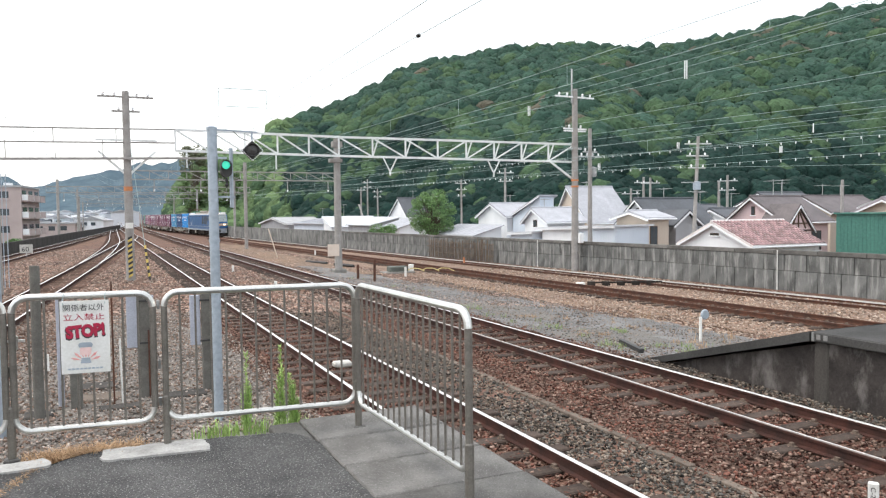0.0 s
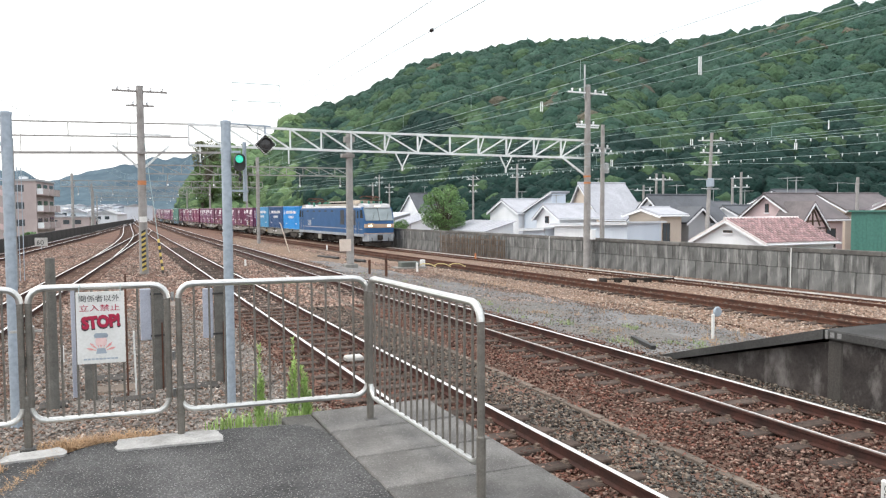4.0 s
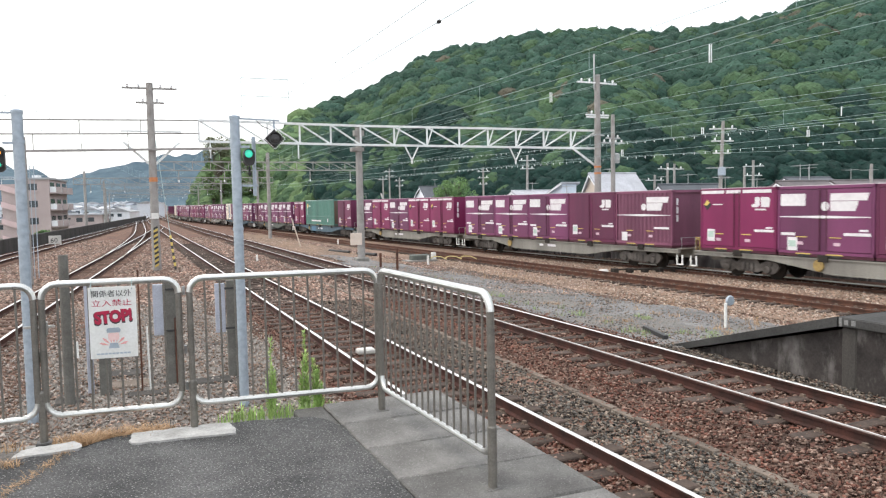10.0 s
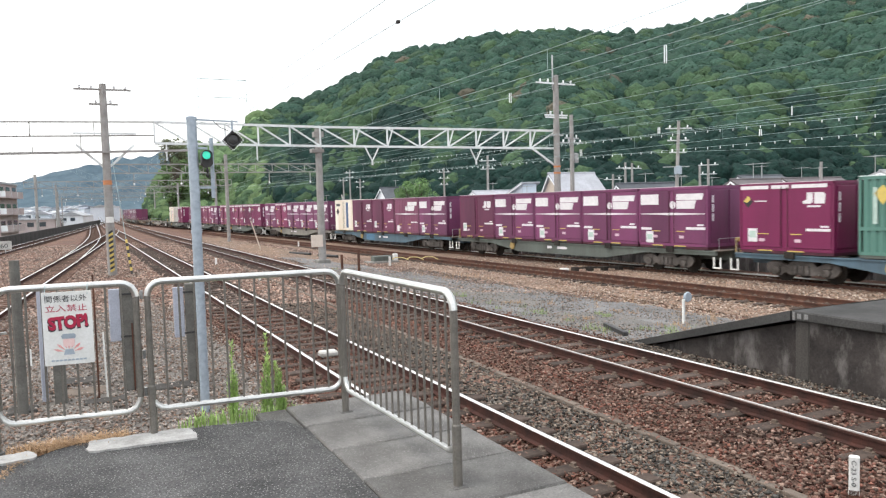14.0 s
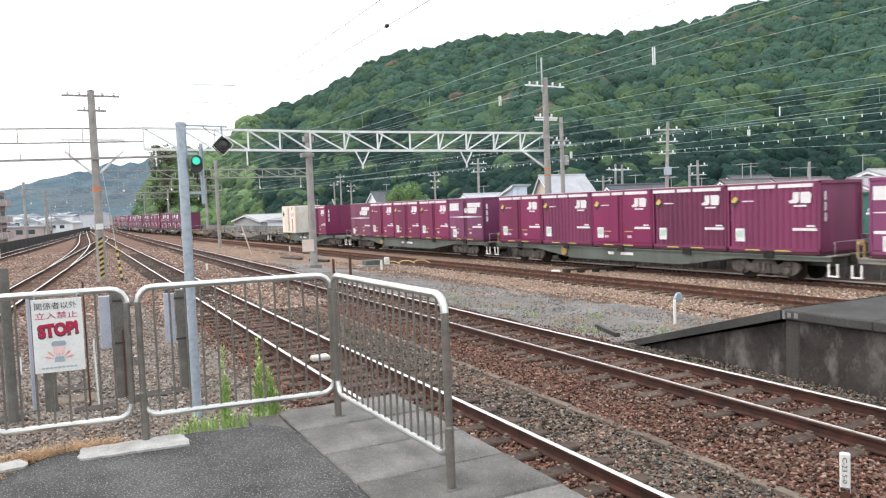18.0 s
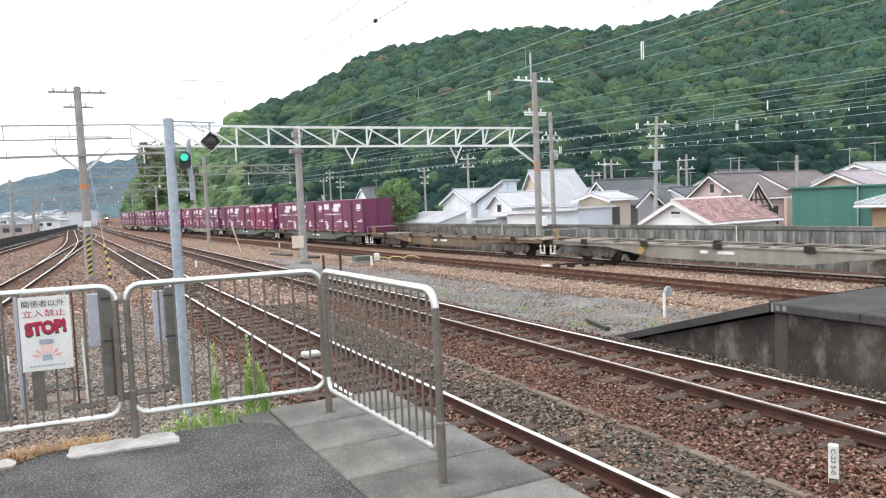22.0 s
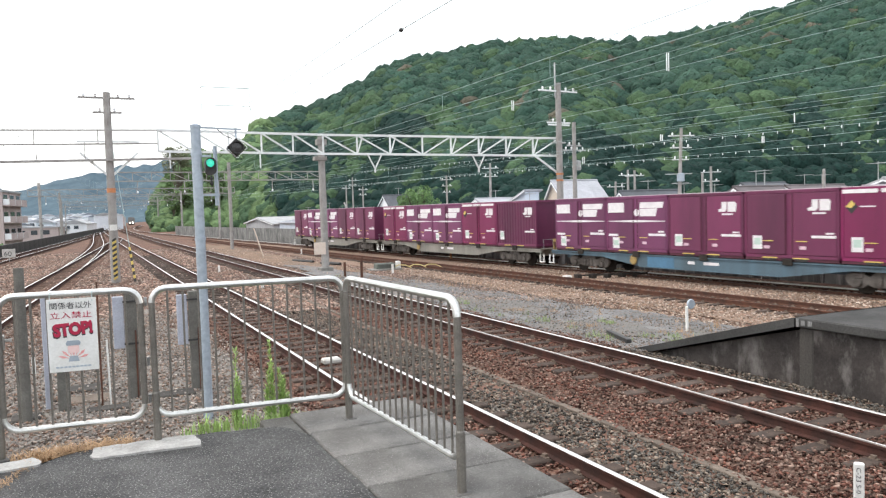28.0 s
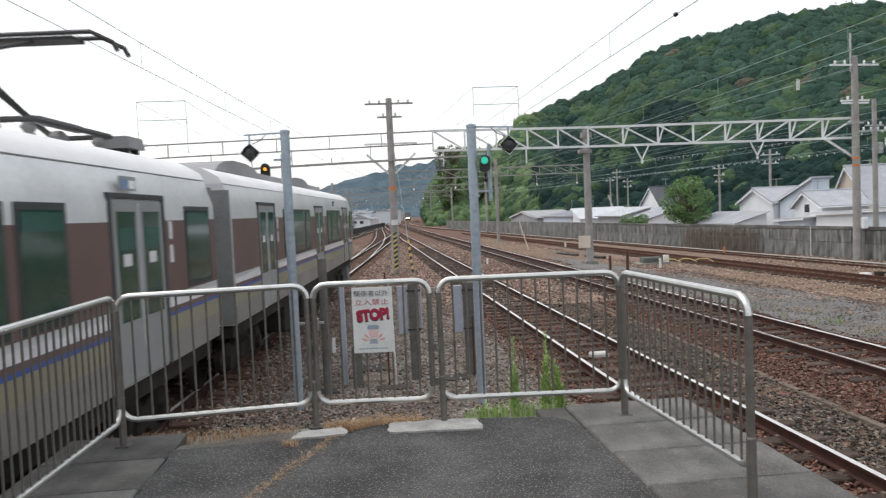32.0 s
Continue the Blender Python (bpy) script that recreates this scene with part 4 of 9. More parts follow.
def make_poles():
    p = concrete_pole(1.2, 37.2, -0.2, 8.6, 0.20, 0.15, "tall grey concrete pole with hazard-striped foot and cross-arm")
    cross_arm(p, 8.35, 2.35, 0.0, 5, "pole")
    cross_arm(p, 7.7, 1.2, 0.0, 2, "pole")
    cross_arm(p, 6.4, 2.6, 0.0, 0, "truss")
    part("orange_band", Shape().lathe([(0.19, 4.1), (0.19, 4.3)], sides=12), "orange", p, "faded orange band")
    for k in range(16):
        z = 0.15 + k * 0.115
        part("hazard_stripe", Shape().prism([(-0.09, z), (0.09, z + 0.10), (0.09, z + 0.20), (-0.09, z + 0.10)], -0.225, -0.17, "y"), "yellow" if k % 2 == 0 else "black", p)
    for q in (-1.2, 1.2):
        part("brace", Shape().bar((0.1 * q, 0, 4.9), (q, 0, 5.9), 0.10), "truss", p)
    part("notice", Shape().box(-0.16, 0.16, -0.24, -0.22, 2.4, 2.66), "white", p, "small white notice board")
    s = thing("guy_wire", Matrix.Translation((1.2, 37.2, -0.2)), "steel guy wire with yellow and black guard", "cable")
    part("wire", Shape().tube([(0.15, -0.1, 6.0), (0.75, -1.2, 0.1)], 0.015, 6), "wire", s)
    for k in range(10):
        q = [Vector((0.75, -1.2, 0.1)).lerp(Vector((0.15, -0.1, 6.0)), (k + d) * 0.026) for d in (0, 0.98)]
        part("guard", Shape().tube(q, 0.05, 8), "yellow" if k % 2 else "black", s)

    p = concrete_pole(11.4, 38.4, -0.3, 7.0, 0.21, 0.17)
    part("base_block", Shape().box(-0.34, 0.34, -0.34, 0.34, -0.2, 0.16, 0.03), "concrete", p, "square concrete footing")
    part("collar", Shape().box(-0.42, 0.24, -0.22, 0.22, 5.75, 5.95, 0.02), "pole", p)
    part("collar", Shape().box(-0.26, 0.26, -0.20, 0.20, 6.55, 6.85, 0.02), "pole", p)
    part("notice", Shape().box(-0.66, -0.04, -0.30, -0.27, 0.85, 1.48), "notice_cream", p, "blank cream board")

    p = concrete_pole(24.2, 35.3, -0.65, 10.2, 0.21, 0.15, "tall grey concrete pole with insulated cross-arms by the wall")
    cross_arm(p, 9.75, 2.7, 0.08, 5, "ceramic")
    cross_arm(p, 8.0, 1.6, 0.08, 2, "ceramic")
    cross_arm(p, 7.88, 1.5, 0.08, 0, "ceramic")
    cross_arm(p, 6.9, 0.9, 0.08, 0)
    part("lightning_rod", Shape().tube([(-0.2, 0, 9.4), (-0.2, 0, 11.3)], 0.045, 8), "steel", p, "", True)
    for z in (4.75, 5.1):
        part("band", Shape().lathe([(0.20, z), (0.20, z + 0.1)], sides=12), "orange", p)
    part("relay_box", Shape().box(0.05, 0.30, -0.42, -0.18, 1.65, 2.2, 0.02), "ceramic", p, "grey loudspeaker box")

    p = concrete_pole(29.0, 40.6, -0.6, 8.7, 0.16, 0.12, "slim grey utility pole behind the wall", "utility_pole")
    cross_arm(p, 6.9, 1.9, 0.1, 4)
    cross_arm(p, 7.2, 1.2, 0.1, 3)
    part("transformer", Shape().lathe([(0.05, 5.6), (0.2, 5.62), (0.2, 6.2), (0.05, 6.25)], (0.28, 0, 0), 10), "steel", p, "", True)


make_gantry()
make_poles()


def signal_post(x, y, top, label, heads, lamp_x):
    """A blue-grey signal post with colour-light heads and a diamond lamp."""
    p = thing("signal_post", Matrix.Translation((x, y, -0.25)), label, "signal", "platform-end signals")
    part("shaft", Shape().tube([(0, 0, 0), (0, 0, top)], 0.068, 14), "galv", p, "blue-grey galvanised tube", True)
    part("cap", Shape().lathe([(0.075, top - 0.03), (0.075, top + 0.01), (0.02, top + 0.03)], sides=14), "galv", p, "", True)
    for z in (0.9 * top, 0.62 * top):
        part("clamp", Shape().lathe([(0.076, z), (0.076, z + 0.05)], sides=14), "galv", p, "", True)
    part("bracket", Shape().bar((0, 0, top - 0.02), (lamp_x * 1.15, 0, top - 0.04), 0.022), "galv", p)
    part("bracket", Shape().bar((0, -0.02, top - 0.42), (lamp_x * 0.35, -0.02, top - 0.42), 0.03), "galv", p)
    for dz, dx, colours in heads:
        h = part("signal_head", Shape().prism([(dx + 0.012 + 0.075 * math.sin(q), dz + (0.048 if math.cos(q) > 0 else -0.048) + 0.075 * math.cos(q)) for q in np.linspace(0, 2 * math.pi, 22, endpoint=False)], -0.05, 0.09, "y"), "black", p, "black oval signal housing", True)
        for k, c in enumerate(colours):
            zc = dz + 0.045
            part("lens", Shape().lathe([(0.058, 0), (0.050, -0.012), (0.0, -0.018)], (dx, -0.052, zc), 14, "y"), c, h, "glowing signal lens", True)
            part("hood", Shape().lathe([(0.060, 0.0), (0.064, -0.05), (0.061, -0.05), (0.057, 0.0)], (dx, -0.05, zc), 14, "y"), "black", h, "", True)
        part("chain", Shape().lathe([(0.012, dz - 0.13), (0.022, dz - 0.17), (0.010, dz - 0.20), (0.03, dz - 0.23), (0.012, dz - 0.27)], (dx + 0.015, 0, 0), 8), "black", h, "dark cable gland")
        part("rear_post", Shape().tube([(dx + 0.10, 0.12, dz + 0.30), (dx + 0.10, 0.12, dz - 0.55)], 0.028, 8), "galv", p, "", True)
        part("rear_bracket", Shape().bar((0, 0.05, dz - 0.40), (dx + 0.14, 0.12, dz - 0.40), 0.03), "galv", p)
    z = top - 0.30
    d = part("diamond_lamp", Shape().prism([(lamp_x, z + 0.135), (lamp_x + 0.135, z), (lamp_x, z - 0.135), (lamp_x - 0.135, z)], -0.03, 0.10, "y"), "black", p, "dark diamond-shaped repeater lamp")
    part("lamp_face", Shape().lathe([(0.088, 0.0), (0.095, -0.06), (0.088, -0.06), (0.07, -0.012), (0.0, -0.02)], (lamp_x, -0.03, z), 18, "y"), "lamp_glass", d, "round dark lamp glass", True)
    for k in range(4):
        a, b = [Vector((lamp_x + 0.150 * math.cos(q), -0.035, z + 0.150 * math.sin(q))) for q in (math.pi / 2 * k, math.pi / 2 * (k + 1))]
        for i in range(7):
            c = a.lerp(b, (i + 0.5) / 7)
            part("rim_bead", Shape().lathe([(0.004, 0.0), (0.010, -0.006), (0.004, -0.012)], tuple(c), 6, "y"), "ceramic", d)
    part("lamp_hanger", Shape().bar((lamp_x, 0, top - 0.03), (lamp_x, 0, top - 0.17), 0.025), "galv", d)
    part("lamp_cable", Shape().tube([(lamp_x * 0.5, 0, top - 0.02), (lamp_x * 0.7, 0.02, top - 0.12), (lamp_x * 0.92, 0.02, top - 0.17)], 0.006, 6), "black", d)
    return p


def glow(name, colour, strength):
    m = bpy.data.materials.new(name)
    m.use_nodes = True
    b = m.node_tree.nodes["Principled BSDF"]
    b.inputs["Base Color"].default_value = (*colour, 1)
    b.inputs["Emission Color"].default_value, b.inputs["Emission Strength"].default_value = (*colour, 1), strength
    b.inputs["Roughness"].default_value = 0.3
    return m


MAT["lens_green"] = glow("lens_green", (0.05, 0.64, 0.44), 0.5)
MAT["lens_amber"] = glow("lens_amber", (1.0, 0.42, 0.05), 1.2)
MAT["lamp_glass"] = surface("lamp_glass", (0.06, 0.055, 0.055), (0.03, 0.03, 0.03), 6, 0.25, bump=0)
MAT["headlight"] = glow("headlight", (1.0, 0.93, 0.75), 9.0)

signal_post(1.46, 11.0, 4.22, "blue-grey signal post showing one green light", [(3.655, 0.172, ["lens_green"])], 0.55)
signal_post(-1.28, 11.4, 4.27, "blue-grey signal post with a hanging diamond lamp", [], -0.52)



def far_signal(x, y, z, mast_x):
    """A colour-light signal beyond the left track, on a slim mast."""
    p = thing("signal_post", Matrix.Translation((mast_x, y, -0.25)), "slim grey mast with a signal head showing amber over green", "signal", "line-side signals")
    part("mast", Shape().tube([(0, 0, 0), (0, 0, z + 1.1)], 0.14, 12, taper=[0.15, 0.12]), "pole", p, "", True)
    d = x - mast_x
    part("bracket", Shape().bar((0, 0, z - 0.45), (d, 0, z - 0.45), 0.06), "galv", p)
    h = part("signal_head", Shape().prism([(d + 0.19 * math.sin(q), z + 0.24 + (0.30 if math.cos(q) > 0 else -0.30) + 0.19 * math.cos(q)) for q in np.linspace(0, 2 * math.pi, 22, endpoint=False)], -0.1, 0.18, "y"), "black", p, "black oval signal housing", True)
    for c, zc in (("lens_amber", z + 0.48), ("lens_green", z + 0.02)):
        part("lens", Shape().lathe([(0.078, 0), (0.07, -0.02), (0.0, -0.03)], (d, -0.105, zc), 14, "y"), c, h, "glowing signal lens", True)
        part("hood", Shape().lathe([(0.12, 0.0), (0.13, -0.2), (0.12, -0.2), (0.11, 0.0)], (d, -0.10, zc), 14, "y"), "black", h, "", True)
    part("ladder", Shape().bar((0.2, 0, 0.3), (0.2, 0, z), 0.03).bar((0.34, 0, 0.3), (0.34, 0, z), 0.03), "galv", p)


far_signal(-4.37, 33.0, 4.67, -3.58)


# ---------------------------------------------------------------- forested hill
# ridge seen from the platform end: bearing from the track (degrees to the east) and height angle
RIDGE = [(4.3, 0.0), (4.8, 0.9), (5.3, 2.2), (6.0, 2.9), (6.8, 3.3), (7.6, 3.5), (9.5, 3.6), (10.6, 3.9), (11.4, 4.88), (12.2, 5.78), (13.4, 6.28), (15.1, 7.18), (16.8, 7.58), (18.5, 8.28), (21.0, 9.78), (23.2, 10.38), (25.3, 10.98), (27.4, 11.18), (29.8, 11.68), (32.1, 11.63), (35.4, 11.33), (37, 11.43), (39, 11.08), (41.8, 10.93), (44.1, 11.38), (46.7, 11.63), (49.2, 12.18), (51.6, 12.48), (55, 12.73), (65, 13.53), (85, 13.53)]


def ridge_height(az):
    xs, ys = zip(*RIDGE)
    return float(np.interp(az, xs, ys))


def hill_point(az, k):
    """k from 0 at the foot to 1 on the ridge."""
    near = 1 - smooth(9, 16, az)
    foot, top = 125 + 15 * math.sin(az * 0.13) + 55 * near, 340.0 - 90 * near
    d = foot + (top - foot) * k
    h = math.tan(radians(ridge_height(az))) * top + 2.7
    z = h * (0.25 * k + 0.75 * k ** 1.2)
    a = radians(az)
    z += 4.0 * math.sin(az * 0.55 + 3 * k) * k * (1 - k) * 2
    return Vector((d * math.sin(a), d * math.cos(a), max(-1.0, z - 1.5)))


def make_hill():
    azs, ks = [4.4 + i * 1.2 for i in range(68)], [i / 18 for i in range(19)] + [1.2]
    vs, n = [], len(ks)
    for az in azs:
        for k in ks:
            p = hill_point(az, min(k, 1))
            if k > 1:
                p = Vector((p.x * 1.3, p.y * 1.3, -1))
            vs.append(tuple(p))
    fs = [(i * n + j, (i + 1) * n + j, (i + 1) * n + j + 1, i * n + j + 1) for i in range(len(azs) - 1) for j in range(n - 1)]
    tagged(new("hill", fast_mesh("hill", vs, fs, "forest_floor_shade", True)), "steep wooded hill behind the houses", "hill", kind="structure")


make_hill()


def crown_base(seed, sprays):
    """A lumpy rounded crown and a thin fuzz of small leaf sprays on it."""
    rng = np.random.default_rng(seed)
    lumps = rng.normal(size=(11, 3))
    lumps /= np.linalg.norm(lumps, axis=1)[:, None]
    lumps[:, 2] = np.abs(lumps[:, 2]) * 0.9
    tufts = rng.normal(size=(60, 3))
    tufts /= np.linalg.norm(tufts, axis=1)[:, None]

    def radius(d):
        near = np.clip((d @ lumps.T - 0.72) / 0.28, 0, 1)
        fine = np.clip((d @ tufts.T - 0.92) / 0.08, 0, 1)
        return 0.72 + 0.27 * near.max(axis=-1) + 0.15 * fine.max(axis=-1)

    bm = bmesh.new()
    bmesh.ops.create_icosphere(bm, subdivisions=2, radius=1.0)
    core_v = np.array([q.co[:] for q in bm.verts])
    core_f = np.array([[q.index for q in fa.verts] for fa in bm.faces if fa.calc_center_median().z > -0.25])
    bm.free()
    used = np.unique(core_f)
    core_v, core_f = core_v[used], np.searchsorted(used, core_f)
    core_v *= (radius(core_v) * rng.uniform(0.95, 1.05, len(core_v)))[:, None]
    d = rng.normal(size=(sprays * 2, 3))
    d /= np.linalg.norm(d, axis=1)[:, None]
    d = d[d[:, 2] > -0.35][:sprays]
    c = d * radius(d)[:, None] * rng.uniform(0.99, 1.05, (len(d), 1))
    n = d + rng.normal(0, 0.25, d.shape)
    n /= np.linalg.norm(n, axis=1)[:, None]
    t1 = np.cross(n, [0.3, 0.2, 1.0])
    t1 /= np.linalg.norm(t1, axis=1)[:, None]
    t2 = np.cross(n, t1)
    s = rng.uniform(0.045, 0.095, (len(d), 1))
    v = []
    for b in (0, 1.57, 3.14, 4.71):
        a = b + rng.uniform(-0.5, 0.5, (len(d), 1))
        v.append(c + t1 * s * np.cos(a) * rng.uniform(0.6, 1.3, a.shape) + t2 * s * np.sin(a) * rng.uniform(0.6, 1.3, a.shape))
    v = np.stack(v, 1).reshape(-1, 3)
    return core_v, core_f, v, np.arange(len(v)).reshape(-1, 4)


def make_forest():
    """Rounded crowns packed over the hillside, by tone; the lowest carry painted shade."""
    rng = np.random.default_rng(5)
    groups = {"forest": [], "forest_light": [], "forest_shade": [], "forest_red": [], "forest_bright": []}
    for i in range(7600):
        az, k = 4.5 + 58.7 * rng.random() ** 0.97, rng.uniform(0, 1) ** 0.8 if i < 6000 else 0.3 * rng.random()
        p = hill_point(az, k)
        if p.z < -0.4 and k > 0.05:
            continue
        size = (rng.uniform(1.8, 3.8) if rng.random() < 0.45 else rng.uniform(3.4, 5.2)) * (0.8 + 0.3 * k)
        if k < 0.3:
            size *= 0.5 + k * 1.6
        if az < 7:
            size *= 0.6
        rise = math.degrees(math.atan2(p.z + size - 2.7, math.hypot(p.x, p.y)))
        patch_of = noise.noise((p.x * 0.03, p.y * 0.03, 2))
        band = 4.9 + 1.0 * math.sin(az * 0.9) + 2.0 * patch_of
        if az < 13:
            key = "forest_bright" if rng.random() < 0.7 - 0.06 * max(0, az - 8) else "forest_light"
        # below the band, crowns take the colour darkened to stand for shade
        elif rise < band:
            key = "forest_shade" if rng.random() < 0.86 else "forest_light"
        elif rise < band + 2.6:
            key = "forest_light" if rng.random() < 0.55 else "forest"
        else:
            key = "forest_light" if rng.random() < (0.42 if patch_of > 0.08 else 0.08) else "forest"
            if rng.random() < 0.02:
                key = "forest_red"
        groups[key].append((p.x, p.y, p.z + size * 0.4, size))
    for i in range(620):
        az = 4.7 + 57.7 * i / 620 + rng.uniform(-0.1, 0.1)
        p = hill_point(az, 1.0)
        groups["forest"].append((p.x, p.y, p.z + rng.uniform(-1.2, 1.0), rng.uniform(1.3, 3.0)))
    names = {"forest": ("woodland", "dense mid green forest of rounded crowns on the hillside"), "forest_light": ("broadleaf_woodland", "lighter yellow-green broadleaf trees across the hillside"), "forest_shade": ("evergreen_woodland", "blue-green trees at the foot of the hill, darkened by painted shade"), "forest_bright": ("young_woodland", "fresh yellow-green trees at the end of the hill"), "forest_red": ("withered_trees", "a few reddish-brown withered trees in the forest")}
    bases = [crown_base(20 + b, 75) for b in range(6)]
    for key, rows in groups.items():
        rows = np.array(rows)
        parts = {"core": [[], [], 0], "spray": [[], [], 0]}
        for b, (cv, cf, sv, sf) in enumerate(bases):
            sel = rows[b::6]
            if not len(sel):
                continue
            for what, bv, bf in (("core", cv, cf), ("spray", sv, sf)):
                v, f = scatter(bv, bf, sel[:, :3], sel[:, 3], b, (1, 1, 1.12), tilt=0.03)
                q = parts[what]
                q[0].append(v)
                q[1].append(f + q[2])
                q[2] += len(v)
        name, label = names[key]
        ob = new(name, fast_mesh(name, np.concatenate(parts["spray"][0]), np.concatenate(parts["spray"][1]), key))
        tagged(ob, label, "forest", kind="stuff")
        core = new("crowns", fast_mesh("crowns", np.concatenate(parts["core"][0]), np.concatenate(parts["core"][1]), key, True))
        core.parent = ob
        tagged(core, kind="stuff")


make_forest()


def make_far_hills():
    s = Shape()
    ridge = [(-30, 3.6), (-22, 3.6), (-16, 3.4), (-10, 3.1), (-7.6, 3.0), (-6, 2.75), (-5, 2.45), (-4.15, 2.05), (-3.4, 2.2), (-2.7, 2.45), (-1, 2.85), (0.4, 3.15), (2.8, 3.75), (5.2, 3.95), (8, 3.9), (13, 3.5), (20, 3)]
    xs, ys = zip(*ridge)
    n = 330
    for i in range(n + 1):
        az = -30 + 50 * i / n
        h = float(np.interp(az, xs, ys)) + 0.05 * noise.noise((az * 1.3, 0, 0)) + 0.03 * noise.noise((az * 6, 1, 0)) + 0.02 * noise.noise((az * 19, 2, 0))
        for d, q in ((1500, 0.0), (1750, 0.55), (1950, 1.0), (2300, 0.0)):
            a = radians(az)
            s.v.append((d * math.sin(a), d * math.cos(a), -5 + q * (math.tan(radians(h)) * d + 6) + 14 * q * noise.noise((az, q * 3, 4))))
    for i in range(n):
        for j in range(3):
            s.f.append((i * 4 + j, (i + 1) * 4 + j, (i + 1) * 4 + j + 1, i * 4 + j + 1))
    # the mountains' blue cast is haze painted as base colour
    solid("distant_hills", s, "far_hill_haze", "distant mountains at the end of the valley, blue-green from painted haze", "hills", kind="structure", smooth=True)


make_far_hills()


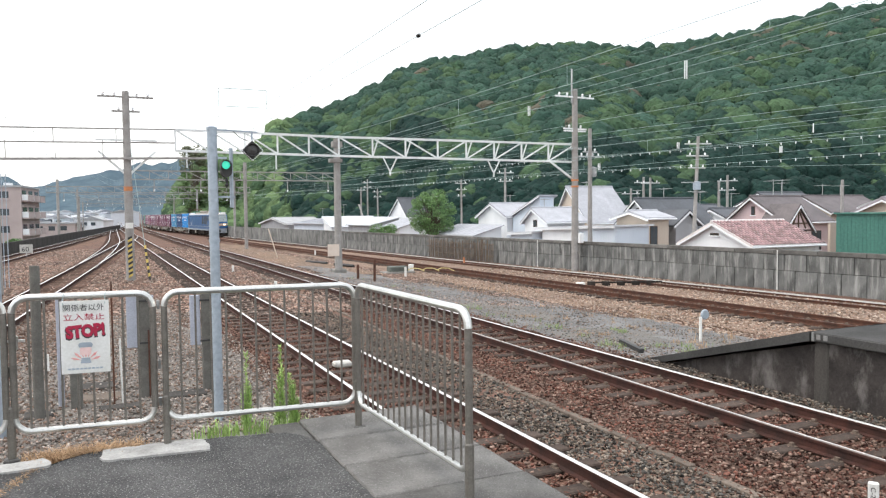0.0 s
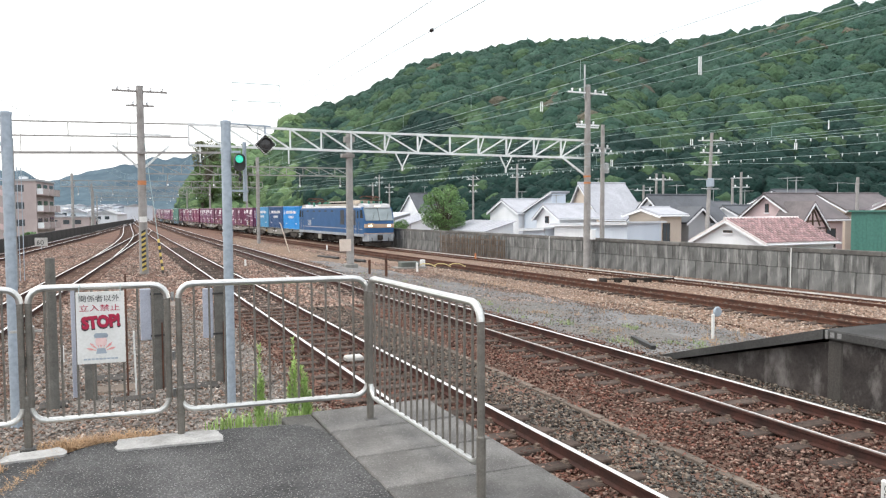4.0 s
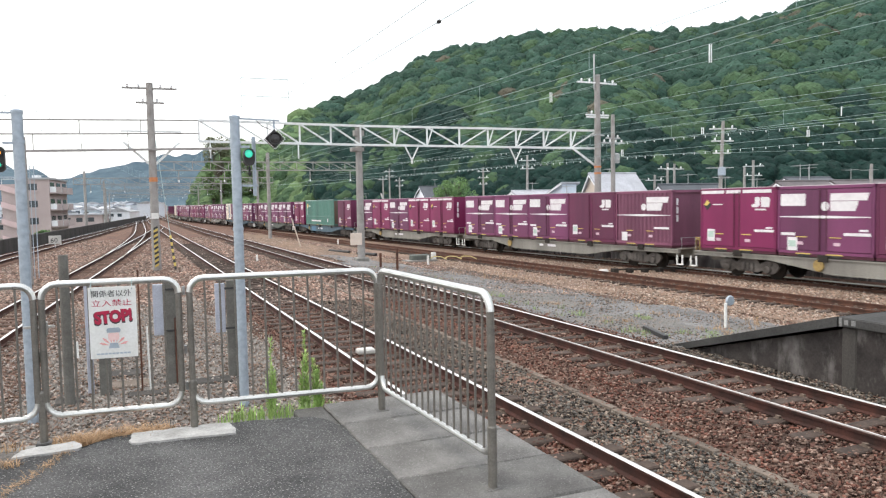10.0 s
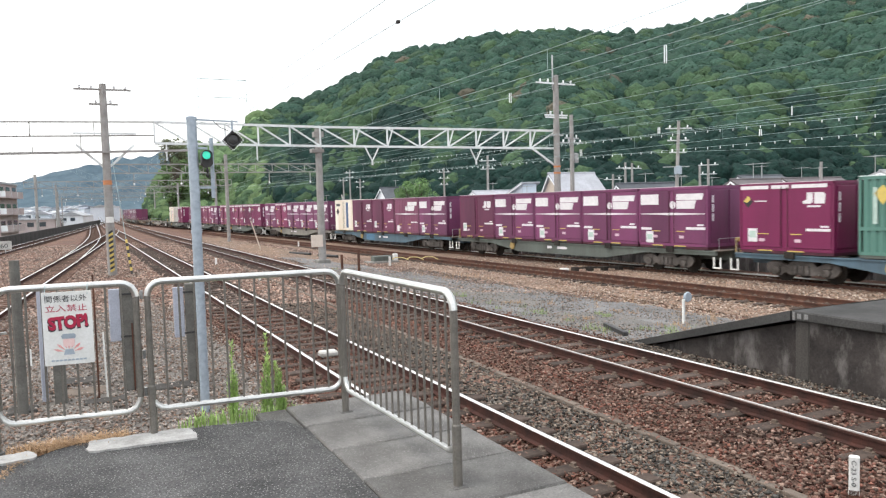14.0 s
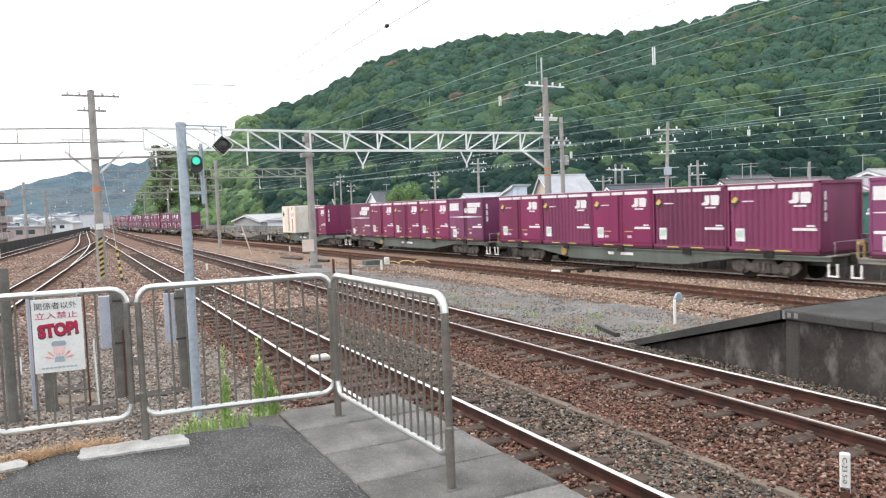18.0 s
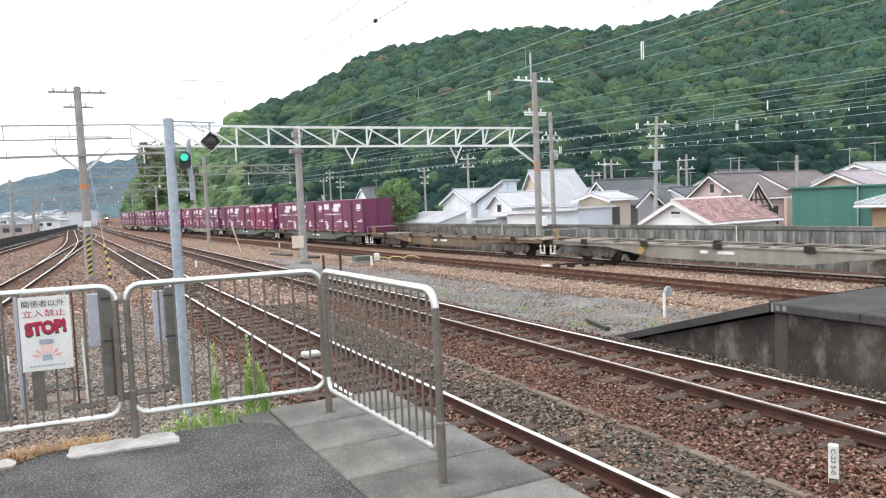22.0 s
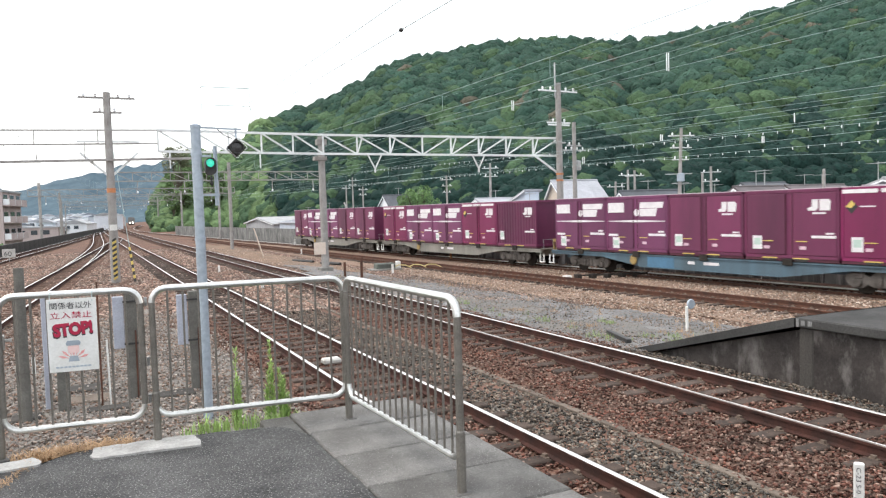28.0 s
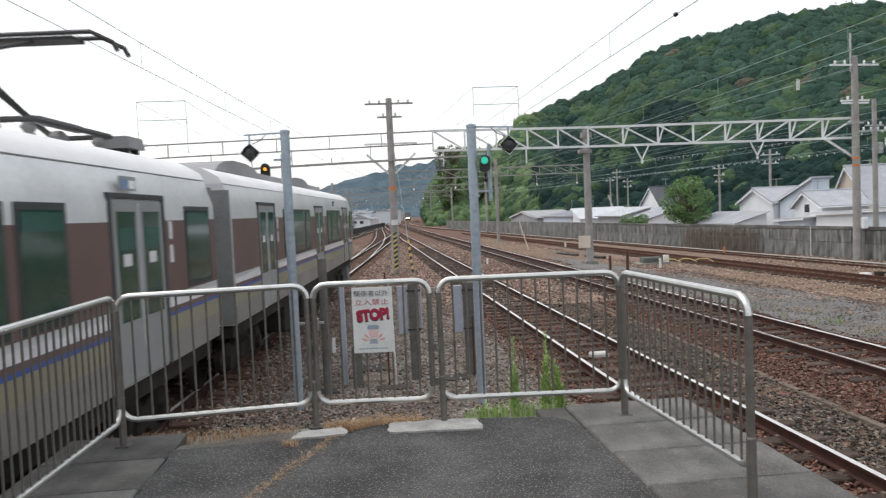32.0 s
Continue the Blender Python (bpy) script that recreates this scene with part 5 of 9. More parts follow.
# ---------------------------------------------------------------- rolling stock
MAT.update({
    "maroon_f": surface("maroon_f", (0.171, 0.038, 0.110), (0.121, 0.030, 0.082), 0.9, 0.55, bump=0.1, fine=40, piece=0.25, streak=True),
    "maroon_p": surface("maroon_p", (0.145, 0.022, 0.072), (0.100, 0.018, 0.055), 0.8, 0.5, bump=0.1, fine=40, piece=0.22, streak=True),
    "maroon_m": surface("maroon_m", (0.195, 0.012, 0.078), (0.150, 0.010, 0.062), 0.8, 0.45, bump=0.08, fine=40, piece=0.15, streak=True),
    "maroon_r": surface("maroon_r", (0.205, 0.068, 0.120), (0.150, 0.048, 0.088), 0.9, 0.6, bump=0.1, fine=40, piece=0.2, streak=True),
    "maroon_n": surface("maroon_n", (0.185, 0.030, 0.092), (0.135, 0.024, 0.070), 0.9, 0.55, bump=0.1, fine=40, piece=0.18, streak=True),
    "maroon_dark": surface("maroon_dark", (0.085, 0.015, 0.032), (0.06, 0.012, 0.024), 2, 0.6, bump=0.1),
    "box_green": surface("box_green", (0.105, 0.25, 0.205), (0.075, 0.17, 0.14), 0.8, 0.55, bump=0.1, fine=40, streak=True),
    "box_cream": surface("box_cream", (0.80, 0.77, 0.69), (0.66, 0.56, 0.44), 0.9, 0.55, bump=0.1, fine=30, streak=True),
    "box_red": surface("box_red", (0.52, 0.10, 0.09), (0.44, 0.12, 0.10), 3, 0.6, bump=0.05),
    "cream_rust": stained("cream_rust", (0.80, 0.78, 0.72), (0.66, 0.60, 0.50), (0.42, 0.24, 0.12), 0.9, 1.8, 0.66, 0.5),
    "box_blue": surface("box_blue", (0.025, 0.30, 0.70), (0.02, 0.24, 0.60), 1, 0.45, bump=0.08, fine=30),
    "box_navy": surface("box_navy", (0.028, 0.090, 0.22), (0.022, 0.065, 0.17), 1, 0.45, bump=0.08, fine=30),
    "box_sky": surface("box_sky", (0.085, 0.32, 0.54), (0.06, 0.24, 0.43), 1, 0.5, bump=0.08, fine=30),
    "wagon_grey": surface("wagon_grey", (0.27, 0.26, 0.23), (0.15, 0.14, 0.125), 0.8, 0.75, bump=0.3, fine=30, streak=True),
    "wagon_green": surface("wagon_green", (0.12, 0.14, 0.125), (0.075, 0.08, 0.07), 0.8, 0.75, bump=0.3, fine=30, streak=True),
    "wagon_blue": surface("wagon_blue", (0.085, 0.15, 0.20), (0.06, 0.085, 0.10), 0.8, 0.7, bump=0.3, fine=30, streak=True),
    "wagon_brown": surface("wagon_brown", (0.200, 0.155, 0.115), (0.100, 0.078, 0.060), 0.8, 0.8, bump=0.3, fine=30, streak=True),
    "deck": surface("deck", (0.24, 0.21, 0.18), (0.15, 0.125, 0.105), 1.5, 0.85, bump=0.3, fine=30),
    "bogie": surface("bogie", (0.048, 0.041, 0.036), (0.024, 0.022, 0.020), 2, 0.85, bump=0.3, fine=30),
    "wagon_panel": surface("wagon_panel", (0.075, 0.19, 0.31), (0.06, 0.14, 0.22), 1.5, 0.6, bump=0.1),
    "bogie_frame": surface("bogie_frame", (0.135, 0.122, 0.112), (0.055, 0.048, 0.043), 1.6, 0.8, bump=0.3, fine=30),
    "stand_yellow": surface("stand_yellow", (0.36, 0.25, 0.08), (0.22, 0.15, 0.06), 4, 0.7, bump=0.1),
    "loco_blue": surface("loco_blue", (0.006, 0.082, 0.225), (0.005, 0.066, 0.185), 0.7, 0.45, bump=0.04, fine=30),
    "loco_grey": surface("loco_grey", (0.33, 0.36, 0.40), (0.24, 0.26, 0.28), 1.5, 0.55, bump=0.1, fine=30),
    "loco_gold": surface("loco_gold", (0.50, 0.36, 0.26), (0.44, 0.31, 0.22), 2, 0.4, 0.2, bump=0.03),
    "loco_line": surface("loco_line", (0.50, 0.46, 0.44), (0.42, 0.38, 0.36), 2, 0.5, bump=0.03),
    "louvre": surface("louvre", (0.045, 0.05, 0.058), (0.03, 0.033, 0.04), 3, 0.6, bump=0.1),
    "roof_gear": surface("roof_gear", (0.33, 0.30, 0.25), (0.20, 0.18, 0.15), 1.5, 0.7, bump=0.2),
    "glass_dark": surface("glass_dark", (0.018, 0.030, 0.030), (0.012, 0.022, 0.022), 1.5, 0.06, bump=0),
    "stainless": surface("stainless", (0.72, 0.73, 0.74), (0.63, 0.64, 0.65), 0.9, 0.36, 0.35, bump=0.03, fine=20),
    "emu_brown": surface("emu_brown", (0.155, 0.098, 0.088), (0.135, 0.085, 0.078), 1, 0.4, bump=0.02),
    "emu_ochre": surface("emu_ochre", (0.30, 0.28, 0.19), (0.26, 0.245, 0.17), 1, 0.4, bump=0.02),
    "emu_blue": surface("emu_blue", (0.06, 0.11, 0.34), (0.055, 0.095, 0.30), 1, 0.4, bump=0.02),
    "emu_roof": surface("emu_roof", (0.80, 0.80, 0.80), (0.70, 0.70, 0.71), 1.2, 0.6, bump=0.08),
    "emu_grey": surface("emu_grey", (0.24, 0.24, 0.24), (0.17, 0.17, 0.17), 1.2, 0.6, bump=0.08),
    "display_blue": surface("display_blue", (0.16, 0.24, 0.40), None, 8, 0.5, bump=0, emit=0.15),
    "display_white": surface("display_white", (0.6, 0.62, 0.62), None, 8, 0.5, bump=0, emit=0.35),
    "mark_white": surface("mark_white", (0.74, 0.73, 0.74), (0.62, 0.60, 0.62), 4, 0.5, bump=0),
    "mark_pink": surface("mark_pink", (0.66, 0.50, 0.56), (0.55, 0.38, 0.46), 4, 0.5, bump=0),
    # pale colours for the sky highlight painted on container roof edges
    "glint_pale": surface("glint_pale", (0.52, 0.44, 0.48), (0.36, 0.26, 0.31), 1.2, 0.45, bump=0.05),
    "glint_green": surface("glint_green", (0.60, 0.68, 0.66), (0.48, 0.58, 0.55), 1.2, 0.45, bump=0.05),
    "mark_green": surface("mark_green", (0.45, 0.58, 0.52), (0.38, 0.5, 0.45), 4, 0.5, bump=0),
})


MAT["green_rust"] = surface("green_rust", (0.16, 0.085, 0.055), (0.07, 0.14, 0.115), 0.9, 0.75, bump=0.2, fine=30, streak=True)


def bogie(y, material="bogie", wheels=(-0.95, 0.95)):
    """Shapes of a two-axle bogie centred at y: frame and wheelsets."""
    frame_s = Shape()
    arch = [(-1.42, 0.52), (-1.30, 0.34), (-1.12, 0.24), (-0.80, 0.24), (-0.64, 0.36), (-0.46, 0.28), (0.46, 0.28), (0.64, 0.36), (0.80, 0.24), (1.12, 0.24), (1.30, 0.34), (1.42, 0.52), (1.36, 0.66), (1.10, 0.76), (0.78, 0.70), (0.55, 0.60), (0.40, 0.76), (-0.40, 0.76), (-0.55, 0.60), (-0.78, 0.70), (-1.10, 0.76), (-1.36, 0.66)]
    for x in (-1.0, 1.0):
        frame_s.prism([(y + u, v) for u, v in arch], x - 0.05, x + 0.05, "x")
        for w in wheels:
            frame_s.lathe([(0.0, -0.15), (0.12, -0.14), (0.14, -0.05), (0.14, 0.05), (0.12, 0.14), (0.0, 0.15)], (x, y + w, 0.415), 12, "x")
            frame_s.box(x - 0.09, x + 0.09, y + w - 0.17, y + w + 0.17, 0.54, 0.74, 0.03)
        for q in (-0.22, 0.0, 0.22):
            frame_s.lathe([(0.075, 0.34), (0.085, 0.40), (0.075, 0.46), (0.085, 0.52), (0.075, 0.62)], (x - 0.06 * (1 if x < 0 else -1), y + q, 0), 8)
    frame_s.box(-1.0, 1.0, y - 0.18, y + 0.18, 0.52, 0.72)
    sets = []
    for w in wheels:
        s = Shape()
        for x in (-0.566, 0.566):
            s.lathe([(0.05, -0.07), (0.40, -0.06), (0.42, -0.02), (0.40, 0.055), (0.33, 0.06), (0.30, 0.03), (0.05, 0.05)], (x, y + w, 0.415), 20, "x")
        s.lathe([(0.075, -1.0), (0.075, 1.0)], (0, y + w, 0.415), 8, "x")
        sets.append(s)
    return frame_s, sets


def add_bogies(t, ys, material="bogie", wheels=(-0.95, 0.95)):
    for y in ys:
        fr, sets = bogie(y, material, wheels)
        b = part("bogie", fr, material, t)
        for s in sets:
            part("wheelset", s, "bogie", b, "", True)


def flat_wagon(material):
    """A container flat wagon, 20.4 m over couplers, standing on rail level at its middle."""
    t = thing("container_wagon", None, {"wagon_grey": "dusty grey container flat wagon", "wagon_green": "dark grey-green container flat wagon", "wagon_blue": "blue-grey container flat wagon", "wagon_brown": "rust-brown container flat wagon"}[material] + " on the freight line", "freight wagon", "wagons of the freight train")
    belly = [(-9.75, 0.80), (-6.0, 0.78), (-3.4, 0.42), (3.4, 0.42), (6.0, 0.78), (9.75, 0.80), (9.75, 0.97), (-9.75, 0.97)]
    for x in (-1.16, 1.16):
        part("side_sill", Shape().prism(belly, x - 0.045, x + 0.045, "x").box(x - 0.09, x + 0.09, -9.75, 9.75, 0.93, 0.975).box(x - 0.08, x + 0.08, -3.4, 3.4, 0.42, 0.45), material, t)
    part("centre_beam", Shape().box(-0.25, 0.25, -9.7, 9.7, 0.55, 0.92), material, t)
    for k in range(14):
        y = -9.1 + 1.4 * k
        part("cross_member", Shape().box(-1.12, 1.12, y - 0.09, y + 0.09, 0.88, 0.968), "deck", t)
    for y0, y1 in ((-9.75, -7.6), (7.6, 9.75)):
        part("end_deck", Shape().box(-1.14, 1.14, y0, y1, 0.945, 0.985, 0.01), "deck", t)
    for k in range(6):
        for x in (-1.05, 1.05):
            y = -9.3 + 3.72 * k
            part("twist_lock", Shape().box(x - 0.09, x + 0.09, y - 0.16, y + 0.16, 0.965, 1.012, 0.01), "bogie", t)
    for k in range(5):
        y = -7.44 + 3.72 * k
        for x in (-1.27,):
            part("container_guide", Shape().box(x - 0.03, x + 0.03, y - 0.2, y + 0.2, 0.86, 1.09, 0.012), "bogie", t)
    add_bogies(t, (-7.1, 7.1), "bogie_frame")
    for q in (-1, 1):
        part("coupler", Shape().box(-0.14, 0.14, min(q * 9.7, q * 10.17), max(q * 9.7, q * 10.17), 0.74, 1.0, 0.03).box(-0.22, 0.22, q * 9.95 - 0.1, q * 9.95 + 0.1, 0.7, 1.02, 0.04), "bogie", t)
        y = q * 9.8
        part("hand_rail", Shape().tube([(-1.12, y, 1.40), (-1.08, y, 1.46), (1.08, y, 1.46), (1.12, y, 1.40)], 0.014, 6).tube([(-1.08, y, 0.97), (-1.08, y, 1.45)], 0.012, 6).tube([(1.08, y, 0.97), (1.08, y, 1.45)], 0.012, 6), "steel", t, "", True)
        if q > 0:
            part("brake_stand", Shape().box(-0.98, -0.90, y - 0.14, y - 0.08, 0.95, 1.50, 0.01).box(-0.98, -0.90, y + 0.08, y + 0.14, 0.95, 1.50, 0.01).box(-0.99, -0.89, y - 0.14, y + 0.14, 1.38, 1.52, 0.015), "stand_yellow", t, "dull yellow hand-brake stand")
        part("step", Shape().box(-1.21, -1.17, y - 0.19, y - 0.12, 0.34, 0.74, 0.008).box(-1.21, -1.17, y + 0.12, y + 0.19, 0.34, 0.74, 0.008).box(-1.23, -1.13, y - 0.19, y + 0.19, 0.30, 0.35, 0.008), "white", t)
    part("brake_gear", Shape().box(-0.95, -0.5, -2.2, -1.2, 0.45, 0.8, 0.03).lathe([(0.16, -0.4), (0.18, -0.3), (0.18, 0.4), (0.16, 0.5)], (-0.7, 1.4, 0.62), 10, "y"), "bogie", t)
    for y, w in ((-0.7, 0.75), (0.5, 0.35)):
        part("number_bar", Shape().box(-1.212, -1.206, y, y + w, 0.68, 0.80), "mark_white", t)
    part("brake_wheel", Shape().lathe([(0.0, 0.03), (0.19, 0.03), (0.22, 0.0), (0.19, -0.03), (0.0, -0.02)], (-1.25, 3.9, 0.72), 18, "x"), "stand_yellow", t, "dull yellow brake disc", True)
    if material == "wagon_blue":
        part("fresh_panel", Shape().box(-1.214, -1.206, 1.6, 3.1, 0.46, 0.90), "wagon_panel", t, "repainted blue panel")
    return t


def plain_mark(p, x, h, height, kind):
    """White plain-shape marks on a container side that faces -x, set out from its far end."""
    q = Shape()
    n = 2 * h

    def flat(points):
        q.prism([(h - u * n, height - v) for u, v in points], x - 0.006, x, "x")

    if kind == "wide":
        flat([(0.52 + 0.045 * math.cos(k * math.pi / 4 + 0.39), 0.72 + 0.165 * math.sin(k * math.pi / 4 + 0.39)) for k in range(8)])
        flat([(0.575, 0.28), (0.95, 0.28), (0.93, 0.53), (0.57, 0.53)])
        flat([(0.57, 0.55), (0.85, 0.55), (0.82, 0.88), (0.575, 0.88)])
    else:
        flat([(0.735, 0.36), (0.795, 0.36), (0.795, 0.66), (0.775, 0.74), (0.70, 0.74), (0.69, 0.66), (0.735, 0.60)])
        flat([(0.81, 0.36), (0.90, 0.36), (0.92, 0.44), (0.91, 0.74), (0.81, 0.74)])
    return part("emblem", q, "mark_white", p, "plain white painted mark")


def container_box(name, length, height, material, label, style):
    """A freight container; its base sits at z = 0, ends at +-length/2, seen side at -x."""
    w = 1.225 if length < 8 else 1.25
    h = length / 2
    t = thing(name, None, label, "container", "containers of the freight train")
    ribs = style in ("ribbed", "ribbed_f", "ribbed_m", "green", "cargo")
    if ribs:
        # one folded sheet: trapezoid corrugations down both sides
        n = int(length / 0.26)
        fold = []
        for k in range(n):
            a, q = -h + 0.09 + (length - 0.18) * k / n, (length - 0.18) / n
            fold += [(a + 0.02 * q, 0.055), (a + 0.25 * q, 0.004), (a + 0.62 * q, 0.004), (a + 0.86 * q, 0.055)]
        outline = [(-w + d, y) for y, d in fold] + [(w - d, y) for y, d in reversed(fold)]
        core = Shape().prism(outline, 0.14, height - 0.05, "z")
    else:
        core = Shape().box(-w + 0.035, w - 0.035, -h + 0.03, h - 0.03, 0.12, height - 0.04)
    body = part("body", core, material, t)
    edge = Shape()
    for x in (-w, w - 0.07):
        edge.box(x, x + 0.07, -h, h, 0.10, 0.20).box(x, x + 0.07, -h, h, height - 0.10, height - 0.0)
        for y in (-h, h - 0.08):
            edge.box(x, x + 0.07, y, y + 0.08, 0.10, height)
    for y in (-h, h - 0.05):
        edge.box(-w + 0.06, w - 0.06, y, y + 0.05, 0.10, 0.2).box(-w + 0.06, w - 0.06, y, y + 0.05, height - 0.1, height)
    part("edge_frame", edge, material, t)
    part("roof_sheet", Shape().box(-w + 0.02, w - 0.02, -h + 0.03, h - 0.03, height - 0.04, height + 0.01), "maroon_dark" if "maroon" in material else material, t)
    # thin pale strip stands in for sky reflected on the rounded edge
    part("roof_rim", Shape().box(-w - 0.004, -w + 0.05, -h, h, height - 0.012, height + 0.022, 0.01), "glint_green" if style == "green" else "glint_pale", t, "painted sky highlight along the roof edge")
    base = Shape().box(-w + 0.02, w - 0.02, -h + 0.02, h - 0.02, 0.0, 0.12)
    part("base", base, "maroon_dark" if "maroon" in material else "wagon_green", t)
    if not ribs:
        split = 0.16
        for y0, y1 in ((-h + 0.10, -split), (split, h - 0.10)):
            part("door_leaf", Shape().box(-w - 0.004, -w + 0.03, y0, y1, 0.22, height - 0.14, 0.012), material, t)
        for y in (-split + 0.04, split - 0.04):
            part("locking_bar", Shape().tube([(-w - 0.012, y, 0.22), (-w - 0.012, y, height - 0.14)], 0.014, 6), "maroon_dark" if "maroon" in material else "steel", t, "", True)
        # front end panels
        for x0 in (-1.05, 0.05):
            part("end_panel", Shape().box(x0, x0 + 1.0, -h - 0.004, -h + 0.03, 0.25, height - 0.16, 0.012), material, t)
    for u in ((0.21, 0.54) if length < 8 else (0.40, 0.54)):
        y1, y0 = h - u * length, h - u * length - 0.60
        part("fork_pocket", Shape().prism([(y0 + 0.08, -0.004), (y0, 0.10), (y1, 0.10), (y1 - 0.08, -0.004)], -w - 0.004, -w + 0.1, "x"), "black", t, "dark fork-lift pocket")
        part("pocket_rim", Shape().prism([(y0 - 0.03, 0.085), (y0 + 0.03, 0.125), (y1 - 0.03, 0.125), (y1 + 0.03, 0.085)], -w - 0.010, -w - 0.005, "x"), "yellow", t, "yellow rim of the pocket")
    x = -w - 0.004

    def tag(name, u0, u1, z0, z1, material, proud=0.006):
        return part(name, Shape().box(x - proud, x + 0.004, h - u1 * length, h - u0 * length, z0, z1), material, t)

    def tapered_stripe():
        y0, y1, z = -h + 0.12, h - 0.12, height - 1.09
        part("stripe", Shape().prism([(y0, z - 0.012), (0, z - 0.05), (y1, z - 0.012), (y1, z + 0.012), (0, z + 0.05), (y0, z + 0.012)], x - 0.006, x + 0.004, "x"), "mark_white", t, "long tapering white stripe")

    if style in ("f", "m", "p", "ribbed_f"):
        for u in (0.215, 0.57):
            tag("handle", u, u + 0.115, 0.685, 0.715, "yellow", 0.02)
        for u in (0.225, 0.61):
            tag("label_plate", u, u + 0.065, 0.42, 0.53, "mark_pink")
    if style == "ribbed_f":
        plain_mark(t, x + 0.004, h, height, "wide")
        tapered_stripe()
        tag("tag_bar", 0.70, 0.95, 0.80, 0.89, "mark_white")
        tag("tag", 0.12, 0.22, 0.22, 0.62, "mark_white")
    if style == "f":
        tag("panel_mark", 0.035, 0.31, height - 0.70, height - 0.27, "mark_white")
        plain_mark(t, x, h, height, "wide")
        tapered_stripe()
        tag("tag_bar", 0.04, 0.20, 0.74, 0.84, "mark_white")
        tag("tag_bar", 0.71, 0.97, 0.78, 0.88, "mark_white")
        tag("tag_bar", 0.86, 0.945, 0.93, 1.00, "mark_white")
        tag("tag", 0.115, 0.225, 0.20, 0.68, "mark_white")
        tag("tag_centre", 0.13, 0.21, 0.34, 0.56, "mark_green", 0.009)
    if style in ("p", "m", "ribbed", "ribbed_m"):
        plain_mark(t, x, h, height, "mono")
        tag("tag_bar", 0.74, 0.87, height - 0.86, height - 0.80, "mark_white")
        tag("tag_bar", 0.73, 0.97, 0.82, 0.91, "mark_white")
        tag("tag_bar", 0.87, 0.95, 0.95, 1.01, "mark_white")
        tag("tag", 0.10, 0.205, 0.40, 0.88, "mark_white")
        tag("tag_centre", 0.115, 0.19, 0.55, 0.80, "mark_green", 0.009)
    if style in ("m", "ribbed_m"):
        for u0, u1 in ((0.015, 0.33), (0.36, 0.55), (0.58, 0.935)):
            tag("edge_stripe", u0, u1, height - 0.20, height - 0.075, "mark_white", 0.005)
        z, y = height - 0.64, h - 0.10 * length
        part("diamond", Shape().prism([(y - 0.21, z), (y, z - 0.23), (y + 0.21, z), (y, z + 0.23)], x - 0.005, x, "x"), "black", t, "black warning diamond")
        part("diamond_half", Shape().prism([(y + 0.02, z - 0.04), (y + 0.20, z), (y, z + 0.21), (y - 0.12, z + 0.09)], x - 0.009, x - 0.005, "x"), "yellow", t)
        tag("tag_bar", 0.175, 0.31, height - 0.65, height - 0.61, "mark_white")
    if style in ("f", "m", "ribbed_f", "ribbed_m"):
        for k in range(3):
            part("end_mark", Shape().box(-0.98, -0.87, -h - 0.008, -h - 0.004, height - 0.65 - 0.36 * k, height - 0.36 - 0.36 * k), "mark_white", t)
    if style == "green":
        for y in (-h - 0.012, h + 0.004):
            part("end_sheet", Shape().box(-w + 0.09, w - 0.09, y, y + 0.008, 0.22, height - 0.12), "green_rust", t, "end wall stained with rust")
        for u0, u1, z0, z1 in ((0.12, 0.19, 0.68, 0.60), (0.05, 0.065, 1.5, 0.35), (0.12, 0.19, 0.56, 0.50)):
            tag("tag_bar", u0, u1, height - z0, height - z1, "mark_green")
        part("waist_rail", Shape().box(-w - 0.012, -w + 0.02, -h + 0.08, h - 0.08, 0.88, 1.0), material, t)
        part("diamond", Shape().prism([(h - 1.05, height - 0.55), (h - 0.78, height - 0.90), (h - 0.5, height - 0.55), (h - 0.78, height - 0.28)], x - 0.006, x, "x"), "yellow", t)
        part("tag_bar", Shape().box(x - 0.006, x, -0.6, 2.6, 0.42, 0.58), "mark_white", t)
        part("tag_bar", Shape().box(x - 0.006, x, -h + 1.8, -h + 2.05, 0.4, 0.75), "mark_white", t)
    if style == "cargo":
        for k in range(8):
            y = h - 1.0 - 0.52 * k
            part("letter_bar", Shape().box(x - 0.006, x, y - 0.37, y, height - 0.80, height - 0.50), "mark_white", t)
        for k in range(4):
            y = h - 2.1 - 0.52 * k
            part("letter_bar", Shape().box(x - 0.006, x, y - 0.35, y, height - 1.32, height - 1.06), "mark_white", t)
        for y in (-1.9, -0.75, 0.75, 1.9):
            part("lock_rod", Shape().tube([(x - 0.012, y, 0.2), (x - 0.012, y, height - 0.12)], 0.016, 6), material, t)
        for y in (-2.2, 1.5):
            part("tag_bar", Shape().box(x - 0.006, x, y, y + 0.5, 0.62, 0.74), "mark_white", t)
        part("emblem", Shape().prism([(h - 0.35, height - 0.9), (h - 0.6, height - 0.9), (h - 0.5, height - 0.35)], x - 0.006, x, "x"), "mark_white", t)
    if style == "cream":
        tag("colour_band", 0.745, 0.81, 0.20, 1.40, "box_red")
        tag("colour_band", 0.745, 0.81, height - 0.34, height - 0.12, "box_red")
        for k in range(3):
            tag("letter_bar", 0.68 + 0.075 * k, 0.735 + 0.075 * k, 1.60, 1.92, "mark_pink")
        for y in (-h - 0.010, h + 0.004):
            part("end_sheet", Shape().box(-w + 0.09, w - 0.09, y, y + 0.006, 0.16, height - 0.10), "cream_rust", t, "cream end wall streaked with rust")
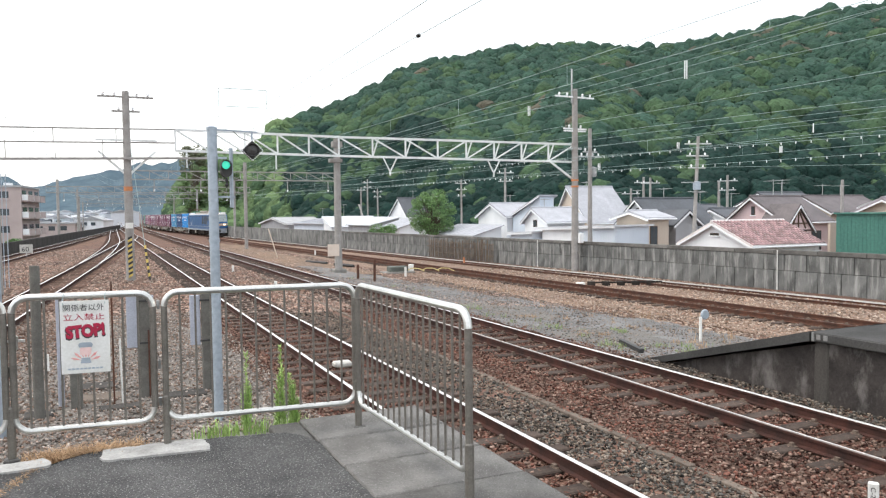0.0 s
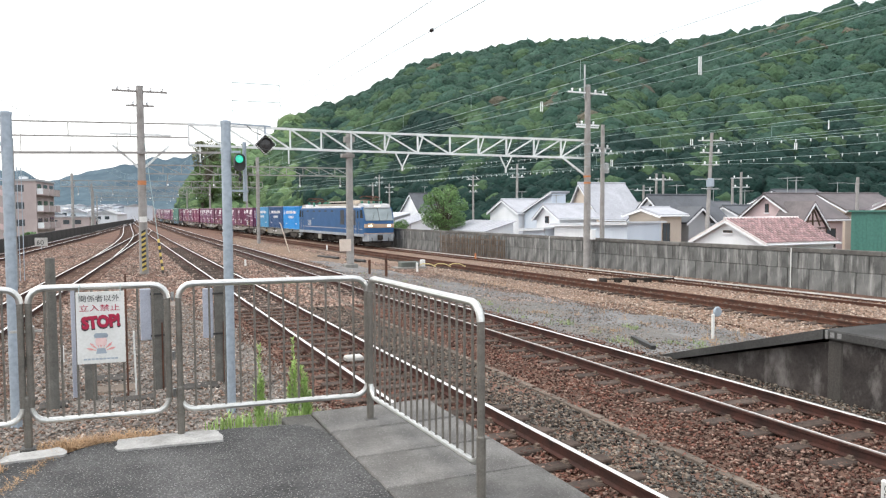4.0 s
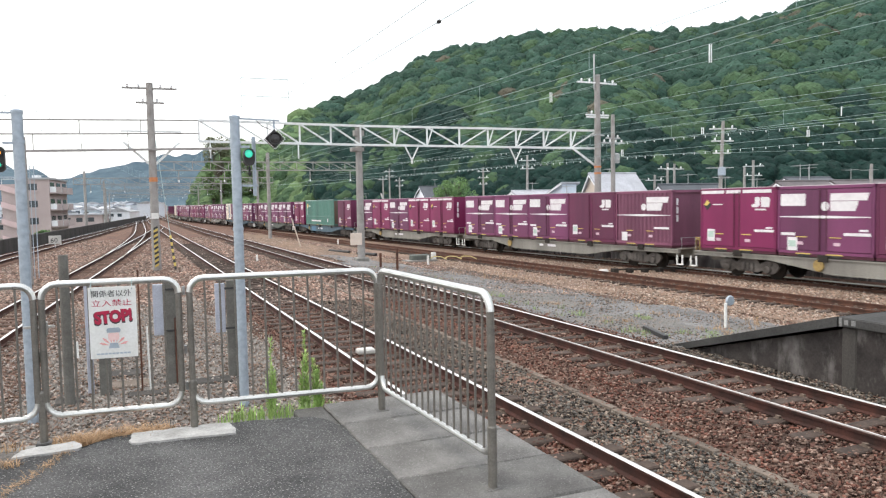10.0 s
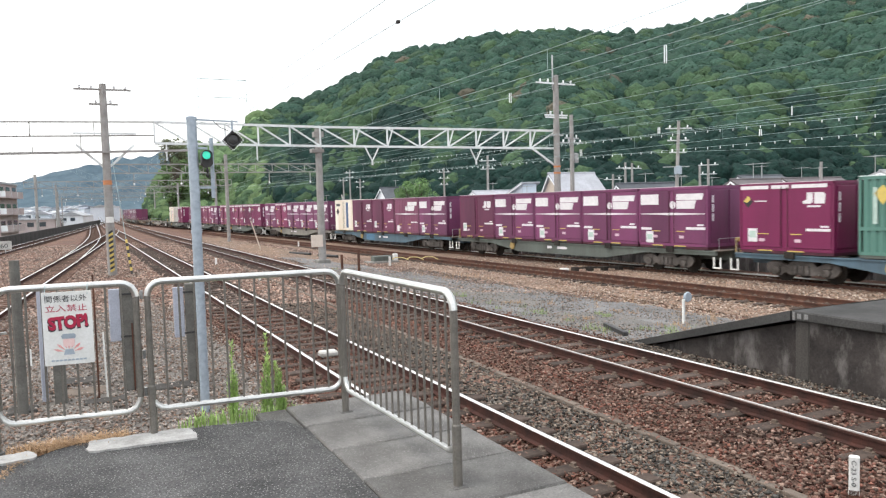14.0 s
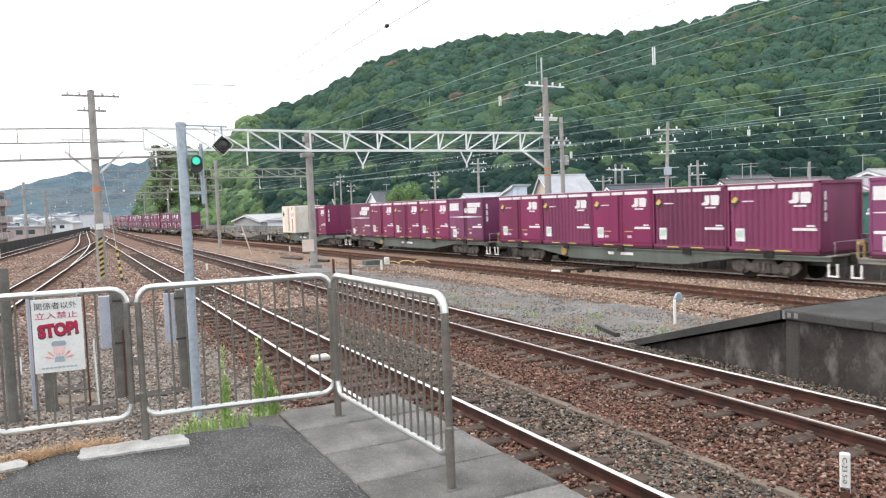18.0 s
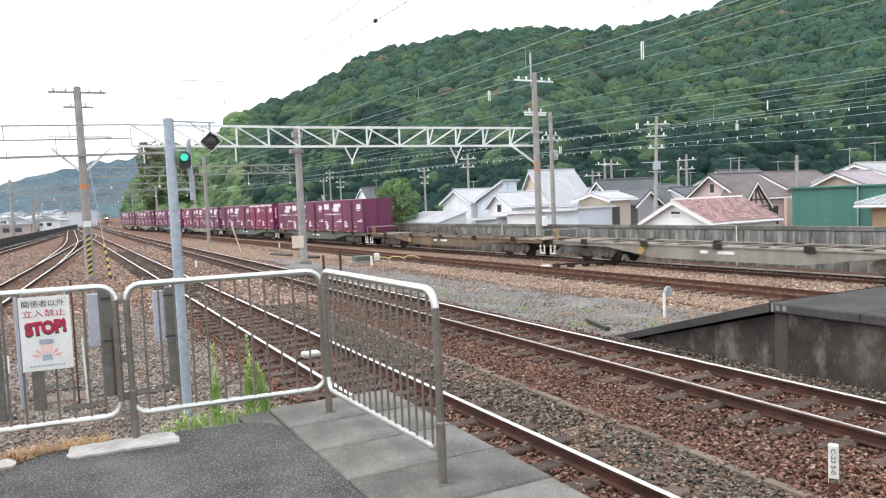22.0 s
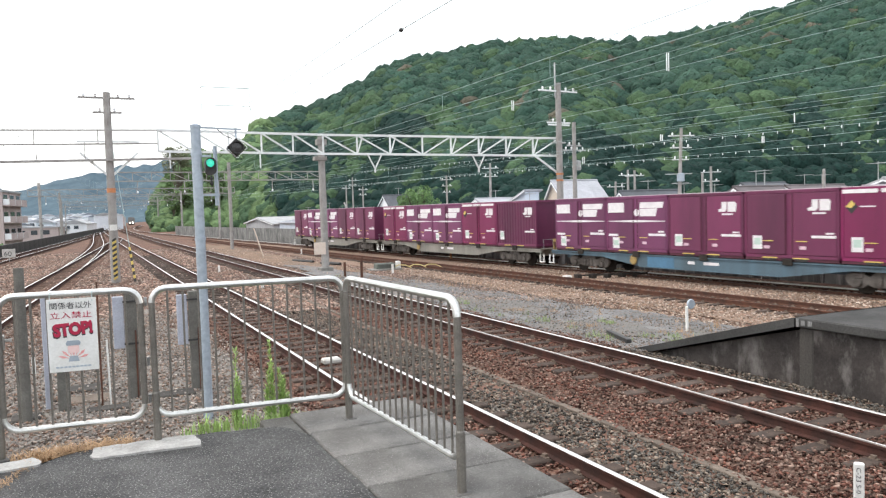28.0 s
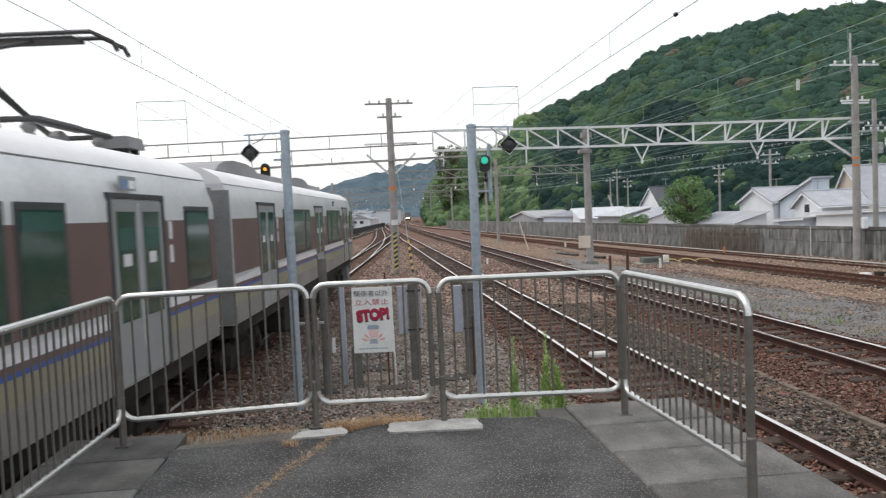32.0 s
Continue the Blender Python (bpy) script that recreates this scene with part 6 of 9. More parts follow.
        part("diamond", Shape().prism([(h - 0.75, height - 0.75), (h - 0.45, height - 1.05), (h - 0.15, height - 0.75), (h - 0.45, height - 0.45)], x - 0.006, x, "x"), "black", t)
    if style == "cream_blue":
        part("colour_band", Shape().box(x - 0.006, x, -h + 0.9, -h + 1.35, 0.3, height - 0.2), "box_navy", t, "blue painted band")
        part("diamond", Shape().prism([(h - 0.9, height - 0.95), (h - 0.6, height - 1.25), (h - 0.3, height - 0.95), (h - 0.6, height - 0.65)], x - 0.006, x, "x"), "black", t)
        part("tag_bar", Shape().box(x - 0.006, x, h - 1.1, h - 0.3, height - 0.5, height - 0.3), "ink", t)
    return t


def locomotive():
    """A six-axle electric locomotive; nose towards -y, rail level at z = 0."""
    t = thing("electric_locomotive", None, "blue electric locomotive with grey skirt and gold front band, headlights lit", "locomotive")
    h = 9.4
    # rings of the shell from nose to tail: y, half width, roof height, base height
    nose = [(-h - 0.02, 1.20, 2.16), (-h + 0.03, 1.31, 2.24), (-h + 0.16, 1.375, 2.50), (-h + 0.40, 1.40, 3.00), (-h + 0.62, 1.40, 3.40)]
    rings = nose + [(-q[0], q[1], q[2]) for q in reversed(nose)]
    s = Shape()
    for y, w, z in rings:
        s.v += [(-w, y, 1.0), (-w, y, z - 0.12), (-w + 0.12, y, z), (w - 0.12, y, z), (w, y, z - 0.12), (w, y, 1.0)]
    for i in range(len(rings) - 1):
        s.f += [(6 * i + k, 6 * i + (k + 1) % 6, 6 * i + 6 + (k + 1) % 6, 6 * i + 6 + k) for k in range(6)]
    s.f += [tuple(range(6)), tuple(range(len(s.v) - 1, len(s.v) - 7, -1))]
    part("body", s, "loco_blue", t, "glossy blue body shell", True)
    part("roof_panel", Shape().prism([(-1.38, 3.36), (-1.30, 3.47), (-1.05, 3.53), (1.05, 3.53), (1.30, 3.47), (1.38, 3.36)], -h + 0.85, h - 0.85, "y"), "loco_roof", t, "pale grey roof", True)
    part("skirt", Shape().box(-1.42, 1.42, -h + 0.10, h - 0.10, 0.88, 1.14, 0.03), "loco_grey", t, "grey side skirt")
    for x in (-1.407, 1.399):
        part("stripe", Shape().box(x, x + 0.008, -h + 0.35, h - 0.7, 1.505, 1.555), "loco_line", t, "thin pale line along the body")
    for q in (-1, 1):
        lit = q < 0

        def end(points, x0, x1):
            return Shape().prism([(q * u, v) for u, v in points], x0, x1, "x")

        # domed cab roof over a sloping windscreen
        part("cab_roof", end([(h - 0.52, 3.28), (h - 0.40, 3.36), (h - 0.52, 3.56), (h - 0.95, 3.70), (h - 1.7, 3.72), (h - 2.1, 3.52), (h - 2.1, 3.40), (h - 0.62, 3.34)], -1.18, 1.18), "loco_roof", t, "rounded pale cab roof", True)
        for x0, x1 in ((-1.25, -0.03), (0.03, 1.25)):
            part("windscreen", end([(h + 0.035, 2.27), (h - 0.09, 2.56), (h - 0.31, 3.02), (h - 0.49, 3.33), (h - 0.55, 3.31), (h - 0.37, 3.0), (h - 0.15, 2.54), (h - 0.02, 2.25)], x0, x1), "glass_sky", t)
            xm = (x0 + x1) / 2
            part("wiper", Shape().bar((xm, q * (h + 0.04), 2.30), (xm + 0.26, q * (h - 0.22), 2.92), 0.02), "black", t)
        part("windscreen_post", end([(h + 0.045, 2.26), (h - 0.48, 3.34), (h - 0.52, 3.32), (h - 0.01, 2.25)], -0.035, 0.035), "black", t)
        part("nose_band", Shape().prism([(-1.385, q * (h - 0.30)), (-1.33, q * (h + 0.03)), (-1.20, q * (h + 0.07)), (1.20, q * (h + 0.07)), (1.33, q * (h + 0.03)), (1.385, q * (h - 0.30))], 1.66, 1.98, "z"), "loco_gold", t, "dull gold band around the lamps")
        part("nose_line", Shape().prism([(-1.39, q * (h - 0.30)), (-1.34, q * (h + 0.02)), (-1.21, q * (h + 0.05)), (1.21, q * (h + 0.05)), (1.34, q * (h + 0.02)), (1.39, q * (h - 0.30))], 1.15, 1.20, "z"), "loco_gold", t)
        part("front_apron", Shape().prism([(-1.36, q * (h - 0.5)), (-1.30, q * (h - 0.02)), (-1.05, q * (h + 0.10)), (1.05, q * (h + 0.10)), (1.30, q * (h - 0.02)), (1.36, q * (h - 0.5))], 0.52, 1.14, "z"), "loco_grey", t, "grey front apron")
        part("plough", Shape().prism([(-1.2, q * (h - 0.3)), (-1.05, q * (h + 0.16)), (0.0, q * (h + 0.30)), (1.05, q * (h + 0.16)), (1.2, q * (h - 0.3))], 0.12, 0.40, "z"), "bogie", t)
        part("coupler", Shape().box(-0.15, 0.15, min(q * (h + 0.08), q * (h + 0.42)), max(q * (h + 0.08), q * (h + 0.42)), 0.70, 1.0, 0.04).box(-0.24, 0.24, q * (h + 0.14) - 0.05, q * (h + 0.14) + 0.05, 0.62, 1.06, 0.03), "bogie", t)
        for x in (-0.75, 0.75):
            part("brake_hose", Shape().tube([(x, q * (h + 0.10), 0.80), (x, q * (h + 0.22), 0.66), (x * 0.9, q * (h + 0.20), 0.42)], 0.03, 6), "black", t, "", True)
        for x in (-0.86, 0.86):
            part("headlight", Shape().prism([(x - 0.15, 1.74), (x + 0.15, 1.74), (x + 0.17, 1.82), (x + 0.15, 1.91), (x - 0.15, 1.91), (x - 0.17, 1.82)], min(q * (h + 0.055), q * (h + 0.085)), max(q * (h + 0.055), q * (h + 0.085)), "y"), "headlight_low" if lit else "red", t, "lit headlight" if lit else "red tail lamp")
        part("marker_lamp", Shape().box(-0.24, 0.24, min(q * (h - 0.62), q * (h - 0.44)), max(q * (h - 0.62), q * (h - 0.44)), 3.40, 3.53, 0.03), "headlight_low" if lit else "black", t, "roof headlight")
        part("number_bar", Shape().box(-1.05, -0.55, min(q * (h + 0.03), q * (h + 0.045)), max(q * (h + 0.03), q * (h + 0.045)), 1.98, 2.06), "loco_gold", t)
        for x in (-1.10, 1.10):
            part("step_rail", Shape().tube([(x, q * (h + 0.10), 0.55), (x, q * (h + 0.14), 0.85), (x, q * (h + 0.10), 1.12)], 0.018, 6), "white", t)
    for x, sgn in ((-1.408, -1), (1.394, 1)):
        for y0, y1 in ((-4.62, -3.55), (-6.0, -5.0), (-7.42, -6.32)):
            v = part("louvre_panel", Shape().box(x, x + 0.014, y0, y1, 1.86, 3.16), "louvre", t, "dark ventilation louvre")
            for k in range(8):
                part("louvre_slat", Shape().box(x - 0.006, x + 0.018, y0 + 0.05, y1 - 0.05, 1.95 + 0.145 * k, 1.98 + 0.145 * k), "louvre", v)
        for y in (6.2, 4.2, 2.4, 0.6, -1.3):
            part("vent", Shape().box(x, x + 0.014, y - 0.32, y + 0.32, 3.00, 3.14), "louvre", t)
        g = part("grille", Shape().box(x, x + 0.012, 5.0, 6.2, 1.62, 2.20), "loco_blue", t)
        for k in range(6):
            part("grille_slat", Shape().box(x - 0.006, x + 0.014, 5.05, 6.15, 1.66 + 0.09 * k, 1.715 + 0.09 * k), "loco_roof", g, "pale grille slat")
        for y0, y1 in ((-9.18, -8.5), (8.5, 9.18)):
            part("cab_window", Shape().prism([(y0, 2.48), (y1, 2.48), (y1 - (0.0 if y0 < 0 else 0.22), 3.16), (y0 + (0.22 if y0 < 0 else 0.0), 3.16)], x, x + 0.014, "x"), "glass_dark", t)
        for y in (-7.95, 7.95):
            d = part("cab_door", Shape().box(x, x + 0.010, y - 0.28, y + 0.28, 1.2, 3.22), "loco_blue", t)
            part("door_window", Shape().box(x - 0.006, x + 0.012, y - 0.16, y + 0.16, 2.45, 3.08), "glass_dark", d)
            for q in (-0.36, 0.36):
                part("hand_rail", Shape().tube([(x + sgn * 0.05, y + q, 1.15), (x + sgn * 0.05, y + q, 2.2)], 0.016, 6), "steel", d)
        part("plate_bar", Shape().box(x, x + 0.012, 4.1, 4.75, 2.28, 2.36), "loco_grey", t)
    add_bogies(t, (-6.2, 0.0, 6.2), "bogie", (-1.1, 1.1))
    for y0, y1, z0 in ((-4.2, -3.2, 0.35), (-3.1, -2.0, 0.42), (2.0, 2.2, 0.4), (3.2, 4.3, 0.36), (-8.6, -8.0, 0.5), (8.0, 8.6, 0.5)):
        part("underfloor_box", Shape().box(-1.28, 1.28, y0, y1, z0, 0.87, 0.05), "bogie", t)
    part("underfloor_tank", Shape().box(-1.34, -1.0, 2.3, 3.1, 0.38, 0.87, 0.03), "loco_tank", t, "pale grey underfloor box")
    for y in (-7.6, -4.7, -1.4, 1.4, 4.7, 7.6):
        part("sand_pipe", Shape().tube([(-1.15, y, 0.85), (-1.12, y + 0.05, 0.45), (-0.75, y + 0.12, 0.14)], 0.035, 6), "bogie", t)
    # roof gear: a long low casing with an upper cover, insulators and folded current collectors
    part("roof_box", Shape().prism([(-1.0, 3.50), (-0.95, 3.74), (0.95, 3.74), (1.0, 3.50)], -6.6, 4.1, "y"), "roof_gear", t, "long dusty roof casing")
    part("roof_cover", Shape().prism([(-0.80, 3.86), (-0.70, 3.98), (0.70, 3.98), (0.80, 3.86)], -4.6, 1.3, "y"), "roof_gear", t, "raised roof cover")
    part("roof_cover", Shape().prism([(-0.72, 3.74), (-0.60, 4.03), (0.60, 4.03), (0.72, 3.74)], -6.5, -4.7, "y"), "roof_tan", t, "tan rounded roof cover")
    for y in (-4.4, -2.5, -0.6, 1.1):
        part("cover_post", Shape().box(-0.70, 0.70, y - 0.08, y + 0.08, 3.73, 3.87), "black", t)
    for y in (-7.9, 7.2):
        arm = part("pantograph", Shape().tube([(-0.55, y - 0.55, 3.98), (-0.55, y + 1.15, 4.06), (0.55, y + 1.15, 4.06), (0.55, y - 0.55, 3.98)], 0.035, 6, True), "rust", t, "folded rust-brown pantograph", True)
        part("lower_arm", Shape().tube([(0.0, y + 1.0, 4.0), (0.0, y - 0.7, 4.22)], 0.045, 6), "rust", arm)
        part("upper_arm", Shape().tube([(-0.2, y - 0.7, 4.22), (-0.45, y + 0.7, 4.34), (0.45, y + 0.7, 4.34), (0.2, y - 0.7, 4.22)], 0.03, 6), "rust", arm)
        for q in (0.60, 0.85):
            part("collector_head", Shape().tube([(-0.9, y + q, 4.18), (-0.65, y + q, 4.36), (0.65, y + q, 4.36), (0.9, y + q, 4.18)], 0.03, 6), "rust", arm)
        for x in (-0.55, 0.55):
            for q in (-0.5, 1.1):
                part("insulator", Shape().lathe([(0.07, 3.52), (0.13, 3.58), (0.08, 3.64), (0.13, 3.70), (0.08, 3.76), (0.13, 3.82), (0.07, 3.96)], (x, y + q, 0), 10), "insulator_green", t, "dark green insulator", True)
    for y in (3.0, 2.1, 5.0):
        part("insulator", Shape().lathe([(0.08, 3.52), (0.14, 3.60), (0.09, 3.68), (0.14, 3.76), (0.09, 3.84), (0.14, 3.92), (0.07, 4.0)], (-0.5, y, 0), 10), "insulator_green", t, "dark green insulator", True)
    part("roof_conductor", Shape().tube([(-0.5, 6.4, 4.02), (-0.5, 2.1, 4.02), (-0.4, 1.3, 3.98)], 0.022, 6), "rust", t)
    return t


MAT["loco_roof"] = surface("loco_roof", (0.50, 0.52, 0.55), (0.33, 0.31, 0.29), 0.9, 0.6, bump=0.1, fine=30)
MAT["loco_tank"] = surface("loco_tank", (0.36, 0.34, 0.30), (0.26, 0.25, 0.22), 2, 0.7, bump=0.1)
MAT["roof_tan"] = surface("roof_tan", (0.42, 0.35, 0.27), (0.30, 0.25, 0.20), 1.5, 0.7, bump=0.1)
MAT["headlight_low"] = glow("headlight_low", (1.0, 0.82, 0.52), 2.2)
# windscreen base colour lightened to carry a reflection of the sky
MAT["glass_sky"] = surface("glass_sky", (0.28, 0.33, 0.34), (0.20, 0.24, 0.25), 1.2, 0.07, bump=0)
MAT["insulator_green"] = surface("insulator_green", (0.03, 0.20, 0.13), None, 5, 0.3, bump=0)


def passenger_car(front=False, gear="plain"):
    """A stainless commuter car, 19.7 m body; leading end towards +y, rail level at z = 0, seen side at +x."""
    t = thing("passenger_car", None, "stainless passenger car with brown window band and blue and ochre stripes", "train car", "cars of the departing train")
    h, w = (8.75 if front else 9.25), 1.475
    prof = [(-w + 0.04, 1.13), (-w, 1.5), (-w, 2.95), (-w + 0.10, 3.28), (-w + 0.42, 3.52), (-0.55, 3.62), (0.55, 3.62), (w - 0.42, 3.52), (w - 0.10, 3.28), (w, 2.95), (w, 1.5), (w - 0.04, 1.13)]
    part("body", Shape().prism(prof, -h, h, "y"), "stainless", t, "brushed stainless body", True)
    part("roof", Shape().prism([(-w + 0.105, 3.30), (-w + 0.16, 3.40), (-w + 0.42, 3.55), (-0.55, 3.66), (0.55, 3.66), (w - 0.42, 3.55), (w - 0.16, 3.40), (w - 0.105, 3.30)], -h - 0.005, h + 0.005, "y"), "emu_roof", t, "pale roof", True)
    for a in (w - 0.12, -w + 0.10):
        part("gutter", Shape().box(a, a + 0.02, -h, h, 3.288, 3.298), "emu_door", t)
    doors = (-6.28, 0.3, 6.6) if front else (-6.55, 0.0, 6.55)
    x = w
    spans, edge = [], -h + 0.02
    for d in doors:
        spans.append((edge, d - 0.72))
        edge = d + 0.72
    spans.append((edge, h - 0.02))
    for y0, y1 in spans:
        part("window_band", Shape().box(x - 0.01, x + 0.006, y0, y1, 1.92, 2.76), "emu_brown", t, "dull brown window band")
        for name, z0, z1, m in (("white_stripe", 1.77, 1.845, "mark_white"), ("brown_stripe", 1.715, 1.77, "emu_brown"), ("blue_stripe", 1.67, 1.715, "emu_blue"), ("ochre_stripe", 1.47, 1.67, "emu_ochre")):
            part(name, Shape().box(x - 0.03, x + 0.006, y0, y1, z0, z1), m, t)
        # band over the stainless: dirt, shade and ballast reflection as one colour
        part("lower_panel", Shape().box(x - 0.045, x + 0.004, y0, y1, 1.15, 1.47), "emu_dull", t, "lower stainless side, grey-brown from dirt and painted shade")
        n = y1 - y0
        if front and y0 < -h + 1:
            continue
        wins = [(y0 + 0.85, y0 + 1.62), (y0 + 1.76, y0 + n - 1.76), (y0 + n - 1.62, y0 + n - 0.85)] if n > 4 else [(y0 + 0.72, y0 + 1.72)]
        for a, b in wins:
            if b - a > 0.3:
                f = part("window", Shape().box(x, x + 0.014, a, b, 1.94, 2.93, 0.004), "emu_frame", t, "dark-framed window")
                part("pane", Shape().box(x + 0.006, x + 0.018, a + 0.05, b - 0.05, 2.00, 2.87), "glass_train", f)
                part("blind", Shape().box(x + 0.0185, x + 0.0215, a + 0.06, b - 0.06, 2.70, 2.85), "glass_tint", f)
    for d in doors:
        for a, b in ((d - 0.66, d - 0.01), (d + 0.01, d + 0.66)):
            leaf = part("door", Shape().box(x - 0.02, x + 0.004, a, b, 1.16, 2.98, 0.01), "emu_door", t, "grey sliding door leaf")
            part("pane", Shape().box(x, x + 0.010, a + 0.10, b - 0.10, 1.78, 2.86), "glass_train", leaf)
            part("notice", Shape().box(x + 0.011, x + 0.014, a + 0.2, b - 0.25, 2.32, 2.44), "mark_white", leaf)
            part("tint", Shape().box(x + 0.011, x + 0.0135, a + 0.12, b - 0.12, 2.48, 2.70), "glass_tint", leaf)
        part("door_frame", Shape().box(x - 0.02, x + 0.012, d - 0.74, d - 0.67, 1.14, 2.99).box(x - 0.02, x + 0.012, d + 0.67, d + 0.74, 1.14, 2.99).box(x - 0.02, x + 0.012, d - 0.74, d + 0.74, 2.99, 3.04), "emu_frame", t)
        for z in (2.28, 2.55):
            part("door_notice", Shape().box(x + 0.006, x + 0.01, d + 0.86, d + 0.97, z, z + 0.20), "mark_white", t)
    d = 3.3 if front else 6.1
    part("destination_panel", Shape().box(x + 0.0, x + 0.012, d, d + 0.40, 3.07, 3.21), "glass_dark" if front else "emu_door", t, "destination display")
    for y0, y1, z0, z1, key in ((0.03, 0.20, 0.02, 0.12, "display_blue"), (0.22, 0.37, 0.03, 0.11, "display_white")):
        part("display_bar", Shape().box(x + 0.012, x + 0.015, d + y0, d + y1, 3.06 + z0, 3.06 + z1), key, t, "lit display field")
    for y in (-h, h):
        part("end_wall", Shape().box(-w + 0.02, w - 0.02, y - 0.012, y + 0.012, 1.15, 3.2), "emu_grey", t, "grey car end")
    part("underframe", Shape().box(-w + 0.1, w - 0.1, -h + 0.1, h - 0.1, 0.92, 1.15), "bogie", t)
    for y0, y1 in ((-4.2, -2.4), (-1.9, 0.3), (0.8, 2.0), (2.4, 4.3)):
        part("underfloor_box", Shape().box(-1.25, 1.3, y0, y1, 0.32, 0.92, 0.03), "bogie", t)
    add_bogies(t, (-6.9, 6.9), "bogie", (-1.05, 1.05))
    for y in ((-7.4, -0.8) if front else (-6.6, -0.9)):
        part("air_conditioner", Shape().prism([(y, 3.60), (y + 0.2, 3.70), (y + 0.6, 3.79), (y + 1.2, 3.84), (y + 2.2, 3.84), (y + 2.8, 3.79), (y + 3.2, 3.70), (y + 3.4, 3.60)], -0.90, 0.90, "x"), "emu_aircon", t, "rounded grey roof air conditioner", True)
        part("roof_duct", Shape().prism([(-0.85, 3.58), (-0.80, 3.74), (0.80, 3.74), (0.85, 3.58)], y + 3.42, y + 6.2, "y"), "emu_aircon", t, "low grey roof duct")
    if gear == "panto":
        part("roof_box", Shape().prism([(0.34, 3.70), (0.37, 3.85), (0.73, 3.85), (0.76, 3.70)], 8.30, 8.80, "y"), "emu_grey", t, "grey roof equipment box")
        for a in (0.40, 0.62):
            for b in (8.36, 8.66):
                part("roof_leg", Shape().box(a, a + 0.08, b, b + 0.08, 3.55, 3.73), "black", t)
        part("roof_cable", Shape().tube([(0.5, 8.75, 3.72), (0.45, 8.95, 3.70), (0.4, 9.2, 3.66)], 0.02, 6), "black", t)
        y = 6.9
        for a, b, c, d, e in ((-0.3, 0.1, 7.0, 7.5, 3.74), (0.3, 0.5, 7.1, 7.3, 3.80), (-0.1, 0.3, 8.0, 8.3, 3.72)):
            part("roof_equipment", Shape().box(a, b, c, d, 3.55, e, 0.06), "emu_grey", t)
        p = part("pantograph", Shape().tube([(0.0, y + 0.9, 3.85), (0.0, y - 0.8, 4.42)], 0.035, 8).tube([(0.0, y - 0.8, 4.42), (0.0, y + 0.75, 4.90)], 0.025, 8), "black", t, "raised single-arm pantograph", True)
        for q in (0.60, 0.92):
            part("collector_head", Shape().tube([(-1.0, y + q, 4.80), (-0.7, y + q, 4.95), (0.7, y + q, 4.95), (0.95, y + q, 4.82), (1.0, y + q, 4.72)], 0.028, 6), "black", p)
        part("head_frame", Shape().box(-0.5, 0.5, y + 0.6, y + 0.92, 4.88, 4.92, 0.01), "black", p)
        part("push_rod", Shape().tube([(0.12, y + 0.7, 3.80), (0.08, y - 0.6, 4.36)], 0.012, 6), "black", p)
        for a in (-0.45, 0.45):
            part("spring_box", Shape().tube([(a, y - 0.2, 3.86), (a, y + 0.7, 3.86)], 0.05, 8), "emu_grey", p)
        part("base_frame", Shape().tube([(-0.6, y + 1.2, 3.82), (0.6, y + 1.2, 3.82), (0.6, y - 0.6, 3.82), (-0.6, y - 0.6, 3.82)], 0.035, 6, True), "black", p)
        for a in (-0.5, 0.5):
            for b in (-0.5, 1.1):
                part("insulator", Shape().lathe([(0.05, 3.6), (0.09, 3.65), (0.05, 3.7), (0.09, 3.75), (0.05, 3.8)], (a, y + b, 0), 8), "emu_grey", p)
    if front:
        part("nose", Shape().prism([(h - 0.02, 0.6), (h + 0.22, 0.9), (h + 0.22, 2.3), (h - 0.02, 3.5)], -w + 0.12, w - 0.12, "x"), "emu_grey", t, "dark end of the leading cab")
        part("cab_window", Shape().box(x - 0.01, x + 0.012, h - 0.75, h - 0.2, 1.85, 2.7), "glass_dark", t)
        part("skirt", Shape().box(-1.3, 1.3, h - 0.4, h + 0.15, 0.15, 0.8, 0.05), "emu_grey", t)
    else:
        part("gangway", Shape().box(-1.25, 1.25, h - 0.02, h + 0.34, 1.2, 3.28, 0.03), "emu_grey", t, "grey gangway bellows")
    return t


MAT["emu_aircon"] = surface("emu_aircon", (0.30, 0.30, 0.31), (0.24, 0.24, 0.25), 1.2, 0.6, bump=0.08)
MAT["emu_door"] = surface("emu_door", (0.36, 0.37, 0.37), (0.30, 0.31, 0.31), 1, 0.45, 0.2, bump=0.02)
MAT["emu_frame"] = surface("emu_frame", (0.05, 0.055, 0.055), (0.035, 0.04, 0.04), 2, 0.5, bump=0)
# dirty stainless with the shade low on the side put into it
MAT["emu_dull"] = surface("emu_dull", (0.30, 0.285, 0.265), (0.25, 0.235, 0.215), 1.2, 0.5, 0.2, bump=0.03)
MAT["glass_tint"] = surface("glass_tint", (0.025, 0.085, 0.066), (0.03, 0.10, 0.078), 1, 0.2, bump=0)
MAT["glass_train"] = surface("glass_train", (0.022, 0.058, 0.042), (0.04, 0.085, 0.055), 0.6, 0.04, bump=0)

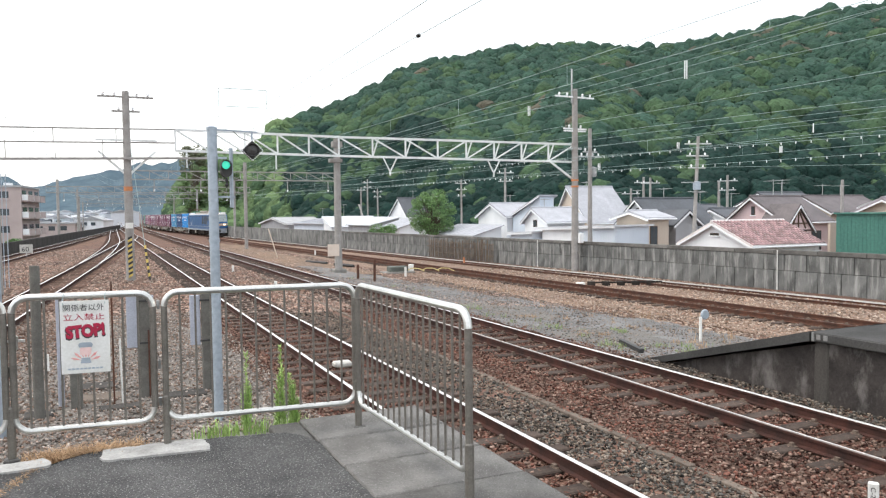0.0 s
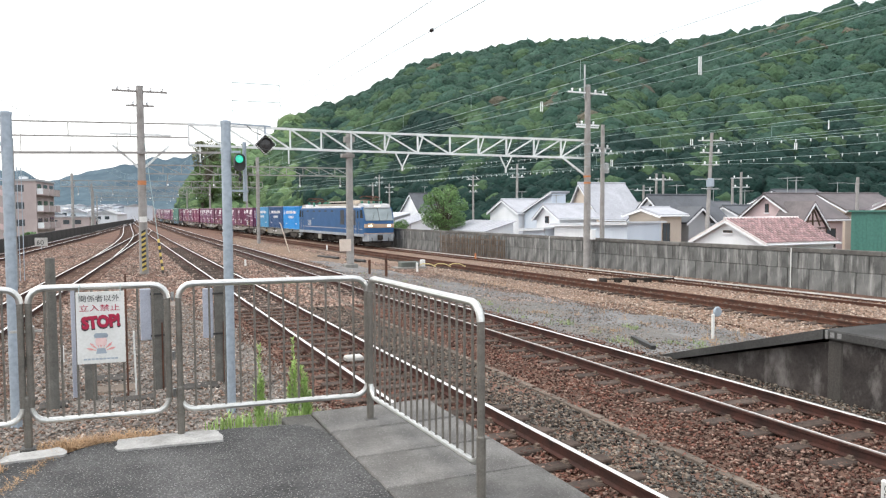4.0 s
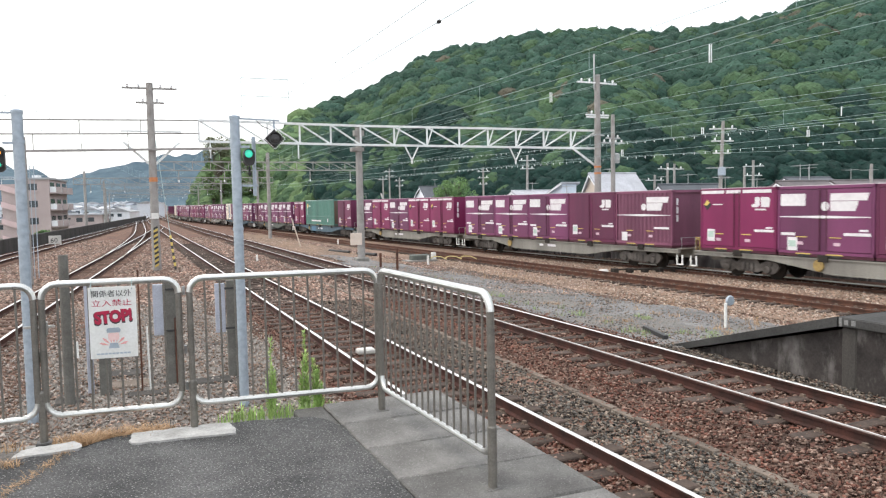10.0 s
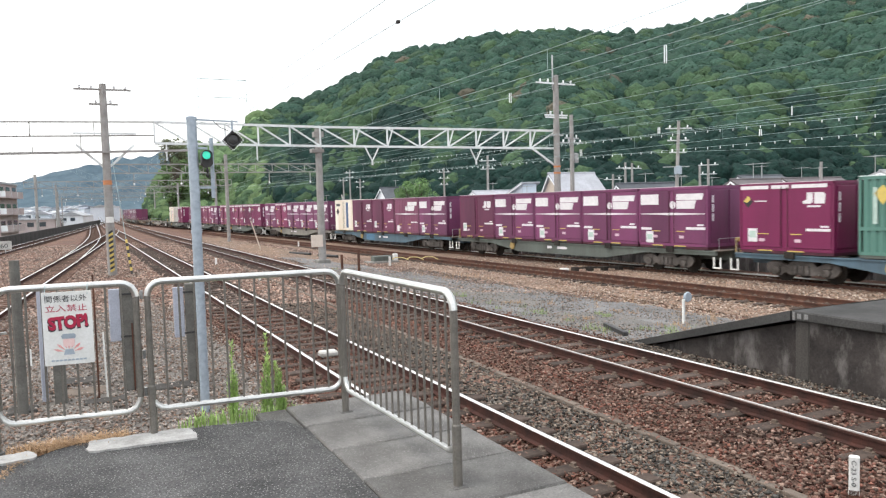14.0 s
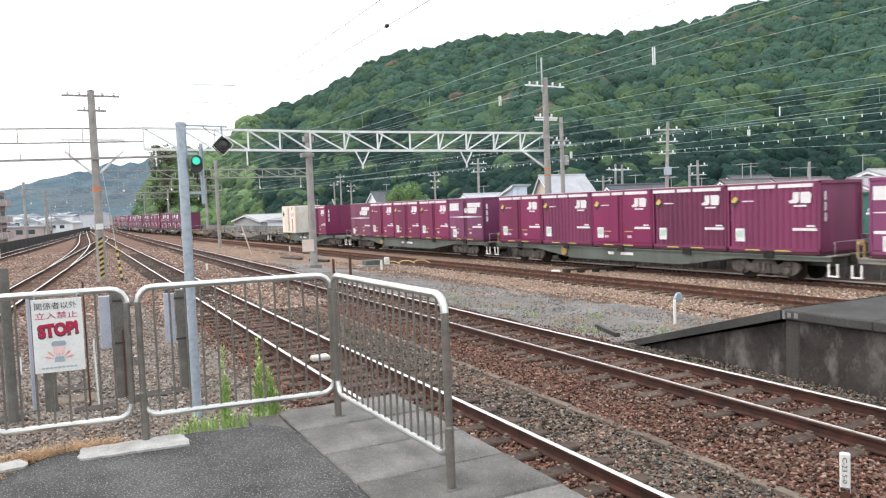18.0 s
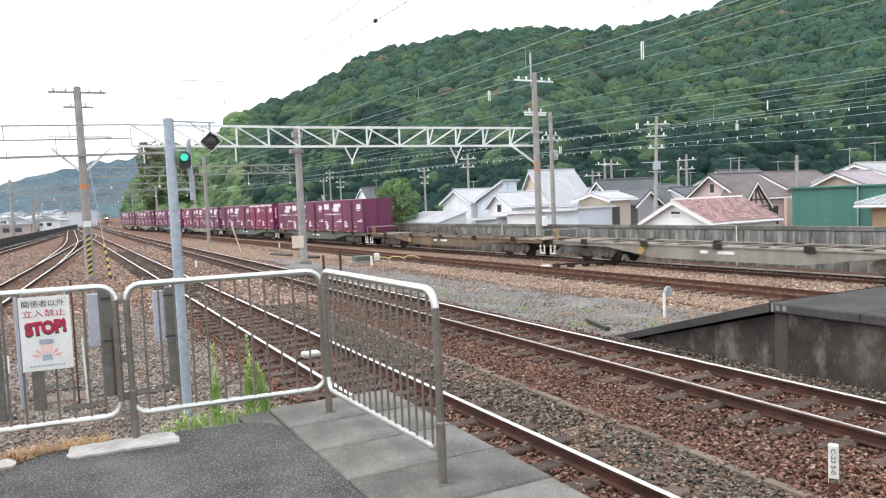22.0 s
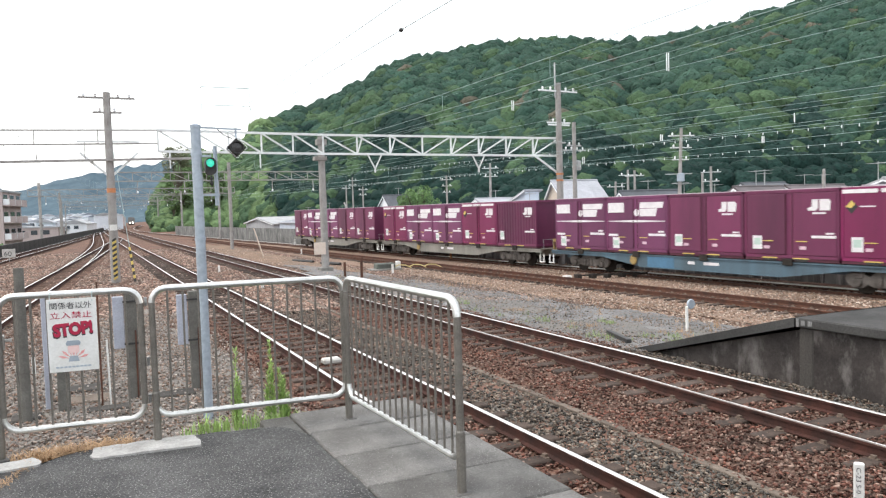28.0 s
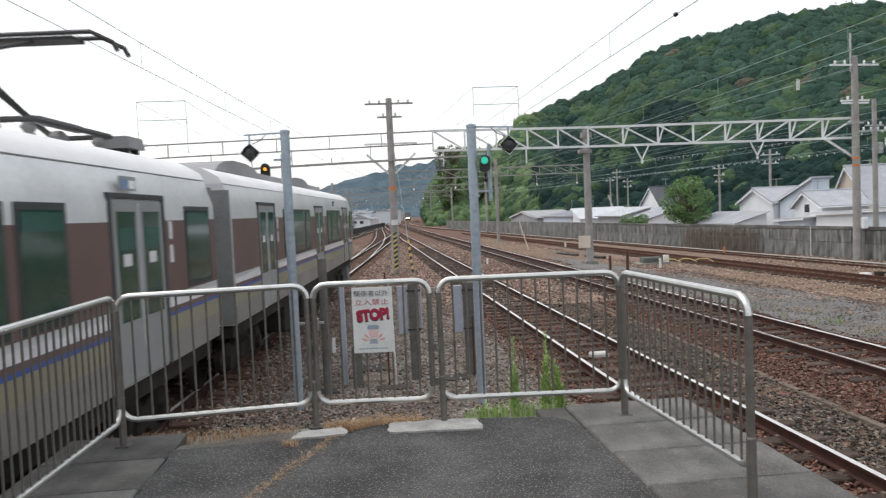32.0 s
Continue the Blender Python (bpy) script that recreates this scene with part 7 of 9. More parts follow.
# the freight train from its front: kinds of container for each wagon, front to rear
LOADS = [
    ("wagon_grey", ["blue", "navy", "sky"]), ("wagon_grey", "fqpfm"), ("wagon_grey", "rpfff"), ("wagon_grey", "mmfmf"), ("wagon_blue", ["p", "green", "m"]),
    ("wagon_green", "ffffp"), ("wagon_blue", ["f", "r", "p", "p", "cream_blue"]), ("wagon_grey", "fffmf"), ("wagon_green", "nnmnm"), ("wagon_green", "fmmmr"),
    ("wagon_green", None), ("wagon_grey", []), ("wagon_brown", []), ("wagon_green", "pfpfr"), ("wagon_green", "mmpfp"), ("wagon_grey", "fmfpr"),
    ("wagon_blue", "mppff"), ("wagon_grey", "qmffm"), ("wagon_grey", "ppffp"),
]
KINDS = {
    "f": (3.715, 2.50, "maroon_f", "weathered maroon freight container with a broad white stripe", "f"),
    "q": (3.715, 2.50, "maroon_p", "dark maroon freight container with ribbed sides", "ribbed"),
    "p": (3.715, 2.50, "maroon_p", "plain dark maroon freight container", "p"),
    "m": (3.715, 2.50, "maroon_m", "glossy maroon freight container with white roof strips and a warning diamond", "m"),
    "r": (3.715, 2.50, "maroon_r", "faded mauve freight container with ribbed sides and a white stripe", "ribbed_f"),
    "n": (3.715, 2.50, "maroon_n", "dusky maroon freight container with shallow ribs and a warning diamond", "ribbed_m"),
    "green": (9.41, 2.60, "box_green", "long faded green ribbed container stained with rust", "green"),
    "cream_blue": (3.715, 2.55, "box_cream", "cream container with a blue band", "cream_blue"),
    "cream": (3.75, 2.60, "box_cream", "dirty cream container with a red band, rust-stained", "cream"),
    "m20": (3.75, 2.50, "maroon_m", "glossy maroon container beside the cream one, with a warning diamond", "m"),
    "blue": (6.06, 2.59, "box_blue", "bright blue ribbed container with white lettering", "cargo"),
    "navy": (6.06, 2.59, "box_navy", "navy blue ribbed container with white lettering", "cargo"),
    "sky": (6.06, 2.59, "box_sky", "pale blue ribbed container with white lettering", "cargo"),
}

# seconds and the distance of the locomotive's nose along the freight line
TRAIN_ROWS = [(0, 119.2), (1, 104.9), (2, 90.2), (3, 75.2), (4, 59.9), (5, 44.5), (6, 28.8), (7.5, 5.1), (9, -18.95), (11, -51.28), (13, -84.05), (15, -117.0), (17, -150.15), (19, -183.52), (21, -216.95), (23, -250.55), (25, -283.95), (27, -317.25), (29, -350.65), (31, -383.95), (32, -400.65)]
NOSE_T, NOSE_Y = zip(*TRAIN_ROWS)


def train_place(offset, t):
    """The pose of a vehicle whose middle runs offset metres behind the nose."""
    p, a = freight_at(float(np.interp(t, NOSE_T, NOSE_Y)) + offset)
    return Matrix.Translation(p) @ Matrix.Rotation(-a, 4, "Z")


MOVING = []


def make_freight():
    loco = locomotive()
    MOVING.append((loco, 10.3, 0.0))
    wagons, boxes = {}, {}

    def wagon(material):
        if material not in wagons:
            wagons[material] = flat_wagon(material)
            return wagons[material]
        return copy_thing(wagons[material], Matrix())

    def box(kind):
        if kind not in boxes:
            length, height, material, label, style = KINDS[kind]
            boxes[kind] = container_box("freight_container", length, height, material, label, style)
            return boxes[kind]
        return copy_thing(boxes[kind], Matrix())

    front = 19.75
    for material, load in LOADS:
        w = wagon(material)
        MOVING.append((w, front + 10.2, 0.0))
        if load is None:
            rows = [("m20", 6.36), ("cream", 13.93)]
        elif "green" in load:
            rows = [("p", 2.68), ("green", 10.47), ("m", 17.87)]
        else:
            kinds = [k.lower() if len(k) == 1 else k for k in load]
            lengths = [KINDS[k][0] for k in kinds]
            gap = 0.34 if "blue" in kinds else 0.045
            total = sum(lengths) + gap * (len(lengths) - 1)
            at, rows = (10.2 if len(kinds) == 5 else 9.9) - total / 2, []
            for k, n in zip(kinds, lengths):
                rows.append((k, at + n / 2))
                at += n + gap
        for k, at in rows:
            MOVING.append((box(k), front + at, 1.012))
        front += 20.4


make_freight()

CARS = []


def make_emu():
    """The departing train: the last row of each car's tuple is its middle behind the leading end."""
    lead = passenger_car(True)
    second = passenger_car(False, "panto")
    third = passenger_car(False)
    CARS.extend([(lead, 8.75), (second, 27.7), (third, 46.75), (copy_thing(third, Matrix()), 65.85)])


make_emu()


CARS_FAR = []


def far_place(time):
    """The far train comes slowly nearer along the main line."""
    y = float(np.interp(time, (0, 20, 26, 32), (640, 430, 370, 320)))
    return Matrix.Translation((0.0534 * y, y, 0)) @ Matrix.Rotation(radians(-3), 4, "Z")


def far_train():
    t = thing("distant_train", far_place(0), "distant train head-on with bright headlights", "train")
    part("body", Shape().prism([(-1.4, 0.9), (-1.42, 2.6), (-1.0, 3.4), (1.0, 3.4), (1.42, 2.6), (1.4, 0.9)], 0, 40, "y"), "emu_grey", t, "", True)
    part("windscreen", Shape().box(-1.1, 1.1, -0.02, 0.05, 2.0, 2.9), "emu_grey", t)
    for x in (-0.55, 0.55):
        part("headlight", Shape().lathe([(0.20, 0), (0.18, -0.04), (0.0, -0.06)], (x, -0.02, 0.95), 12, "y"), "headlight", t, "bright headlight")
    CARS_FAR.append(t)
    part("skirt", Shape().box(-1.2, 1.2, 0.05, 39, -0.02, 0.92), "bogie", t)


far_train()


# ---------------------------------------------------------------- houses behind the wall
MAT.update({
    "plaster_white": surface("plaster_white", (0.80, 0.82, 0.84), (0.70, 0.72, 0.74), 0.6, 0.8, bump=0.1, fine=20, streak=True),
    "plaster_blue": surface("plaster_blue", (0.60, 0.66, 0.73), (0.52, 0.58, 0.65), 0.6, 0.8, bump=0.1, fine=20, streak=True),
    # wall colour paled and blued to carry the distance haze
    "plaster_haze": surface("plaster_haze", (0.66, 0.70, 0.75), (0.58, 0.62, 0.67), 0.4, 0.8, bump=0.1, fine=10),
    "roof_slate": surface("roof_slate", (0.24, 0.27, 0.31), (0.19, 0.21, 0.25), 0.6, 0.7, bump=0.2, fine=8),
    "roof_white": surface("roof_white", (0.58, 0.60, 0.63), (0.48, 0.50, 0.53), 0.8, 0.55, bump=0.2, fine=8),
    "roof_mauve": surface("roof_mauve", (0.30, 0.26, 0.29), (0.24, 0.21, 0.23), 0.8, 0.6, bump=0.3, fine=8),
    "roof_mortar": surface("roof_mortar", (0.72, 0.68, 0.67), (0.6, 0.56, 0.55), 1.5, 0.8, bump=0.3, fine=8),
    "plaster_beige": surface("plaster_beige", (0.58, 0.50, 0.42), (0.50, 0.43, 0.36), 0.6, 0.8, bump=0.1, fine=20, streak=True),
    "plaster_pink": surface("plaster_pink", (0.64, 0.50, 0.50), (0.56, 0.44, 0.44), 0.6, 0.8, bump=0.1, fine=20, streak=True),
    "plaster_grey": surface("plaster_grey", (0.40, 0.41, 0.43), (0.32, 0.33, 0.34), 0.6, 0.8, bump=0.1, fine=20, streak=True),
    "plaster_flat": surface("plaster_flat", (0.46, 0.385, 0.375), (0.39, 0.325, 0.315), 0.4, 0.8, bump=0.1, fine=10),
    "plaster_slate": surface("plaster_slate", (0.17, 0.20, 0.26), (0.13, 0.155, 0.20), 0.5, 0.8, bump=0.1, fine=10),
    "roof_dark": surface("roof_dark", (0.0828, 0.0900, 0.1044), (0.0576, 0.0634, 0.0720), 0.8, 0.6, bump=0.4, fine=8),
    "roof_grey": surface("roof_grey", (0.36, 0.37, 0.38), (0.27, 0.275, 0.28), 0.8, 0.6, bump=0.3, fine=8),
    "roof_pale": surface("roof_pale", (0.41, 0.42, 0.455), (0.33, 0.34, 0.37), 0.8, 0.6, bump=0.3, fine=8),
    "roof_red": surface("roof_red", (0.2550, 0.1487, 0.1487), (0.1785, 0.1062, 0.1105), 1.6, 0.5, bump=0.3, fine=8, piece=0.4),
    "roof_brown": surface("roof_brown", (0.1275, 0.1062, 0.1088), (0.0850, 0.0748, 0.0765), 0.8, 0.6, bump=0.3, fine=8),
    "sheet_green": surface("sheet_green", (0.055, 0.180, 0.145), (0.042, 0.145, 0.120), 0.7, 0.55, bump=0.1, fine=8, streak=True),
    "plaster_ochre": surface("plaster_ochre", (0.50, 0.36, 0.22), (0.42, 0.30, 0.19), 0.6, 0.8, bump=0.1, fine=20, streak=True),
    "roof_tile_grey": surface("roof_tile_grey", (0.40, 0.42, 0.45), (0.30, 0.315, 0.34), 0.8, 0.5, bump=0.3, fine=8, piece=0.12),
    "timber": surface("timber", (0.12, 0.085, 0.06), (0.08, 0.06, 0.045), 2, 0.8, bump=0.2),
    "bark": surface("bark", (0.13, 0.11, 0.085), (0.085, 0.072, 0.058), 3, 0.9, bump=0.6, fine=20),
    "window_glass": surface("window_glass", (0.06, 0.075, 0.085), (0.04, 0.05, 0.06), 1, 0.08, bump=0),
})
LOW = -2.6


def window_on(parent, axis, at, a0, a1, z0, z1, sign):
    """A framed window with two panes on a wall; axis 'x' means the wall faces along x."""
    d = 0.05 * sign
    def blk(u0, u1, v0, v1, q0, q1):
        lo, hi = sorted((at + q0 * sign, at + q1 * sign))
        return Shape().box(lo, hi, u0, u1, v0, v1) if axis == "x" else Shape().box(u0, u1, lo, hi, v0, v1)
    w = part("window", blk(a0, a1, z0, z1, -0.02, 0.03), "timber", parent)
    m = (a0 + a1) / 2
    part("pane", blk(a0 + 0.05, m - 0.02, z0 + 0.05, z1 - 0.05, 0.02, 0.045), "window_glass", w)
    part("pane", blk(m + 0.02, a1 - 0.05, z0 + 0.05, z1 - 0.05, 0.02, 0.045), "window_glass", w)
    part("sill", blk(a0 - 0.05, a1 + 0.05, z0 - 0.07, z0, 0.0, 0.09), "plaster_white", w)


def gable_house(label, x0, x1, y0, y1, eave, ridge, wall, roof, over=0.35, tiles=0, ridge_y=None, verge="plaster_white", windows=()):
    """A house with its gable towards the railway (-x) and the ridge along x."""
    ym = ridge_y if ridge_y is not None else (y0 + y1) / 2
    h = thing("house", Matrix.Translation((x0, ym, LOW)), label, "house", "houses behind the wall")
    x1, y0, y1, e, r = x1 - x0, y0 - ym, y1 - ym, eave - LOW, ridge - LOW
    part("wall", Shape().prism([(y0, 0), (y1, 0), (y1, e), (0, r), (y0, e)], 0, x1, "x"), wall, h)
    for ya, tag in ((y0, 0), (y1, 1)):
        s = 1 if ya > 0 else -1
        slope = (r - e) / abs(ya)
        ye, ze = ya + s * over, e - over * slope
        part("roof_slope", Shape().prism([(0, r + 0.02), (ye, ze + 0.02), (ye, ze + 0.16), (0, r + 0.17)], -over, x1 + over, "x"), roof, h)
        part("barge_board", Shape().prism([(0, r - 0.10), (ye, ze - 0.10), (ye, ze + 0.015), (0, r + 0.015)], -over - 0.03, -over + 0.03, "x"), verge, h)
        part("gutter", Shape().tube([(-over, ye + s * 0.05, ze + 0.04), (x1 + over, ye + s * 0.05, ze + 0.04)], 0.06, 6), verge, h)
    part("ridge_cap", Shape().tube([(-over - 0.05, 0, r + 0.16), (x1 + over + 0.05, 0, r + 0.16)], 0.13 if tiles else 0.09, 8), roof, h, "", True)
    for axis, at, a0, a1, z0, z1, sign in windows:
        window_on(h, axis, at, a0, a1, z0 - LOW, z1 - LOW, sign)
    return h


def shed_house(label, x0, x1, y0, y1, z_left, z_right, wall, roof, windows=(), name="house"):
    """A box house whose roof slopes along y from y1 (left) to y0 (right)."""
    h = thing(name, Matrix.Translation((x0, y0, LOW)), label, "house", "houses behind the wall")
    w, d, a, b = x1 - x0, y1 - y0, z_right - LOW, z_left - LOW
    part("wall", Shape().prism([(0, 0), (d, 0), (d, b), (0, a)], 0, w, "x"), wall, h)
    part("roof", Shape().prism([(-0.25, a + 0.01), (d + 0.25, b + 0.01), (d + 0.25, b + 0.13), (-0.25, a + 0.13)], -0.25, w + 0.25, "x"), roof, h)
    part("fascia", Shape().prism([(-0.27, a - 0.08), (d + 0.27, b - 0.08), (d + 0.27, b + 0.0), (-0.27, a + 0.0)], -0.29, -0.25, "x"), "plaster_white", h)
    for axis, at, a0, a1, z0, z1, sign in windows:
        window_on(h, axis, at, a0, a1, z0 - LOW, z1 - LOW, sign)
    return h


def hip_house(label, x0, x1, y0, y1, eave, ridge, wall, roof, over=0.5, windows=()):
    """A house under a hipped roof, with ribs of tiles running down the slopes."""
    h = thing("house", Matrix.Translation((x0, y0, LOW)), label, "house", "houses behind the wall")
    w, d, e, r = x1 - x0, y1 - y0, eave - LOW, ridge - LOW
    part("wall", Shape().box(0, w, 0, d, 0, e), wall, h)
    m = w / 2
    a, b, c, f = (-over, -over, e), (w + over, -over, e), (w + over, d + over, e), (-over, d + over, e)
    p, q = (m, m, r), (m, d - m, r)
    for name, quad in (("roof_slope", (f, a, p, q)), ("roof_slope", (b, c, q, p)), ("roof_hip", (a, b, p)), ("roof_hip", (c, f, q))):
        k = len(quad)
        up = [(u[0], u[1], u[2] + 0.14) for u in quad]
        part(name, Shape().add(list(quad) + up, [tuple(range(k))[::-1], tuple(range(k, 2 * k))] + [(i, (i + 1) % k, (i + 1) % k + k, i + k) for i in range(k)]), roof, h)
    part("ridge_cap", Shape().tube([(m, m, r + 0.16), (m, d - m, r + 0.16)], 0.11, 8), roof, h, "", True)
    for u, v in ((a, p), (f, q)):
        part("hip_cap", Shape().tube([(u[0], u[1], u[2] + 0.15), (v[0], v[1], v[2] + 0.15)], 0.09, 8), roof, h, "", True)
    n = int((d + 2 * over) / 0.3)
    for k in range(1, n):
        y = -over + (d + 2 * over) * k / n
        reach = min(1.0, (y + over) / (m + over), (d + over - y) / (m + over))
        part("tile_row", Shape().tube([(-over, y, e + 0.15), (-over + (m + over) * reach, y, e + 0.15 + (r - e) * reach)], 0.055, 6), roof, h)
    part("gutter", Shape().tube([(-over - 0.06, -over, e + 0.02), (-over - 0.06, d + over, e + 0.02)], 0.06, 6), "plaster_white", h)
    for axis, at, a0, a1, z0, z1, sign in windows:
        window_on(h, axis, at, a0, a1, z0 - LOW, z1 - LOW, sign)
    return h


def lean_roof(label, x0, x1, y0, y1, z_front, z_back, wall, roof):
    """A long low building whose single roof slope faces the railway."""
    h = thing("house", Matrix.Translation((x0, y0, LOW)), label, "house", "houses behind the wall")
    w, d, a, b = x1 - x0, y1 - y0, z_front - LOW, z_back - LOW
    part("wall", Shape().prism([(0, 0), (w, 0), (w, b), (0, a)], 0, d, "y"), wall, h)
    part("roof", Shape().prism([(-0.3, a - 0.06), (w + 0.2, b + 0.08), (w + 0.2, b + 0.16), (-0.3, a + 0.02)], -0.25, d + 0.25, "y"), roof, h)
    n = int(d / 0.9)
    seam = Shape().prism([(-0.3, a + 0.02), (w + 0.2, b + 0.16), (w + 0.2, b + 0.19), (-0.3, a + 0.05)], -0.02, 0.02, "y").mesh("roof_seam", roof)
    for k in range(n):
        o = new("roof_seam", seam)
        o.parent, o.matrix_basis = h, Matrix.Translation((0, (k + 0.5) * d / n, 0))
    part("gutter", Shape().tube([(-0.34, -0.25, a - 0.06), (-0.34, d + 0.25, a - 0.06)], 0.06, 6), "plaster_grey", h)
    return h


def antenna(x, y, z, height):
    p = thing("tv_antenna", Matrix.Translation((x, y, z)), "thin metal television aerial on a roof", "antenna", "roof aerials")
    part("mast", Shape().tube([(0, 0, -0.15), (0, 0, height)], 0.028, 6), "steel", p)
    part("boom", Shape().bar((-0.2, -0.6, height - 0.1), (0.2, 0.6, height - 0.1), 0.035), "steel", p)
    for k in range(6):
        q = k / 5 - 0.5
        part("element", Shape().bar((0.4 * q - 0.4, 1.2 * q + 0.15, height - 0.1), (0.4 * q + 0.4, 1.2 * q - 0.15, height - 0.1), 0.02), "steel", p)


def tiled_slope(h, r, ye, ze, xa, xb, material, cols, rows):
    """Pantiles laid one by one on the near slope of a roof."""
    wd, ln = (xb - xa) / cols, math.hypot(ye, ze - r) / rows
    pitch = math.atan2(r - ze, -ye)
    tile = Shape().prism([(-wd * 0.42, 0.0), (-wd * 0.25, 0.05), (0.0, 0.065), (wd * 0.25, 0.05), (wd * 0.40, 0.0)], 0.0, ln * 0.80, "y").mesh("tile", material)
    for i in range(cols):
        for j in range(rows):
            q = (j + 1) / rows
            o = new("tile", tile)
            o.parent = h
            o.matrix_basis = Matrix.Translation((xa + (i + 0.5) * wd, ye * q, r + (ze - r) * q + 0.165)) @ Matrix.Rotation(pitch, 4, "X")


def make_houses():
    h = gable_house("low white house with a red pantile roof behind the wall", 33.0, 38.3, 30.95, 36.45, 0.72, 1.93, "plaster_white", "roof_mortar", 0.25, 0, 33.76, windows=[("x", 0, -0.35, 0.35, 1.25, 1.4, -1)])
    tiled_slope(h, 1.93 - LOW, 30.95 - 33.76 - 0.25, 0.72 - LOW - 0.25 * 0.43, -0.25, 5.55, "roof_red", 22, 11)
    gable_house("pink rendered house with a dark brown roof", 44.0, 48.4, 38.4, 43.6, 1.95, 3.60, "plaster_pink", "roof_brown", 0.35, 0, 41.2, windows=[("x", 0, -0.18, 0.18, 2.35, 3.0, -1), ("y", -2.8, 1.2, 2.2, -0.2, 1.2, -1), ("y", -2.8, 2.7, 3.7, -0.2, 1.2, -1)])
    d = thing("dormer", Matrix.Translation((44.3, 38.1, 2.22)), "small half-timbered dormer gable on a tiled roof", "dormer", "house details")
    part("wall", Shape().prism([(-1.3, -0.9), (1.3, -0.9), (0, 0.65)], -0.6, 1.6, "y"), "plaster_pink", d)
    for a, b in (((-1.5, -1.0), (0, 0.8)), ((1.5, -1.0), (0, 0.8))):
        part("roof_slope", Shape().prism([a, b, (b[0], b[1] + 0.13), (a[0], a[1] + 0.13)], -0.8, 1.8, "y"), "roof_brown", d)
        part("verge", Shape().prism([(a[0], a[1] - 0.14), (b[0], b[1] - 0.14), b, a], -0.84, -0.78, "y"), "plaster_white", d)
    for p, q in (((-0.7, -0.8), (-0.1, 0.35)), ((0.7, -0.8), (0.1, 0.35)), ((0, -0.85), (0, 0.5)), ((-0.9, -0.45), (0.9, -0.45))):
        part("timber", Shape().bar((p[0], -0.62, p[1]), (q[0], -0.62, q[1]), 0.09), "timber", d)
    gable_house("white house with a dark grey slate roof", 37.5, 42.7, 43.6, 48.9, 1.50, 3.56, "plaster_white", "roof_dark", 0.35, 0, 46.3, windows=[("x", 0, -0.15, 0.2, 2.4, 3.0, -1), ("x", 0, -2.2, -1.0, -0.6, 1.0, -1), ("y", -2.7, 0.5, 1.6, -0.2, 1.2, -1)])
    p = thing("porch_roof", Matrix.Translation((38.4, 42.3, 2.25)), "small dark porch gable with white verges in front of a house", "porch", "house details")
    part("wall", Shape().prism([(-1.0, -4.6), (1.0, -4.6), (1.0, -0.55), (0, 0.35), (-1.0, -0.55)], -0.3, 1.3, "y"), "plaster_grey", p)
    for s in (-1, 1):
        part("roof_slope", Shape().prism([(0, 0.45), (s * 1.45, -0.66), (s * 1.45, -0.54), (0, 0.58)], -0.6, 1.9, "y"), "roof_dark", p)
        part("verge", Shape().prism([(0, 0.30), (s * 1.45, -0.80), (s * 1.45, -0.67), (0, 0.44)], -0.64, -0.59, "y"), "plaster_white", p)
    gable_house("small beige house with a pale roof", 34.5, 36.3, 41.5, 45.0, 2.22, 2.62, "plaster_beige", "roof_pale", 0.35, 0, 43.2, windows=[("x", 0, -0.35, 0.1, 0.95, 1.75, -1), ("y", -1.7, 0.15, 0.8, 0.1, 1.7, -1)])
    gable_house("tall cream house with a steep pale grey roof", 40.0, 44.7, 56.1, 61.6, 1.85, 4.95, "plaster_beige", "roof_pale", 0.3, 0, 59.4)
    shed_house("low white annexe with a flat pale roof", 31.0, 33.8, 40.6, 45.0, 1.6, 1.72, "plaster_blue", "roof_white")
    shed_house("low white workshop with a flat pale roof", 31.0, 33.8, 45.1, 49.6, 1.45, 1.55, "plaster_white", "roof_white", [("x", 0, 2.0, 3.0, -0.2, 0.6, -1)])
    shed_house("low shed with a rounded white sheet roof", 30.4, 32.6, 50.0, 53.4, 1.0, 1.15, "plaster_blue", "roof_white")
    gable_house("white house with a pale grey roof and small porch", 33.0, 36.6, 52.0, 55.6, 1.95, 2.95, "plaster_white", "roof_pale", 0.3, 0, 54.1, windows=[("x", 0, -0.5, 0.1, 1.5, 2.1, -1)])
    shed_house("blue-white house with a steep single-pitch roof", 34.5, 35.9, 55.6, 60.3, 2.32, 4.1, "plaster_blue", "roof_pale")
    gable_house("pale house with a white gable", 34.0, 38.2, 60.5, 66.2, 2.35, 3.48, "plaster_white", "roof_pale", 0.25, 0, 63.4)
    lean_roof("low long building with a sloping grey sheet roof", 30.0, 32.6, 59.0, 68.0, 0.75, 1.5, "plaster_white", "roof_pale")
    gable_house("white gabled house behind a green tree", 36.0, 40.4, 89.9, 96.6, 2.35, 4.65, "plaster_white", "roof_dark", 0.25, 0, 93.0, windows=[("x", 0, -2.0, -1.0, 0.6, 1.7, -1)])
    shed_house("white flat-topped building with a sloping end", 28.8, 36.0, 100.0, 104.0, 2.35, 0.9, "plaster_white", "roof_white")
    lean_roof("white building with a shallow white roof behind the wall", 28.8, 34.0, 104.2, 122.0, 1.4, 2.1, "plaster_blue", "roof_pale")
    gable_house("long grey-roofed house far along the wall", 28.8, 36.0, 126.0, 150.0, 1.1, 2.1, "plaster_grey", "roof_grey", 0.4)
    lean_roof("low white workshop with a pale roof", 31.0, 34.0, 80.0, 86.5, 1.1, 2.0, "plaster_white", "roof_pale")
